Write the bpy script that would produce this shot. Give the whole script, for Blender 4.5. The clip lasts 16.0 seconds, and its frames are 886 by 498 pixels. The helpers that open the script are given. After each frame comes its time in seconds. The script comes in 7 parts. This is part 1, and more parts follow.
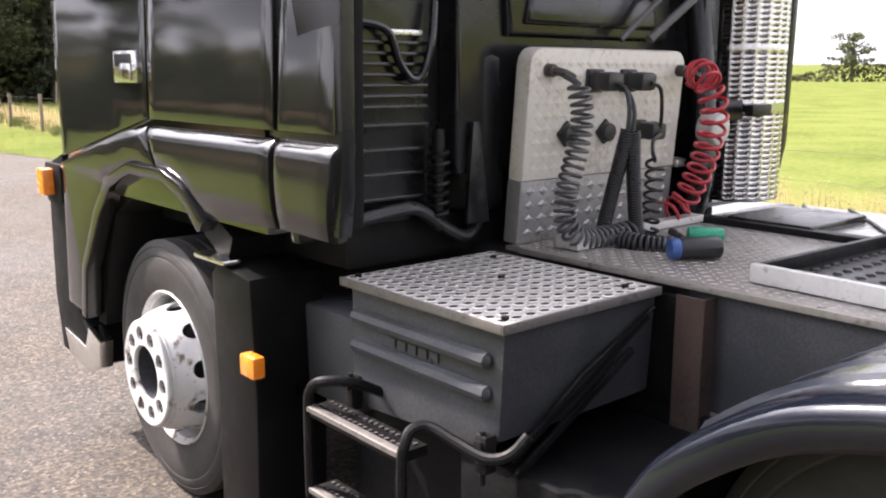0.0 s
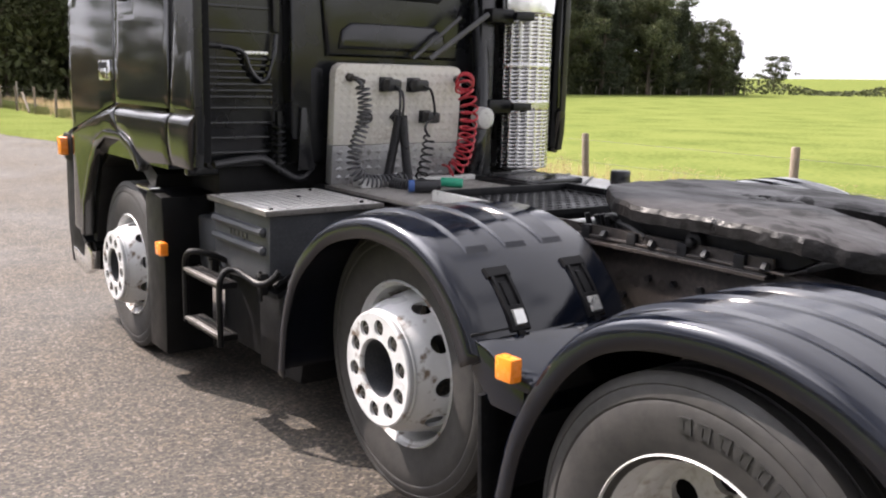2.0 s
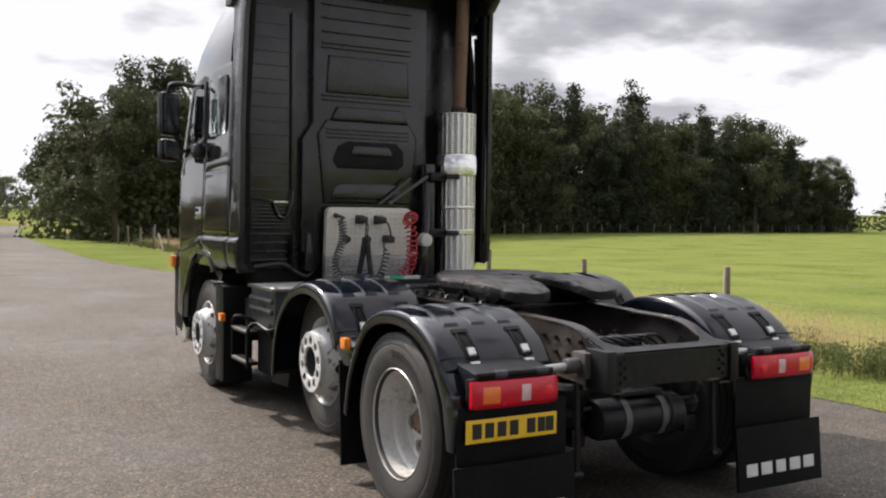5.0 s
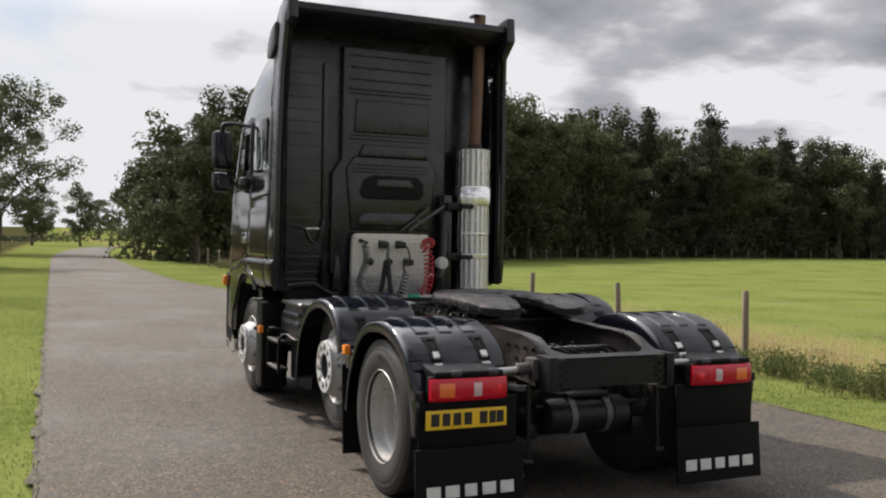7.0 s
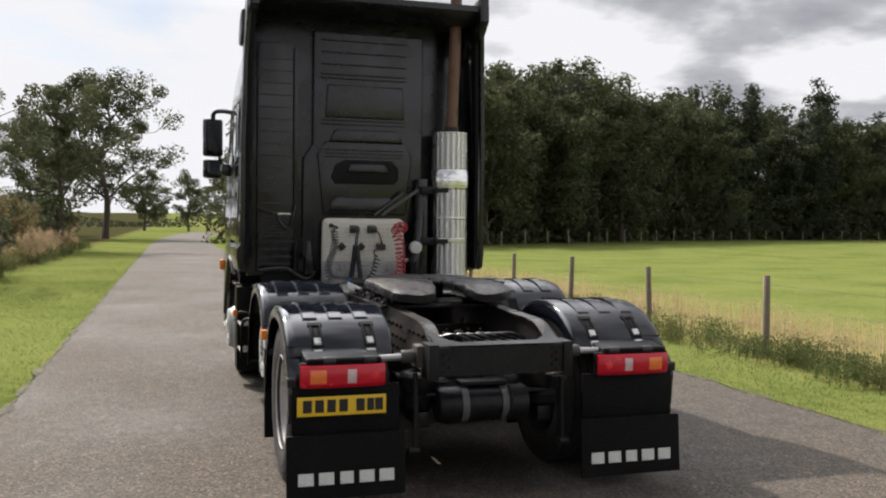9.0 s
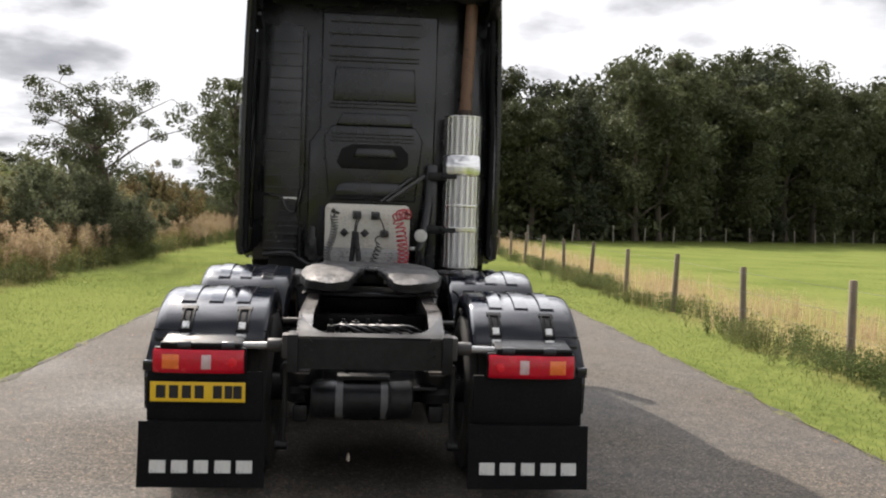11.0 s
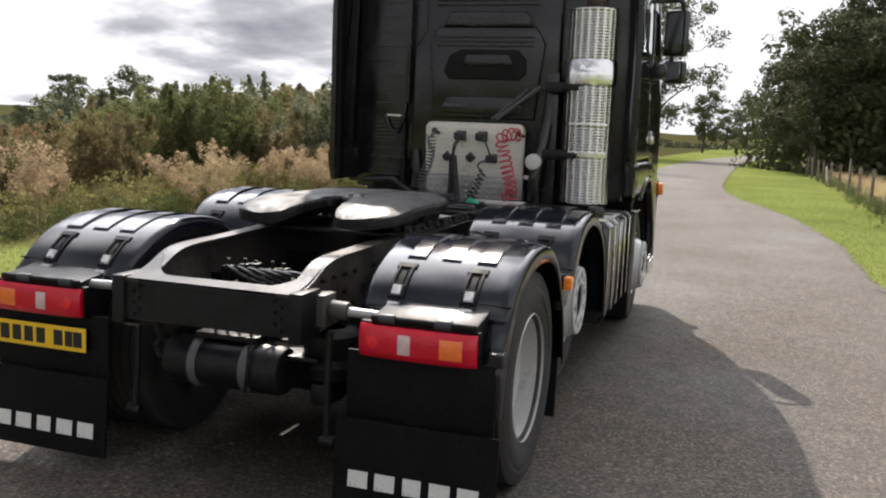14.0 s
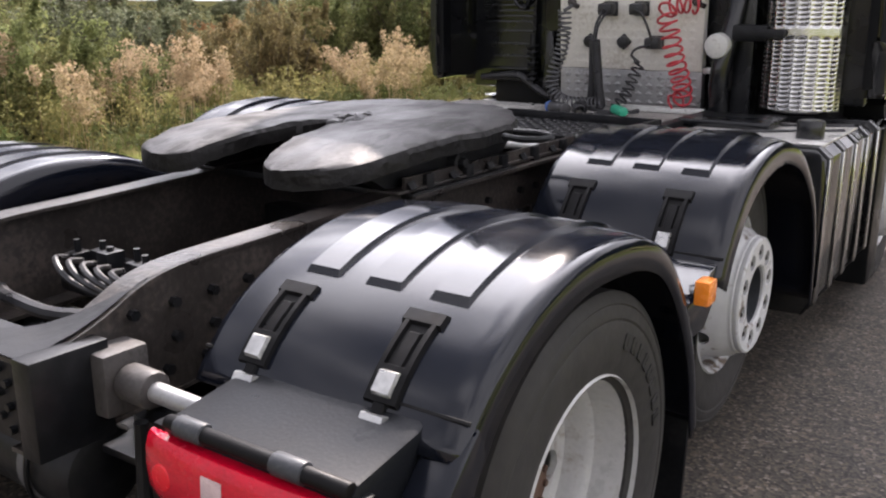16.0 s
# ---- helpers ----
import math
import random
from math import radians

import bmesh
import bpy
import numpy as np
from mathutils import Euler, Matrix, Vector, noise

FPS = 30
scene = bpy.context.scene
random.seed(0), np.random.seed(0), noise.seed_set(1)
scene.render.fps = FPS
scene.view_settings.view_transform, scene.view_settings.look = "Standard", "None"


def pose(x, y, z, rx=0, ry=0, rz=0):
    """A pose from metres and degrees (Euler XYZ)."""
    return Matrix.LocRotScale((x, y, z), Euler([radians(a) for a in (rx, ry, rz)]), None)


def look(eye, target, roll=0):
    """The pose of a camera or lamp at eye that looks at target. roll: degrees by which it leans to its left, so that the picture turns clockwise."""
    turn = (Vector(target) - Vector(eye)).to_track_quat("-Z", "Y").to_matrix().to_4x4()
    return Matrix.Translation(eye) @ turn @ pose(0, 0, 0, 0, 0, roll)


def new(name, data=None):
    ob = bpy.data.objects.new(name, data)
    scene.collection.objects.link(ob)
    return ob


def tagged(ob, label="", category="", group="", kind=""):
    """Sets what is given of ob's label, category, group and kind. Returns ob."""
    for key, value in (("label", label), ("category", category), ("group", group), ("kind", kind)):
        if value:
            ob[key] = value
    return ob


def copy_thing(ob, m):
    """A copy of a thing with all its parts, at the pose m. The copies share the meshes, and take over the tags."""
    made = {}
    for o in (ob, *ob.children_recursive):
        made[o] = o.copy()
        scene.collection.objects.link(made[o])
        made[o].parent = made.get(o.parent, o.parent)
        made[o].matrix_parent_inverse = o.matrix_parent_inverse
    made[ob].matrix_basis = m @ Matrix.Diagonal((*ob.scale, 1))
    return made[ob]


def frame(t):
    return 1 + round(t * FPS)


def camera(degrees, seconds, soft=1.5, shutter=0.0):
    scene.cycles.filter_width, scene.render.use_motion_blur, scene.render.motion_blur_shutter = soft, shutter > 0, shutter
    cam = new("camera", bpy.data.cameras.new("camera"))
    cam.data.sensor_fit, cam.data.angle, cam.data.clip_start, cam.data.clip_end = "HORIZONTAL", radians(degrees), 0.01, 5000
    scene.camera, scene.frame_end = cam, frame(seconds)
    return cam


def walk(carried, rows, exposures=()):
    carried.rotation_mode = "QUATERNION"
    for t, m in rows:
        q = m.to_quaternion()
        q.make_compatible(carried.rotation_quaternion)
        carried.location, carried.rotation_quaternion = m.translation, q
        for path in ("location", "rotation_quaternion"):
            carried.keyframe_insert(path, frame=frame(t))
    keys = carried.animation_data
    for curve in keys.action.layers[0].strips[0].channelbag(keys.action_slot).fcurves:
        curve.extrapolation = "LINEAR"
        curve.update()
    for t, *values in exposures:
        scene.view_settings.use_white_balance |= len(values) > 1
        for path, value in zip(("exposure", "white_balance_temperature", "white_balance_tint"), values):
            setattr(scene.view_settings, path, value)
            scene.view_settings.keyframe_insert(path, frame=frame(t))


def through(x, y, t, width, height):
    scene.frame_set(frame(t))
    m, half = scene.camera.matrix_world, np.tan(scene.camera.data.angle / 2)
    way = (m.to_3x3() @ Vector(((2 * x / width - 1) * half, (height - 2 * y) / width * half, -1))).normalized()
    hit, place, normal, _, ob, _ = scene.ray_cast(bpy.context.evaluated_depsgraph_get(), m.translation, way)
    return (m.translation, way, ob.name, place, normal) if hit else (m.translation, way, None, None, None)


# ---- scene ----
cam = camera(52.7, 16.0, soft=2.1)
PATH = [
    (0, (-2.54, 1.699, 1.624), (-1.272, 3.196, 1.237), 0.1),
    (0.5, (-2.582, 1.163, 1.618), (-1.344, 2.686, 1.237), 0.8),
    (1, (-2.681, 0.602, 1.639), (-1.472, 2.149, 1.259), 0.8),
    (1.5, (-2.768, 0.084, 1.632), (-1.574, 1.645, 1.259), 0.8),
    (2, (-2.796, -0.445, 1.632), (-1.636, 1.141, 1.259), 1.2),
    (2.5, (-2.886, -0.949, 1.633), (-1.748, 0.656, 1.272), 0.7),
    (3, (-2.95, -1.512, 1.627), (-1.843, 0.12, 1.295), 1.2),
    (3.5, (-3.013, -2.064, 1.634), (-1.94, -0.399, 1.36), 1.0),
    (4, (-3.119, -2.639, 1.626), (-2.093, -0.935, 1.409), 0.8),
    (4.5, (-3.183, -3.185, 1.616), (-2.203, -1.447, 1.477), 1.1),
    (5, (-3.316, -3.626, 1.618), (-2.359, -1.872, 1.549), 0.6),
    (7.5, (-3.062, -4.891, 1.661), (-2.308, -3.038, 1.643), 1.2),
    (8, (-2.749, -4.997, 1.673), (-2.043, -3.126, 1.638), 1.4),
    (10.5, (-0.498, -5.155, 1.671), (-0.212, -3.177, 1.6), 0.7),
    (11, (-0.02, -5.062, 1.657), (0.143, -3.07, 1.574), 1.9),
    (11.5, (0.461, -4.949, 1.645), (0.511, -2.951, 1.55), 2.1),
    (12, (0.941, -4.82, 1.654), (0.862, -2.826, 1.525), 2.7),
    (12.5, (1.349, -4.56, 1.639), (1.177, -2.574, 1.473), 3.2),
    (13, (1.719, -4.271, 1.625), (1.342, -2.316, 1.425), 3.6),
    (13.5, (1.994, -3.821, 1.626), (1.428, -1.917, 1.395), 3.1),
    (14, (2.136, -3.259, 1.629), (1.489, -1.384, 1.367), 2.4),
    (14.5, (2.224, -2.683, 1.637), (1.47, -0.857, 1.328), 2.3),
    (15, (2.162, -2.059, 1.633), (1.295, -0.298, 1.249), 1.2),
    (15.5, (2.104, -1.491, 1.627), (1.11, 0.181, 1.161), 0.4),
    (16, (1.991, -0.943, 1.6), (0.884, 0.639, 1.08), -0.0),
]
walk(cam, [(t, look(eye, target, roll)) for t, eye, target, roll in PATH],
     exposures=[(0.0, 1.37, 6500, 20), (1.0, 1.12, 6500, 19), (2.5, 1.03, 6500, 17), (3.5, 0.90, 6500, 16), (4.2, 0.73, 6525, 15), (5.0, 0.36, 6550, 14), (7.5, 0.10, 6600, 12), (10.5, 0.45, 6600, 12), (12.5, 0.50, 6600, 13), (13.3, 0.53, 6575, 13), (14.5, 0.45, 6550, 14), (16.0, 0.98, 6500, 19)])

# ---- sky and sun ----
# The sun stands ahead of the truck and a little to its near side, 43 degrees up.
SUN_WAY = Vector((-0.415, 0.95, 1.0)).normalized()
sun_data = bpy.data.lights.new("sun", "SUN")
sun_data.energy, sun_data.angle, sun_data.color = 5.0, radians(0.6), (1.0, 0.91, 0.80)
sun = new("sun", sun_data)
sun.matrix_world = look(SUN_WAY * 60, (0, 0, 0))
tagged(sun, kind="structure")

world = bpy.data.worlds.new("sky")
scene.world = world
world.use_nodes = True
wn, wl = world.node_tree.nodes, world.node_tree.links
wn.clear()
w_out, w_bg = wn.new("ShaderNodeOutputWorld"), wn.new("ShaderNodeBackground")
sky = wn.new("ShaderNodeTexSky")
sky.sky_type, sky.sun_disc = "NISHITA", False
sky.sun_elevation, sky.sun_rotation = math.asin(SUN_WAY.z), math.atan2(SUN_WAY.x, SUN_WAY.y)
sky.air_density, sky.dust_density = 1.0, 1.5
w_co, w_sep = wn.new("ShaderNodeTexCoord"), wn.new("ShaderNodeSeparateXYZ")
w_top, w_flat = wn.new("ShaderNodeMath"), wn.new("ShaderNodeCombineXYZ")
w_top.operation, w_top.inputs[1].default_value = "ADD", 0.22
w_x, w_y = wn.new("ShaderNodeMath"), wn.new("ShaderNodeMath")
w_x.operation = w_y.operation = "DIVIDE"
w_big, w_fine = wn.new("ShaderNodeTexNoise"), wn.new("ShaderNodeTexNoise")
w_big.inputs["Scale"].default_value, w_big.inputs["Detail"].default_value, w_big.inputs["Distortion"].default_value = 1.0, 7.0, 0.25
w_fine.inputs["Scale"].default_value, w_fine.inputs["Detail"].default_value = 3.2, 8.0
w_gap, w_tone = wn.new("ShaderNodeValToRGB"), wn.new("ShaderNodeValToRGB")
w_gap.color_ramp.elements[0].position, w_gap.color_ramp.elements[1].position = 0.27, 0.36
w_tone.color_ramp.elements[0].position, w_tone.color_ramp.elements[0].color = 0.47, (8.4, 8.6, 8.9, 1)
w_tone.color_ramp.elements[1].position, w_tone.color_ramp.elements[1].color = 0.72, (2.3, 2.45, 2.8, 1)
w_tone.color_ramp.elements.new(0.56).color = (4.6, 4.75, 5.1, 1)
w_mix = wn.new("ShaderNodeMixRGB")
wl.new(w_co.outputs["Generated"], w_sep.inputs[0])
wl.new(w_sep.outputs["Z"], w_top.inputs[0])
for comp, node in (("X", w_x), ("Y", w_y)):
    wl.new(w_sep.outputs[comp], node.inputs[0])
    wl.new(w_top.outputs[0], node.inputs[1])
wl.new(w_x.outputs[0], w_flat.inputs[0])
wl.new(w_y.outputs[0], w_flat.inputs[1])
w_flat.inputs[2].default_value = 3.7
wl.new(w_flat.outputs[0], w_big.inputs["Vector"])
wl.new(w_flat.outputs[0], w_fine.inputs["Vector"])
wl.new(w_big.outputs[0], w_gap.inputs[0])
# thicker, greyer cloud towards the near side and away from the sun
w_side = wn.new("ShaderNodeMath")
w_side.operation, w_side.inputs[1].default_value = "MULTIPLY_ADD", -0.11
wl.new(w_sep.outputs["X"], w_side.inputs[0])
wl.new(w_big.outputs[0], w_side.inputs[2])
w_back = wn.new("ShaderNodeMath")
w_back.operation, w_back.inputs[1].default_value = "MULTIPLY_ADD", -0.05
wl.new(w_sep.outputs["Y"], w_back.inputs[0])
wl.new(w_side.outputs[0], w_back.inputs[2])
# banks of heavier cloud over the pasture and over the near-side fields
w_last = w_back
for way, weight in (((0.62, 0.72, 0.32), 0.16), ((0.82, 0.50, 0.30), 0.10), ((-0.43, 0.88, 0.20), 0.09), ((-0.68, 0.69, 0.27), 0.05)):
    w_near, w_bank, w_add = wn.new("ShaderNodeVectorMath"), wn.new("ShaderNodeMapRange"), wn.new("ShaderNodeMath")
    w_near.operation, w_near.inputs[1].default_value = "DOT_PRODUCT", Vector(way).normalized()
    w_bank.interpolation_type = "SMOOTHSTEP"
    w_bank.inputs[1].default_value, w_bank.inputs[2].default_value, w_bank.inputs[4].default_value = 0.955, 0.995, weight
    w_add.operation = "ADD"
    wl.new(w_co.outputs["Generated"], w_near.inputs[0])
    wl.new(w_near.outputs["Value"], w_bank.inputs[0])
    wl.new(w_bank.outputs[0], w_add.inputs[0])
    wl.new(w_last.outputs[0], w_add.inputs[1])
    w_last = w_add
# bright breaks low over the horizon, below the base of the cloud
w_low, w_break = wn.new("ShaderNodeMapRange"), wn.new("ShaderNodeMath")
w_low.interpolation_type = "SMOOTHSTEP"
w_low.inputs[1].default_value, w_low.inputs[2].default_value, w_low.inputs[3].default_value, w_low.inputs[4].default_value = 0.085, 0.150, -0.13, 0.0
w_break.operation = "ADD"
wl.new(w_sep.outputs["Z"], w_low.inputs[0])
wl.new(w_low.outputs[0], w_break.inputs[0])
wl.new(w_last.outputs[0], w_break.inputs[1])
w_last = w_break
# billows at a finer scale
w_puff, w_mid = wn.new("ShaderNodeMath"), wn.new("ShaderNodeMath")
w_mid.operation, w_mid.inputs[1].default_value = "SUBTRACT", 0.5
w_puff.operation, w_puff.inputs[1].default_value = "MULTIPLY_ADD", 0.55
wl.new(w_fine.outputs[0], w_mid.inputs[0])
wl.new(w_mid.outputs[0], w_puff.inputs[0])
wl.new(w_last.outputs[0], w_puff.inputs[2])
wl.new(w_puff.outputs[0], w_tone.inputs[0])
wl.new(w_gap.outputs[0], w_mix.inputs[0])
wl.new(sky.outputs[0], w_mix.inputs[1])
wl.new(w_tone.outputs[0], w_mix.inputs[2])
# the cloud is brightest round the hidden part of the sky where the sun stands
w_dot, w_glow = wn.new("ShaderNodeVectorMath"), wn.new("ShaderNodeMapRange")
w_dot.operation = "DOT_PRODUCT"
w_dot.inputs[1].default_value = SUN_WAY
w_pow, w_lit = wn.new("ShaderNodeMath"), wn.new("ShaderNodeMixRGB")
w_pow.operation, w_pow.inputs[1].default_value = "POWER", 1.3
w_glow.inputs[1].default_value, w_glow.inputs[2].default_value = 0.66, 1.0
w_scale = wn.new("ShaderNodeMath")
w_scale.operation, w_scale.inputs[1].default_value, w_scale.inputs[2].default_value = "MULTIPLY_ADD", 7.0, 1.0
w_lit.blend_type, w_lit.inputs[0].default_value = "MULTIPLY", 1.0
wl.new(w_co.outputs["Generated"], w_dot.inputs[0])
wl.new(w_dot.outputs["Value"], w_glow.inputs[0])
wl.new(w_glow.outputs[0], w_pow.inputs[0])
# only the higher sky shares that glow
w_high, w_share = wn.new("ShaderNodeMapRange"), wn.new("ShaderNodeMath")
w_high.inputs[1].default_value, w_high.inputs[2].default_value = 0.22, 0.52
w_share.operation = "MULTIPLY"
wl.new(w_sep.outputs["Z"], w_high.inputs[0])
wl.new(w_high.outputs[0], w_share.inputs[0])
wl.new(w_pow.outputs[0], w_share.inputs[1])
wl.new(w_share.outputs[0], w_scale.inputs[0])
wl.new(w_mix.outputs[0], w_lit.inputs[1])
wl.new(w_scale.outputs[0], w_lit.inputs[2])
wl.new(w_lit.outputs[0], w_bg.inputs[0])
wl.new(w_bg.outputs[0], w_out.inputs[0])
w_bg.inputs[1].default_value = 0.090


# ---- materials ----
def material(name, base, rough=0.5, metal=0.0, vary=0.2, scale=6.0, fine=60.0, bump=0.1, second=None, amount=0.5, edge=0.08,
             coat=0.0, random_tone=0.0, island=False, spec=0.5, rough_vary=0.15, stretch=(1, 1, 1)):
    """A surface with tone varied at two scales, a second colour in patches (dirt, rust, wear) and a fine relief."""
    m = bpy.data.materials.new(name)
    m.use_nodes = True
    nodes, links = m.node_tree.nodes, m.node_tree.links
    bsdf = nodes["Principled BSDF"]
    bsdf.inputs["Metallic"].default_value = metal
    bsdf.inputs["Specular IOR Level"].default_value = spec
    bsdf.inputs["Coat Weight"].default_value = coat
    bsdf.inputs["Coat Roughness"].default_value = 0.04
    co, mapping = nodes.new("ShaderNodeTexCoord"), nodes.new("ShaderNodeMapping")
    mapping.inputs["Scale"].default_value = stretch
    links.new(co.outputs["Object"], mapping.inputs[0])
    large, small = nodes.new("ShaderNodeTexNoise"), nodes.new("ShaderNodeTexNoise")
    large.inputs["Scale"].default_value, large.inputs["Detail"].default_value = scale, 5.0
    small.inputs["Scale"].default_value, small.inputs["Detail"].default_value = fine, 4.0
    links.new(mapping.outputs[0], large.inputs["Vector"])
    links.new(mapping.outputs[0], small.inputs["Vector"])
    both = nodes.new("ShaderNodeMath")
    both.operation = "ADD"
    links.new(large.outputs[0], both.inputs[0])
    links.new(small.outputs[0], both.inputs[1])
    tone = nodes.new("ShaderNodeMapRange")
    tone.inputs[1].default_value, tone.inputs[2].default_value = 0.65, 1.35
    tone.inputs[3].default_value, tone.inputs[4].default_value = 1 - vary, 1 + vary
    links.new(both.outputs[0], tone.inputs[0])
    colour = nodes.new("ShaderNodeMixRGB")
    colour.blend_type, colour.inputs[0].default_value = "MULTIPLY", 1.0
    colour.inputs[1].default_value = (*base, 1)
    links.new(tone.outputs[0], colour.inputs[2])
    last = colour
    if second:
        patch = nodes.new("ShaderNodeMapRange")
        patch.inputs[1].default_value, patch.inputs[2].default_value = 1 + (0.5 - amount) * 0.7 - edge, 1 + (0.5 - amount) * 0.7 + edge
        links.new(both.outputs[0], patch.inputs[0])
        mixed = nodes.new("ShaderNodeMixRGB")
        mixed.inputs[2].default_value = (*second, 1)
        links.new(patch.outputs[0], mixed.inputs[0])
        links.new(last.outputs[0], mixed.inputs[1])
        last = mixed
    if random_tone:
        source = nodes.new("ShaderNodeNewGeometry" if island else "ShaderNodeObjectInfo")
        spread = nodes.new("ShaderNodeMapRange")
        spread.inputs[3].default_value, spread.inputs[4].default_value = 1 - random_tone, 1 + random_tone
        links.new(source.outputs["Random Per Island" if island else "Random"], spread.inputs[0])
        times = nodes.new("ShaderNodeMixRGB")
        times.blend_type, times.inputs[0].default_value = "MULTIPLY", 1.0
        links.new(last.outputs[0], times.inputs[1])
        links.new(spread.outputs[0], times.inputs[2])
        last = times
    links.new(last.outputs[0], bsdf.inputs["Base Color"])
    gloss = nodes.new("ShaderNodeMapRange")
    gloss.inputs[1].default_value, gloss.inputs[2].default_value = 0.3, 0.7
    gloss.inputs[3].default_value, gloss.inputs[4].default_value = max(0.02, rough - rough_vary), min(1, rough + rough_vary)
    links.new(large.outputs[0], gloss.inputs[0])
    links.new(gloss.outputs[0], bsdf.inputs["Roughness"])
    if bump:
        relief = nodes.new("ShaderNodeBump")
        relief.inputs["Strength"].default_value, relief.inputs["Distance"].default_value = bump, 0.01
        links.new(small.outputs[0], relief.inputs["Height"])
        links.new(relief.outputs[0], bsdf.inputs["Normal"])
    return m


def leaf_material(name, base, spread=0.35, hue=(0.5, 0.5, 0.5), through=0.35, hue_amount=0.5):
    """Leaves: tone and hue differ from leaf to leaf, and some light passes through."""
    m = bpy.data.materials.new(name)
    m.use_nodes = True
    nodes, links = m.node_tree.nodes, m.node_tree.links
    bsdf = nodes["Principled BSDF"]
    bsdf.inputs["Roughness"].default_value = 0.55
    bsdf.inputs["Specular IOR Level"].default_value = 0.05
    geo, info = nodes.new("ShaderNodeNewGeometry"), nodes.new("ShaderNodeObjectInfo")
    co, patch = nodes.new("ShaderNodeTexCoord"), nodes.new("ShaderNodeTexNoise")
    patch.inputs["Scale"].default_value = 0.8
    links.new(co.outputs["Object"], patch.inputs["Vector"])
    mixed, bright, plant = nodes.new("ShaderNodeMixRGB"), nodes.new("ShaderNodeMapRange"), nodes.new("ShaderNodeMapRange")
    mixed.inputs[1].default_value, mixed.inputs[2].default_value = (*base, 1), (*hue, 1)
    ramp = nodes.new("ShaderNodeMapRange")
    ramp.inputs[1].default_value, ramp.inputs[2].default_value, ramp.inputs[4].default_value = 0.42, 0.62, hue_amount
    links.new(patch.outputs[0], ramp.inputs[0])
    links.new(ramp.outputs[0], mixed.inputs[0])
    bright.inputs[3].default_value, bright.inputs[4].default_value = 1 - spread, 1 + spread
    plant.inputs[3].default_value, plant.inputs[4].default_value = 0.75, 1.25
    links.new(geo.outputs["Random Per Island"], bright.inputs[0])
    links.new(info.outputs["Random"], plant.inputs[0])
    both = nodes.new("ShaderNodeMath")
    both.operation = "MULTIPLY"
    links.new(bright.outputs[0], both.inputs[0])
    links.new(plant.outputs[0], both.inputs[1])
    final = nodes.new("ShaderNodeMixRGB")
    final.blend_type, final.inputs[0].default_value = "MULTIPLY", 1.0
    links.new(mixed.outputs[0], final.inputs[1])
    links.new(both.outputs[0], final.inputs[2])
    links.new(final.outputs[0], bsdf.inputs["Base Color"])
    glow, mix = nodes.new("ShaderNodeBsdfTranslucent"), nodes.new("ShaderNodeMixShader")
    links.new(final.outputs[0], glow.inputs["Color"])
    mix.inputs[0].default_value = through
    links.new(bsdf.outputs[0], mix.inputs[1])
    links.new(glow.outputs[0], mix.inputs[2])
    links.new(mix.outputs[0], nodes["Material Output"].inputs["Surface"])
    return m


def glass_material(name, tint, rough=0.02, trans=1.0):
    m = bpy.data.materials.new(name)
    m.use_nodes = True
    bsdf = m.node_tree.nodes["Principled BSDF"]
    bsdf.inputs["Base Color"].default_value = (*tint, 1)
    bsdf.inputs["Transmission Weight"].default_value = trans
    bsdf.inputs["Roughness"].default_value = rough
    bsdf.inputs["IOR"].default_value = 1.45
    return m


PAINT = material("black_paint", (0.009, 0.0095, 0.0095), 0.05, vary=0.3, scale=2, fine=300, bump=0.006, rough_vary=0.025, spec=0.85)
PAINT_LOW = material("black_sill_paint", (0.011, 0.0112, 0.0110), 0.13, vary=0.3, scale=2, fine=200, bump=0.012, rough_vary=0.05, spec=0.65)
FAIRING = material("black_fairing", (0.0085, 0.0091, 0.0106), 0.27, vary=0.3, scale=3, fine=50, bump=0.04, second=(0.015, 0.0155, 0.0165), amount=0.28, spec=0.55)
WALL = material("cab_back_black", (0.0085, 0.0092, 0.0112), 0.25, vary=0.3, scale=3, fine=40, bump=0.035, second=(0.016, 0.0163, 0.0175), amount=0.22, edge=0.15, spec=0.55)
PLASTIC = material("mudguard_plastic", (0.0042, 0.0056, 0.0100), 0.11, vary=0.3, scale=4, fine=160, bump=0.02, second=(0.0105, 0.0112, 0.014), amount=0.22, edge=0.2, rough_vary=0.06)
LEDGE = material("dull_ledge_plastic", (0.010, 0.0112, 0.0138), 0.42, vary=0.3, scale=6, fine=140, bump=0.05, second=(0.018, 0.0182, 0.019), amount=0.25, edge=0.2, spec=0.12)
STEP_BLACK = material("worn_black_enamel", (0.006, 0.006, 0.0065), 0.45, vary=0.3, scale=12, fine=120, bump=0.08, second=(0.02, 0.02, 0.021), amount=0.2, edge=0.1, spec=0.15)
SKIRT = material("black_skirt_plastic", (0.0045, 0.0047, 0.0052), 0.42, vary=0.3, scale=6, fine=120, bump=0.02, second=(0.010, 0.010, 0.010), amount=0.15, edge=0.15, spec=0.14)
RUBBER_FLAP = material("flap_rubber", (0.0042, 0.0045, 0.0055), 0.55, vary=0.3, scale=5, fine=60, bump=0.08, second=(0.010, 0.0098, 0.0098), amount=0.25, edge=0.2, spec=0.12)
TYRE = material("tyre_rubber", (0.0175, 0.0167, 0.0162), 0.75, vary=0.22, scale=3, fine=30, bump=0.15, second=(0.032, 0.0295, 0.027), amount=0.33, edge=0.35)
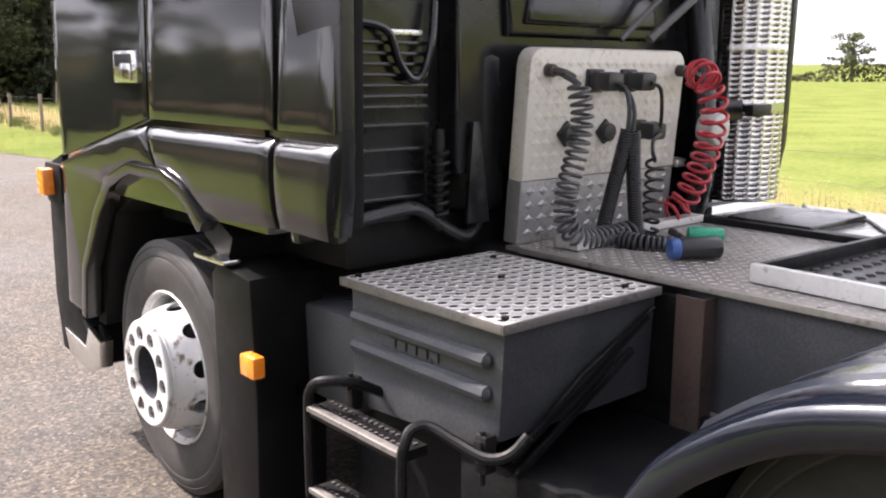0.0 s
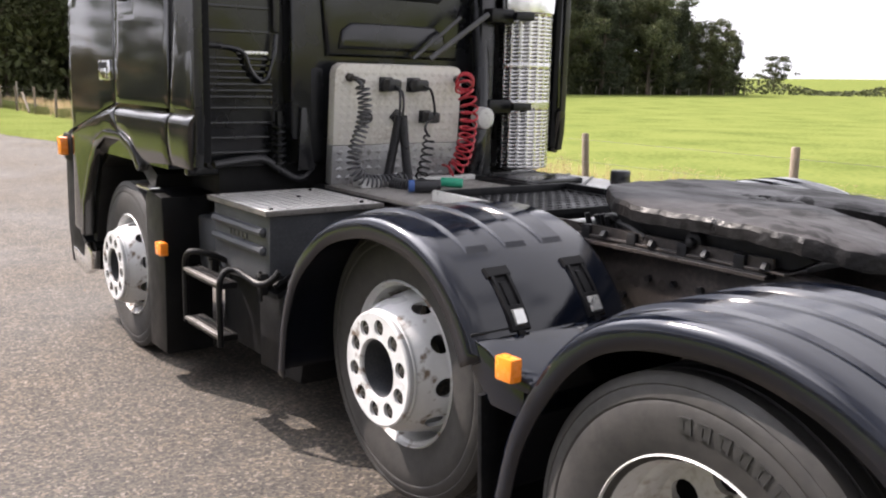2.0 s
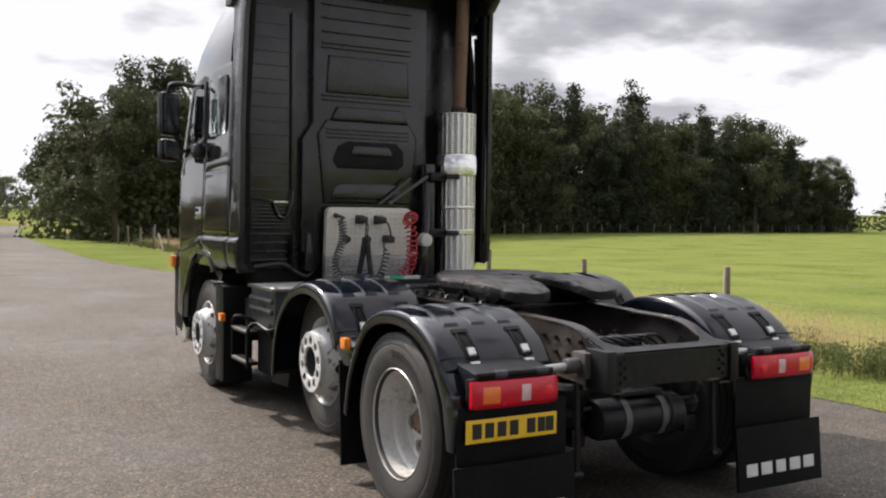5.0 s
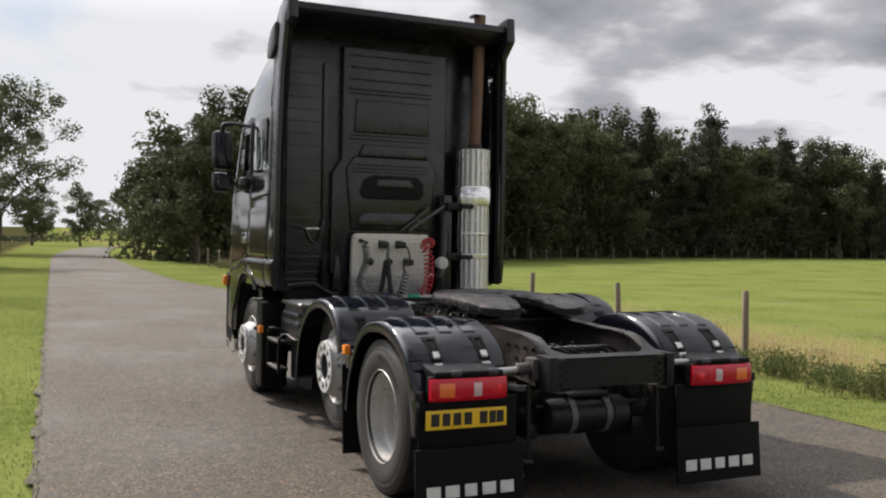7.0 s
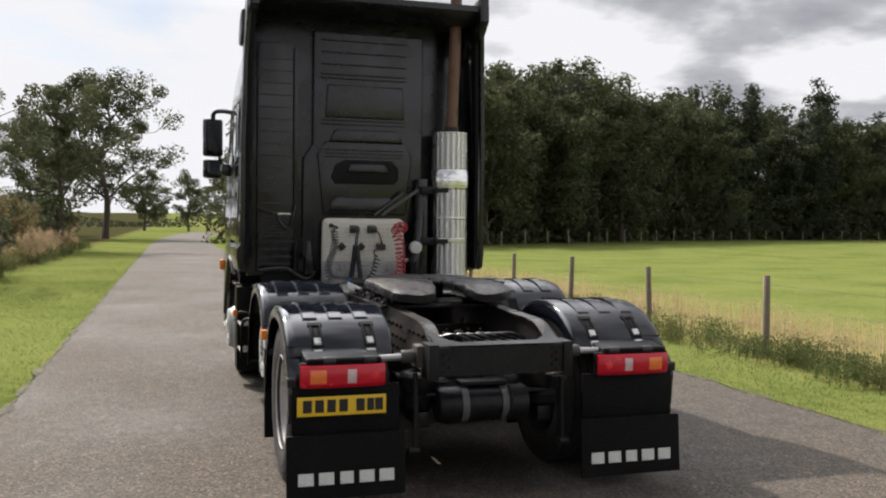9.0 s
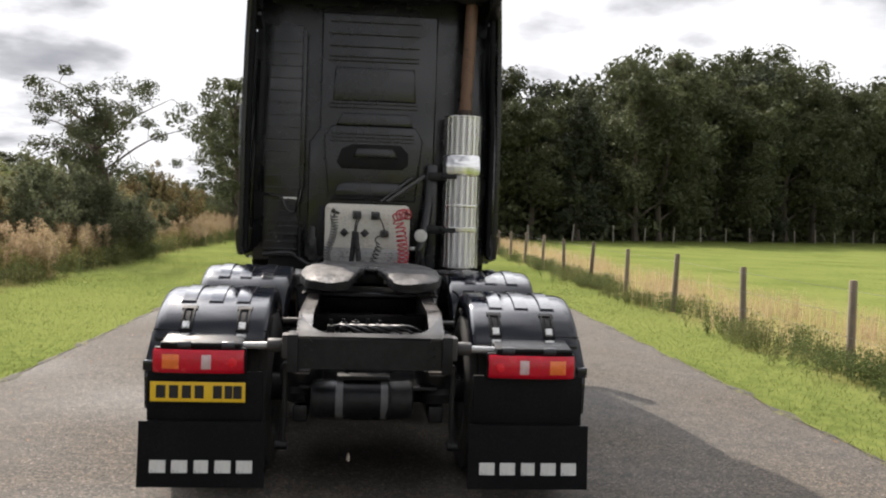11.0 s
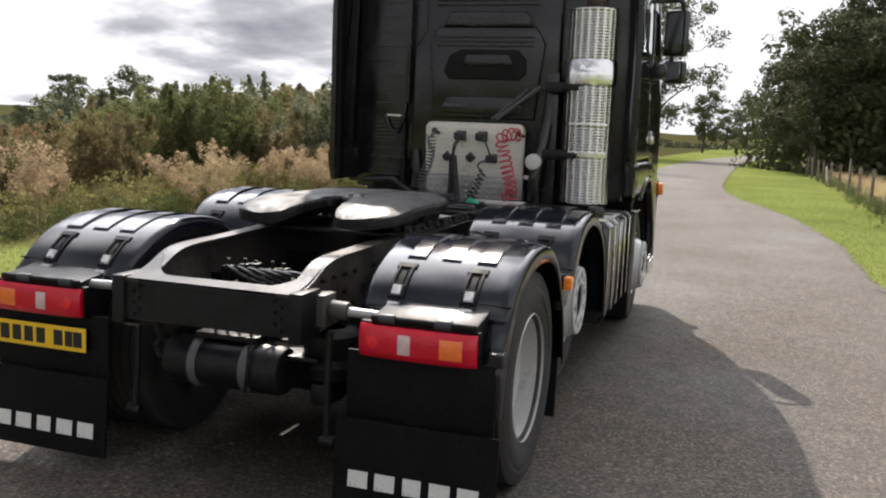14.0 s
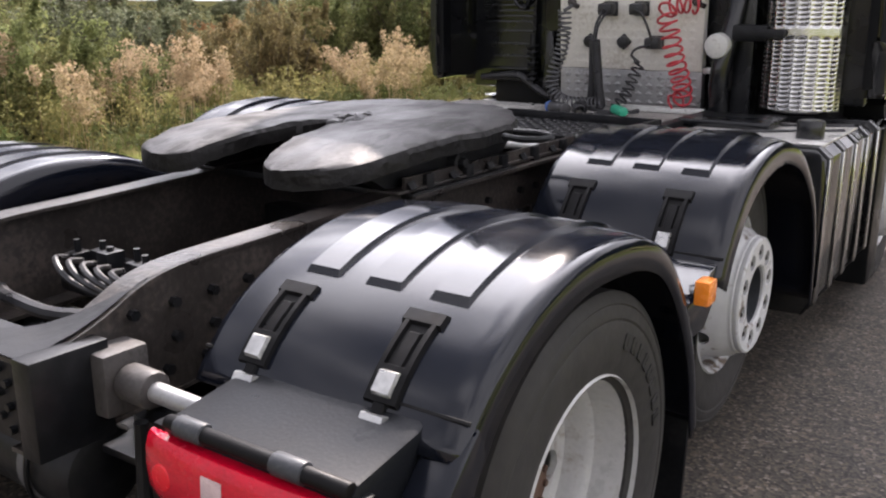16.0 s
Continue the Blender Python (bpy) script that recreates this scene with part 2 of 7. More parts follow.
LETTERING = material("raised_tyre_rubber", (0.016, 0.016, 0.016), 0.6, vary=0.2, bump=0.05)
CHASSIS = material("chassis_grime", (0.0070, 0.0075, 0.0088), 0.40, vary=0.45, scale=4, fine=26, bump=0.18, second=(0.0135, 0.0132, 0.0135), amount=0.27, edge=0.18, spec=0.26)
RAIL = material("frame_rail_paint", (0.030, 0.026, 0.024), 0.38, vary=0.35, scale=5, fine=60, bump=0.2, second=(0.065, 0.053, 0.046), amount=0.32, edge=0.14)
RUST = material("rust", (0.075, 0.046, 0.036), 0.8, vary=0.35, scale=5, fine=70, bump=0.35, second=(0.034, 0.026, 0.024), amount=0.5, edge=0.25)
PIPE_RUST = material("rusted_exhaust_pipe", (0.17, 0.095, 0.062), 0.7, vary=0.3, scale=9, fine=80, bump=0.3, second=(0.09, 0.055, 0.045), amount=0.3)
ALLOY = material("tread_plate_alloy", (0.70, 0.685, 0.655), 0.36, 0.3, vary=0.22, scale=5, fine=60, bump=0.12, second=(0.42, 0.39, 0.36), amount=0.27, edge=0.15)
LID_ALLOY = material("trodden_lid_alloy", (0.50, 0.485, 0.46), 0.38, 0.35, vary=0.25, scale=8, fine=60, bump=0.12, second=(0.22, 0.21, 0.20), amount=0.3, edge=0.15)
DARK_ALLOY = material("dark_alloy", (0.16, 0.15, 0.14), 0.5, 0.3, vary=0.3, scale=8, fine=70, bump=0.15, second=(0.07, 0.065, 0.06), amount=0.35, edge=0.15)
DECK_ALLOY = material("trodden_alloy", (0.33, 0.31, 0.285), 0.42, 0.35, vary=0.28, scale=5, fine=50, bump=0.12, second=(0.17, 0.155, 0.14), amount=0.34, edge=0.15)
WHITE_PLATE = material("white_painted_tread_plate", (0.66, 0.635, 0.58), 0.4, vary=0.10, scale=4, fine=50, bump=0.08, second=(0.40, 0.36, 0.30), amount=0.25, edge=0.2)
GREY_PLATE = material("grey_tread_plate", (0.40, 0.40, 0.40), 0.42, 0.6, vary=0.2, scale=5, fine=60, bump=0.1, second=(0.2, 0.19, 0.18), amount=0.3, edge=0.15)
STEEL = material("stainless_steel", (0.63, 0.625, 0.61), 0.27, 1.0, vary=0.14, scale=4, fine=120, bump=0.04, stretch=(1, 1, 0.2), rough_vary=0.12)
CHROME = material("bright_metal", (0.78, 0.78, 0.77), 0.16, 1.0, vary=0.1, bump=0.02, rough_vary=0.08)
ZINC = material("zinc_buckle", (0.62, 0.62, 0.60), 0.35, 0.9, vary=0.15, scale=30, bump=0.05)
WHEEL_WHITE = material("white_wheel_paint", (0.50, 0.505, 0.51), 0.38, vary=0.12, scale=5, fine=22, bump=0.08, second=(0.12, 0.085, 0.06), amount=0.26, edge=0.07)
WHEEL_GREY = material("grey_wheel_paint", (0.44, 0.44, 0.43), 0.38, vary=0.15, scale=4, fine=40, bump=0.08, second=(0.27, 0.24, 0.21), amount=0.25, edge=0.15)
SILENCER = material("sooty_silencer", (0.50, 0.485, 0.47), 0.45, 0.5, vary=0.3, scale=5, bump=0.1)
COUPLING_BLACK = material("coupling_black", (0.009, 0.0085, 0.0085), 0.42, vary=0.35, scale=8, fine=40, bump=0.5, spec=0.2)
SOIL = material("verge_soil", (0.020, 0.015, 0.010), 0.95, vary=0.4, scale=8, fine=60, bump=0.6, second=(0.10, 0.095, 0.035), amount=0.4)
DUSTY = material("dusty_painted_steel", (0.052, 0.047, 0.045), 0.6, vary=0.3, scale=9, fine=70, bump=0.2, second=(0.03, 0.027, 0.025), amount=0.35)
LATCH = material("latch_rubber", (0.0055, 0.0055, 0.006), 0.5, vary=0.3, scale=20, bump=0.06, spec=0.15)
# near-black: puts the shade of recesses into the colour; also black fittings
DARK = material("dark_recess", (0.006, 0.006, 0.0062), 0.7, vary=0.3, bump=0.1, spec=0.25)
NUT = material("oily_wheel_nut", (0.10, 0.095, 0.09), 0.45, 0.7, vary=0.3, scale=40, bump=0.2)
HUB_RUST = material("rusty_hub", (0.10, 0.055, 0.038), 0.7, vary=0.3, scale=20, bump=0.3)
GREASE = material("greasy_steel", (0.036, 0.034, 0.035), 0.52, 0.0, vary=0.5, scale=7, fine=30, bump=0.45, second=(0.0075, 0.007, 0.007), amount=0.37, edge=0.03, rough_vary=0.18, spec=0.26, stretch=(1.0, 0.45, 1.0))
ORANGE = material("orange_lens", (0.85, 0.24, 0.02), 0.25, vary=0.08, scale=30, fine=150, bump=0.15, coat=0.6)
RED = material("red_lens", (0.52, 0.0025, 0.020), 0.14, vary=0.18, scale=14, fine=120, bump=0.25, spec=0.4, coat=0.3)
RED_BRIGHT = material("red_reflector", (0.72, 0.006, 0.020), 0.2, vary=0.12, scale=60, fine=260, bump=0.3, coat=0.2)
CLEAR_LENS = material("clear_lens", (0.56, 0.42, 0.43), 0.2, vary=0.14, scale=30, fine=160, bump=0.2, coat=0.5)
AMBER = material("amber_lens", (0.78, 0.165, 0.028), 0.18, vary=0.14, scale=30, fine=160, bump=0.2, coat=0.5)
YELLOW = material("yellow_plate", (0.78, 0.50, 0.02), 0.4, vary=0.06, scale=10, bump=0.02, second=(0.45, 0.30, 0.03), amount=0.12, edge=0.12)
INK = material("black_print", (0.01, 0.01, 0.01), 0.5, vary=0.1, bump=0)
WHITE_INK = material("white_print", (0.66, 0.66, 0.63), 0.6, vary=0.1, scale=14, bump=0.03, second=(0.3, 0.3, 0.29), amount=0.18)
RED_HOSE = material("red_air_hose", (0.48, 0.035, 0.05), 0.35, vary=0.15, scale=20, bump=0.04, second=(0.25, 0.04, 0.04), amount=0.25)
BLACK_HOSE = material("black_hose", (0.02, 0.02, 0.022), 0.4, vary=0.3, scale=20, bump=0.06)
GREY_HOSE = material("grey_cable", (0.09, 0.09, 0.095), 0.5, vary=0.25, scale=20, bump=0.06)
GREEN = material("green_plastic", (0.02, 0.34, 0.20), 0.4, vary=0.1, scale=30, bump=0.04)
BLUE = material("blue_plastic", (0.04, 0.10, 0.30), 0.4, vary=0.1, scale=30, bump=0.04)
PALE = material("pale_plastic", (0.55, 0.55, 0.53), 0.4, vary=0.1, scale=20, bump=0.04, second=(0.35, 0.34, 0.32), amount=0.2)
BOX_GREY = material("battery_box_plastic", (0.042, 0.045, 0.0505), 0.42, vary=0.25, scale=6, fine=120, bump=0.05, second=(0.068, 0.069, 0.071), amount=0.2, edge=0.2, spec=0.32)
GLASS = glass_material("cab_glass", (0.62, 0.70, 0.68))
MIRROR = material("mirror_silver", (0.42, 0.43, 0.43), 0.02, 1.0, vary=0.02, bump=0, rough_vary=0.0)
POST = material("weathered_post", (0.165, 0.132, 0.10), 0.85, vary=0.3, scale=3, fine=30, bump=0.4, stretch=(4, 4, 0.6), random_tone=0.3)
WIRE = material("fence_wire", (0.25, 0.24, 0.23), 0.5, 0.8, vary=0.2, bump=0.05)
BARK = material("bark", (0.085, 0.068, 0.052), 0.9, vary=0.4, scale=3, fine=20, bump=0.6, stretch=(3, 3, 0.5))
LEAF_WOOD = leaf_material("wood_leaves", (0.076, 0.088, 0.046), 0.12, (0.110, 0.114, 0.058), through=0.22)
LEAF_DARK = leaf_material("conifer_needles", (0.056, 0.067, 0.043), 0.13, (0.074, 0.084, 0.050), through=0.17)
LEAF_BUSH = leaf_material("bush_leaves", (0.122, 0.140, 0.056), 0.34, (0.205, 0.175, 0.082), through=0.45, hue_amount=0.45)
LEAF_HERB = leaf_material("olive_herbs", (0.165, 0.165, 0.060), 0.30, (0.25, 0.21, 0.095), through=0.42)
LEAF_RUSSET = leaf_material("russet_leaves", (0.165, 0.140, 0.066), 0.34, (0.245, 0.172, 0.092), through=0.45)
LEAF_WILLOW = leaf_material("grey_green_leaves", (0.118, 0.132, 0.078), 0.34, (0.165, 0.165, 0.09), through=0.4)
LEAF_DRY = leaf_material("dry_weeds", (0.46, 0.35, 0.225), 0.28, (0.34, 0.275, 0.15), through=0.4, hue_amount=0.6)
LEAF_DOCK = leaf_material("brown_seed_heads", (0.23, 0.125, 0.065), 0.35, (0.30, 0.20, 0.10), through=0.35)
LEAF_LOW = leaf_material("low_weeds", (0.078, 0.102, 0.036), 0.2, (0.15, 0.14, 0.06), through=0.35)
GRASS = leaf_material("grass_blades", (0.108, 0.134, 0.039), 0.16, (0.140, 0.148, 0.048), through=0.5)


# ---- mesh helpers ----
def part(name, bm, mat, parent=None, label="", m=None, angle=35, smooth=True):
    """Links a bmesh (or a ready mesh) as one mesh object under a thing or a part."""
    if isinstance(bm, bpy.types.Mesh):
        me = bm
    else:
        me = bpy.data.meshes.new(name)
        bm.normal_update()
        bm.to_mesh(me)
        bm.free()
        if smooth:
            me.shade_smooth()
            me.set_sharp_from_angle(angle=radians(angle))
    if mat is not None and not me.materials:
        me.materials.append(mat)
    ob = new(name, me)
    if parent:
        ob.parent = parent
    if m is not None:
        ob.matrix_basis = m
    if label:
        tagged(ob, label)
    return ob


def box(bm, x0, x1, y0, y1, z0, z1, bevel=0.0, m=None):
    made = bmesh.ops.create_cube(bm, size=1.0)["verts"]
    for v in made:
        v.co = Vector((x0 + (v.co.x + 0.5) * (x1 - x0), y0 + (v.co.y + 0.5) * (y1 - y0), z0 + (v.co.z + 0.5) * (z1 - z0)))
    if bevel:
        edges = list({e for v in made for e in v.link_edges})
        out = bmesh.ops.bevel(bm, geom=edges, offset=bevel, segments=2, affect="EDGES", profile=0.6)
        made = list({v for f in out["faces"] for v in f.verts} | {v for v in made if v.is_valid})
    if m is not None:
        bmesh.ops.transform(bm, matrix=m, verts=[v for v in made if v.is_valid])
    return bm


def prism(bm, outline, axis, a, b, bevel=0.0, shear=None):
    """An outline in the two other axes, drawn out along the axis from a to b."""
    def at(p, v):
        c = {"x": (v, p[0], p[1]), "y": (p[0], v, p[1]), "z": (p[0], p[1], v)}[axis]
        return shear(Vector(c)) if shear else Vector(c)
    low, high = [bm.verts.new(at(p, a)) for p in outline], [bm.verts.new(at(p, b)) for p in outline]
    n = len(outline)
    faces = [bm.faces.new(low[::-1]), bm.faces.new(high)]
    faces += [bm.faces.new((low[i], low[(i + 1) % n], high[(i + 1) % n], high[i])) for i in range(n)]
    bmesh.ops.recalc_face_normals(bm, faces=faces)
    if bevel:
        edges = [e for e in {e for f in faces[:2] for e in f.edges}]
        bmesh.ops.bevel(bm, geom=edges, offset=bevel, segments=2, affect="EDGES", profile=0.6)
    return bm


def smooth_line(points, steps=6):
    """A curve through the points (Catmull-Rom)."""
    pts = [Vector(p) for p in points]
    pts = [pts[0] * 2 - pts[1], *pts, pts[-1] * 2 - pts[-2]]
    out = []
    for i in range(1, len(pts) - 2):
        a, b, c, d = pts[i - 1 : i + 3]
        for k in range(steps):
            t = k / steps
            out.append(0.5 * (2 * b + (c - a) * t + (2 * a - 5 * b + 4 * c - d) * t * t + (3 * b - a - 3 * c + d) * t**3))
    return out + [pts[-2]]


def tube(bm, points, radius, segs=8, cap=True):
    """A round bar along a line of points; radius may be a number or one for each point."""
    pts = [Vector(p) for p in points]
    radii = radius if isinstance(radius, (list, tuple)) else [radius] * len(pts)
    side, rings = None, []
    for i, p in enumerate(pts):
        way = (pts[min(i + 1, len(pts) - 1)] - pts[max(i - 1, 0)]).normalized()
        if side is None:
            side = way.orthogonal().normalized()
        side = (side - way * side.dot(way)).normalized()
        up = way.cross(side)
        rings.append([bm.verts.new(p + radii[i] * (math.cos(a) * side + math.sin(a) * up)) for a in (2 * math.pi * k / segs for k in range(segs))])
    for a, b in zip(rings, rings[1:]):
        for k in range(segs):
            bm.faces.new((a[k], a[(k + 1) % segs], b[(k + 1) % segs], b[k]))
    if cap:
        bm.faces.new(rings[0][::-1])
        bm.faces.new(rings[-1])
    return bm


def lathe(bm, profile, segs=64, closed=True):
    """Turns a profile of (radius, outward) round the x axis; outward is towards -x."""
    rings = [[bm.verts.new((-o, r * math.cos(2 * math.pi * k / segs), r * math.sin(2 * math.pi * k / segs))) for k in range(segs)] for r, o in profile]
    pairs = list(zip(rings, rings[1:])) + ([(rings[-1], rings[0])] if closed else [])
    faces = [bm.faces.new((a[k], a[(k + 1) % segs], b[(k + 1) % segs], b[k])) for a, b in pairs for k in range(segs)]
    bmesh.ops.recalc_face_normals(bm, faces=faces)
    return bm


def cylinder(bm, a, b, radius, segs=20, bevel=0.0):
    """A round bar from a to b, with softened ends."""
    a, b = Vector(a), Vector(b)
    if not bevel:
        return tube(bm, [a, b], radius, segs)
    way = (b - a).normalized() * bevel
    return tube(bm, [a, a + way * 0.3, a + way, b - way, b - way * 0.3, b], [radius - bevel, radius - 0.3 * bevel, radius, radius, radius - 0.3 * bevel, radius - bevel], segs)


def carved(bm, cutter):
    """The solid bm with the solid cutter taken out of it, as a mesh."""
    meshes = []
    for b in (bm, cutter):
        me = bpy.data.meshes.new("solid")
        bmesh.ops.recalc_face_normals(b, faces=b.faces)
        b.to_mesh(me)
        b.free()
        meshes.append(me)
    one, two = new("solid", meshes[0]), new("solid", meshes[1])
    cut = one.modifiers.new("cut", "BOOLEAN")
    cut.object, cut.operation, cut.solver = two, "DIFFERENCE", "EXACT"
    graph = bpy.context.evaluated_depsgraph_get()
    done = bpy.data.meshes.new_from_object(one.evaluated_get(graph))
    for ob in (one, two):
        bpy.data.objects.remove(ob)
    for me in meshes:
        bpy.data.meshes.remove(me)
    done.shade_smooth()
    done.set_sharp_from_angle(angle=radians(32))
    return done


def studs(bm, origin, u, v, n, nu, nv, length, width, height, skew=True):
    """Rows of raised lozenges on a plate: nu by nv along u and v, turned one way and the other by turns."""
    origin, u, v, n = Vector(origin), Vector(u), Vector(v), Vector(n).normalized()
    un, vn = u.normalized(), v.normalized()
    for i in range(nu):
        for j in range(nv):
            c = origin + u * ((i + 0.5) / nu) + v * ((j + 0.5) / nv)
            a, b = (un, vn) if not skew else ((un + vn).normalized(), (un - vn).normalized())
            if skew and (i + j) % 2:
                a, b = b, a
            base = [bm.verts.new(c + a * length * p + b * width * q) for p, q in ((-0.5, 0), (0, -0.5), (0.5, 0), (0, 0.5))]
            tip = [bm.verts.new(c + a * length * p + b * width * q + n * height) for p, q in ((-0.28, 0), (0, -0.2), (0.28, 0), (0, 0.2))]
            bm.faces.new(tip)
            for k in range(4):
                bm.faces.new((base[k], base[(k + 1) % 4], tip[(k + 1) % 4], tip[k]))
    bmesh.ops.recalc_face_normals(bm, faces=bm.faces)
    return bm


# ---- ground and road ----
def ground_material():
    m = material("meadow_ground", (0.106, 0.132, 0.036), 0.9, vary=0.32, scale=0.35, fine=9, bump=0.45, second=(0.140, 0.154, 0.048), amount=0.42, edge=0.2, spec=0.0)
    nodes, links = m.node_tree.nodes, m.node_tree.links
    bsdf = nodes["Principled BSDF"]
    # rank, drier growth along the fence and beyond the mown verge
    co, sep = nodes.new("ShaderNodeTexCoord"), nodes.new("ShaderNodeSeparateXYZ")
    links.new(co.outputs["Object"], sep.inputs[0])
    wobble, add = nodes.new("ShaderNodeTexNoise"), nodes.new("ShaderNodeMath")
    wobble.inputs["Scale"].default_value, wobble.inputs["Detail"].default_value = 0.9, 4
    add.operation = "MULTIPLY_ADD"
    add.inputs[1].default_value = 2.4
    links.new(co.outputs["Object"], wobble.inputs["Vector"])
    links.new(wobble.outputs[0], add.inputs[0])
    links.new(sep.outputs["X"], add.inputs[2])
    ramp = nodes.new("ShaderNodeValToRGB")
    span = nodes.new("ShaderNodeMapRange")
    span.inputs[1].default_value, span.inputs[2].default_value = -20, 20
    links.new(add.outputs[0], span.inputs[0])
    e = ramp.color_ramp.elements
    e[0].position, e[0].color = 0.0, (0.3, 0.3, 0.3, 1)
    e[1].position, e[1].color = 1.0, (0, 0, 0, 1)
    for pos, val in ((0.10, 0.3), (0.15, 1.0), (0.345, 1.0), (0.365, 0.0), (0.655, 0.0), (0.675, 0.62), (0.70, 0.62), (0.80, 0.0)):
        k = e.new(pos)
        k.color = (val, val, val, 1)
    links.new(span.outputs[0], ramp.inputs[0])
    mix = nodes.new("ShaderNodeMixRGB")
    mix.inputs[2].default_value = (0.21, 0.17, 0.075, 1)
    old = bsdf.inputs["Base Color"].links[0].from_socket
    links.new(ramp.outputs[0], mix.inputs[0])
    links.new(old, mix.inputs[1])
    # the rough land beyond the near verge is darker, brown and olive
    rough = nodes.new("ShaderNodeMapRange")
    rough.inputs[1].default_value, rough.inputs[2].default_value = -5.2, -6.4
    links.new(add.outputs[0], rough.inputs[0])
    wild = nodes.new("ShaderNodeMixRGB")
    wild.inputs[2].default_value = (0.046, 0.045, 0.020, 1)
    links.new(rough.outputs[0], wild.inputs[0])
    links.new(mix.outputs[0], wild.inputs[1])
    links.new(wild.outputs[0], bsdf.inputs["Base Color"])
    return m


def road_material():
    m = material("worn_asphalt", (0.060, 0.0555, 0.0495), 0.86, vary=0.16, scale=0.55, fine=5, bump=0.0, second=(0.078, 0.069, 0.058), amount=0.4, edge=0.25, spec=0.25)
    nodes, links = m.node_tree.nodes, m.node_tree.links
    bsdf = nodes["Principled BSDF"]
    co, chips, relief = nodes.new("ShaderNodeTexCoord"), nodes.new("ShaderNodeTexVoronoi"), nodes.new("ShaderNodeBump")
    chips.inputs["Scale"].default_value = 80
    links.new(co.outputs["Object"], chips.inputs["Vector"])
    grit = nodes.new("ShaderNodeTexNoise")
    grit.inputs["Scale"].default_value, grit.inputs["Detail"].default_value = 38, 6
    links.new(co.outputs["Object"], grit.inputs["Vector"])
    hsv, sep = nodes.new("ShaderNodeSeparateColor"), nodes.new("ShaderNodeValToRGB")
    links.new(chips.outputs["Color"], hsv.inputs[0])
    # each stone of the surface has its own tone: dark, brown, grey and a few pale ones
    stones = sep.color_ramp.elements
    stones[0].position, stones[0].color = 0.0, (0.42, 0.42, 0.44, 1)
    stones[1].position, stones[1].color = 1.0, (2.3, 2.2, 2.1, 1)
    for pos, tone in ((0.35, (0.78, 0.76, 0.75)), (0.7, (1.12, 1.06, 0.98)), (0.88, (1.45, 1.3, 1.12))):
        stones.new(pos).color = (*tone, 1)
    links.new(hsv.outputs[0], sep.inputs[0])
    patch = nodes.new("ShaderNodeMapRange")
    patch.inputs[1].default_value, patch.inputs[2].default_value, patch.inputs[3].default_value, patch.inputs[4].default_value = 0.3, 0.7, 0.8, 1.2
    links.new(grit.outputs[0], patch.inputs[0])
    one, two = nodes.new("ShaderNodeMixRGB"), nodes.new("ShaderNodeMixRGB")
    for node in (one, two):
        node.blend_type, node.inputs[0].default_value = "MULTIPLY", 1.0
    old = bsdf.inputs["Base Color"].links[0].from_socket
    links.new(old, one.inputs[1])
    links.new(sep.outputs[0], one.inputs[2])
    links.new(one.outputs[0], two.inputs[1])
    links.new(patch.outputs[0], two.inputs[2])
    links.new(two.outputs[0], bsdf.inputs["Base Color"])
    relief.inputs["Strength"].default_value, relief.inputs["Distance"].default_value = 0.35, 0.004
    links.new(chips.outputs["Distance"], relief.inputs["Height"])
    links.new(relief.outputs[0], bsdf.inputs["Normal"])
    return m


GROUND, ASPHALT = ground_material(), road_material()


def land(x, y):
    """Height of the land: level round the road, with a gentle rise far off."""
    far = max(0.0, math.hypot(x, y) - 170)
    return -0.03 + 0.012 * far * (0.6 + 0.4 * math.sin(x * 0.006 + 1.3) * math.cos(y * 0.005)) * min(1.0, far / 300)


bm = bmesh.new()
marks = [-3000, -1500, -800, -400, -200, -100, -60, -40, -30, -24, -20, -17, -14, -12, -10, -8, -6, -4, -2, 0, 2, 4, 6, 8, 10, 12, 14, 17, 20, 24, 30, 40, 60, 80, 100, 140, 200, 300, 400, 600, 800, 1100, 1500, 2200, 3000]
grid = [[bm.verts.new((x, y, land(x, y) + (0.025 * noise.noise(Vector((x * 0.4, y * 0.4, 0))) if abs(x) > 4 else 0))) for y in marks] for x in marks]
for a, b in zip(grid, grid[1:]):
    for k in range(len(marks) - 1):
        bm.faces.new((a[k], b[k], b[k + 1], a[k + 1]))
tagged(part("ground", bm, GROUND, angle=80), "mown green verge and pasture", kind="structure")


def road_edges(y):
    """Near-side and off-side edge of the asphalt at y: a wide bay that narrows to a lane and bends away to the right."""
    bend = 0.0009 * max(0.0, y - 55) ** 2
    left = -3.28 + bend
    right = float(np.interp(y, [-60, 8, 13, 16, 18, 21, 24, 28, 32, 45, 300], [3.64, 3.62, 3.55, 3.25, 3.03, 2.48, 1.78, 1.2, 0.95, 0.8, 0.8])) + bend
    return left, right


bm = bmesh.new()
ys = [-60 + 0.25 * k for k in range(int(150 / 0.25))] + [90 + 3 * k for k in range(14)]
rows = []
for y in ys:
    left, right = road_edges(y)
    rag = [0.05 * noise.noise(Vector((y * 1.7, s, 0))) + 0.035 * noise.noise(Vector((y * 6.1, s + 5, 0))) for s in (1, 9)]
    left, right = left + rag[0], right + rag[1]
    line = [left - 0.03, left] + [left + (right - left) * q for q in (0.25, 0.5, 0.75)] + [right, right + 0.03]
    rows.append([bm.verts.new((x, y, -0.04 if k in (0, 6) else 0.0)) for k, x in enumerate(line)])
for a, b in zip(rows, rows[1:]):
    for k in range(6):
        bm.faces.new((a[k], a[k + 1], b[k + 1], b[k]))
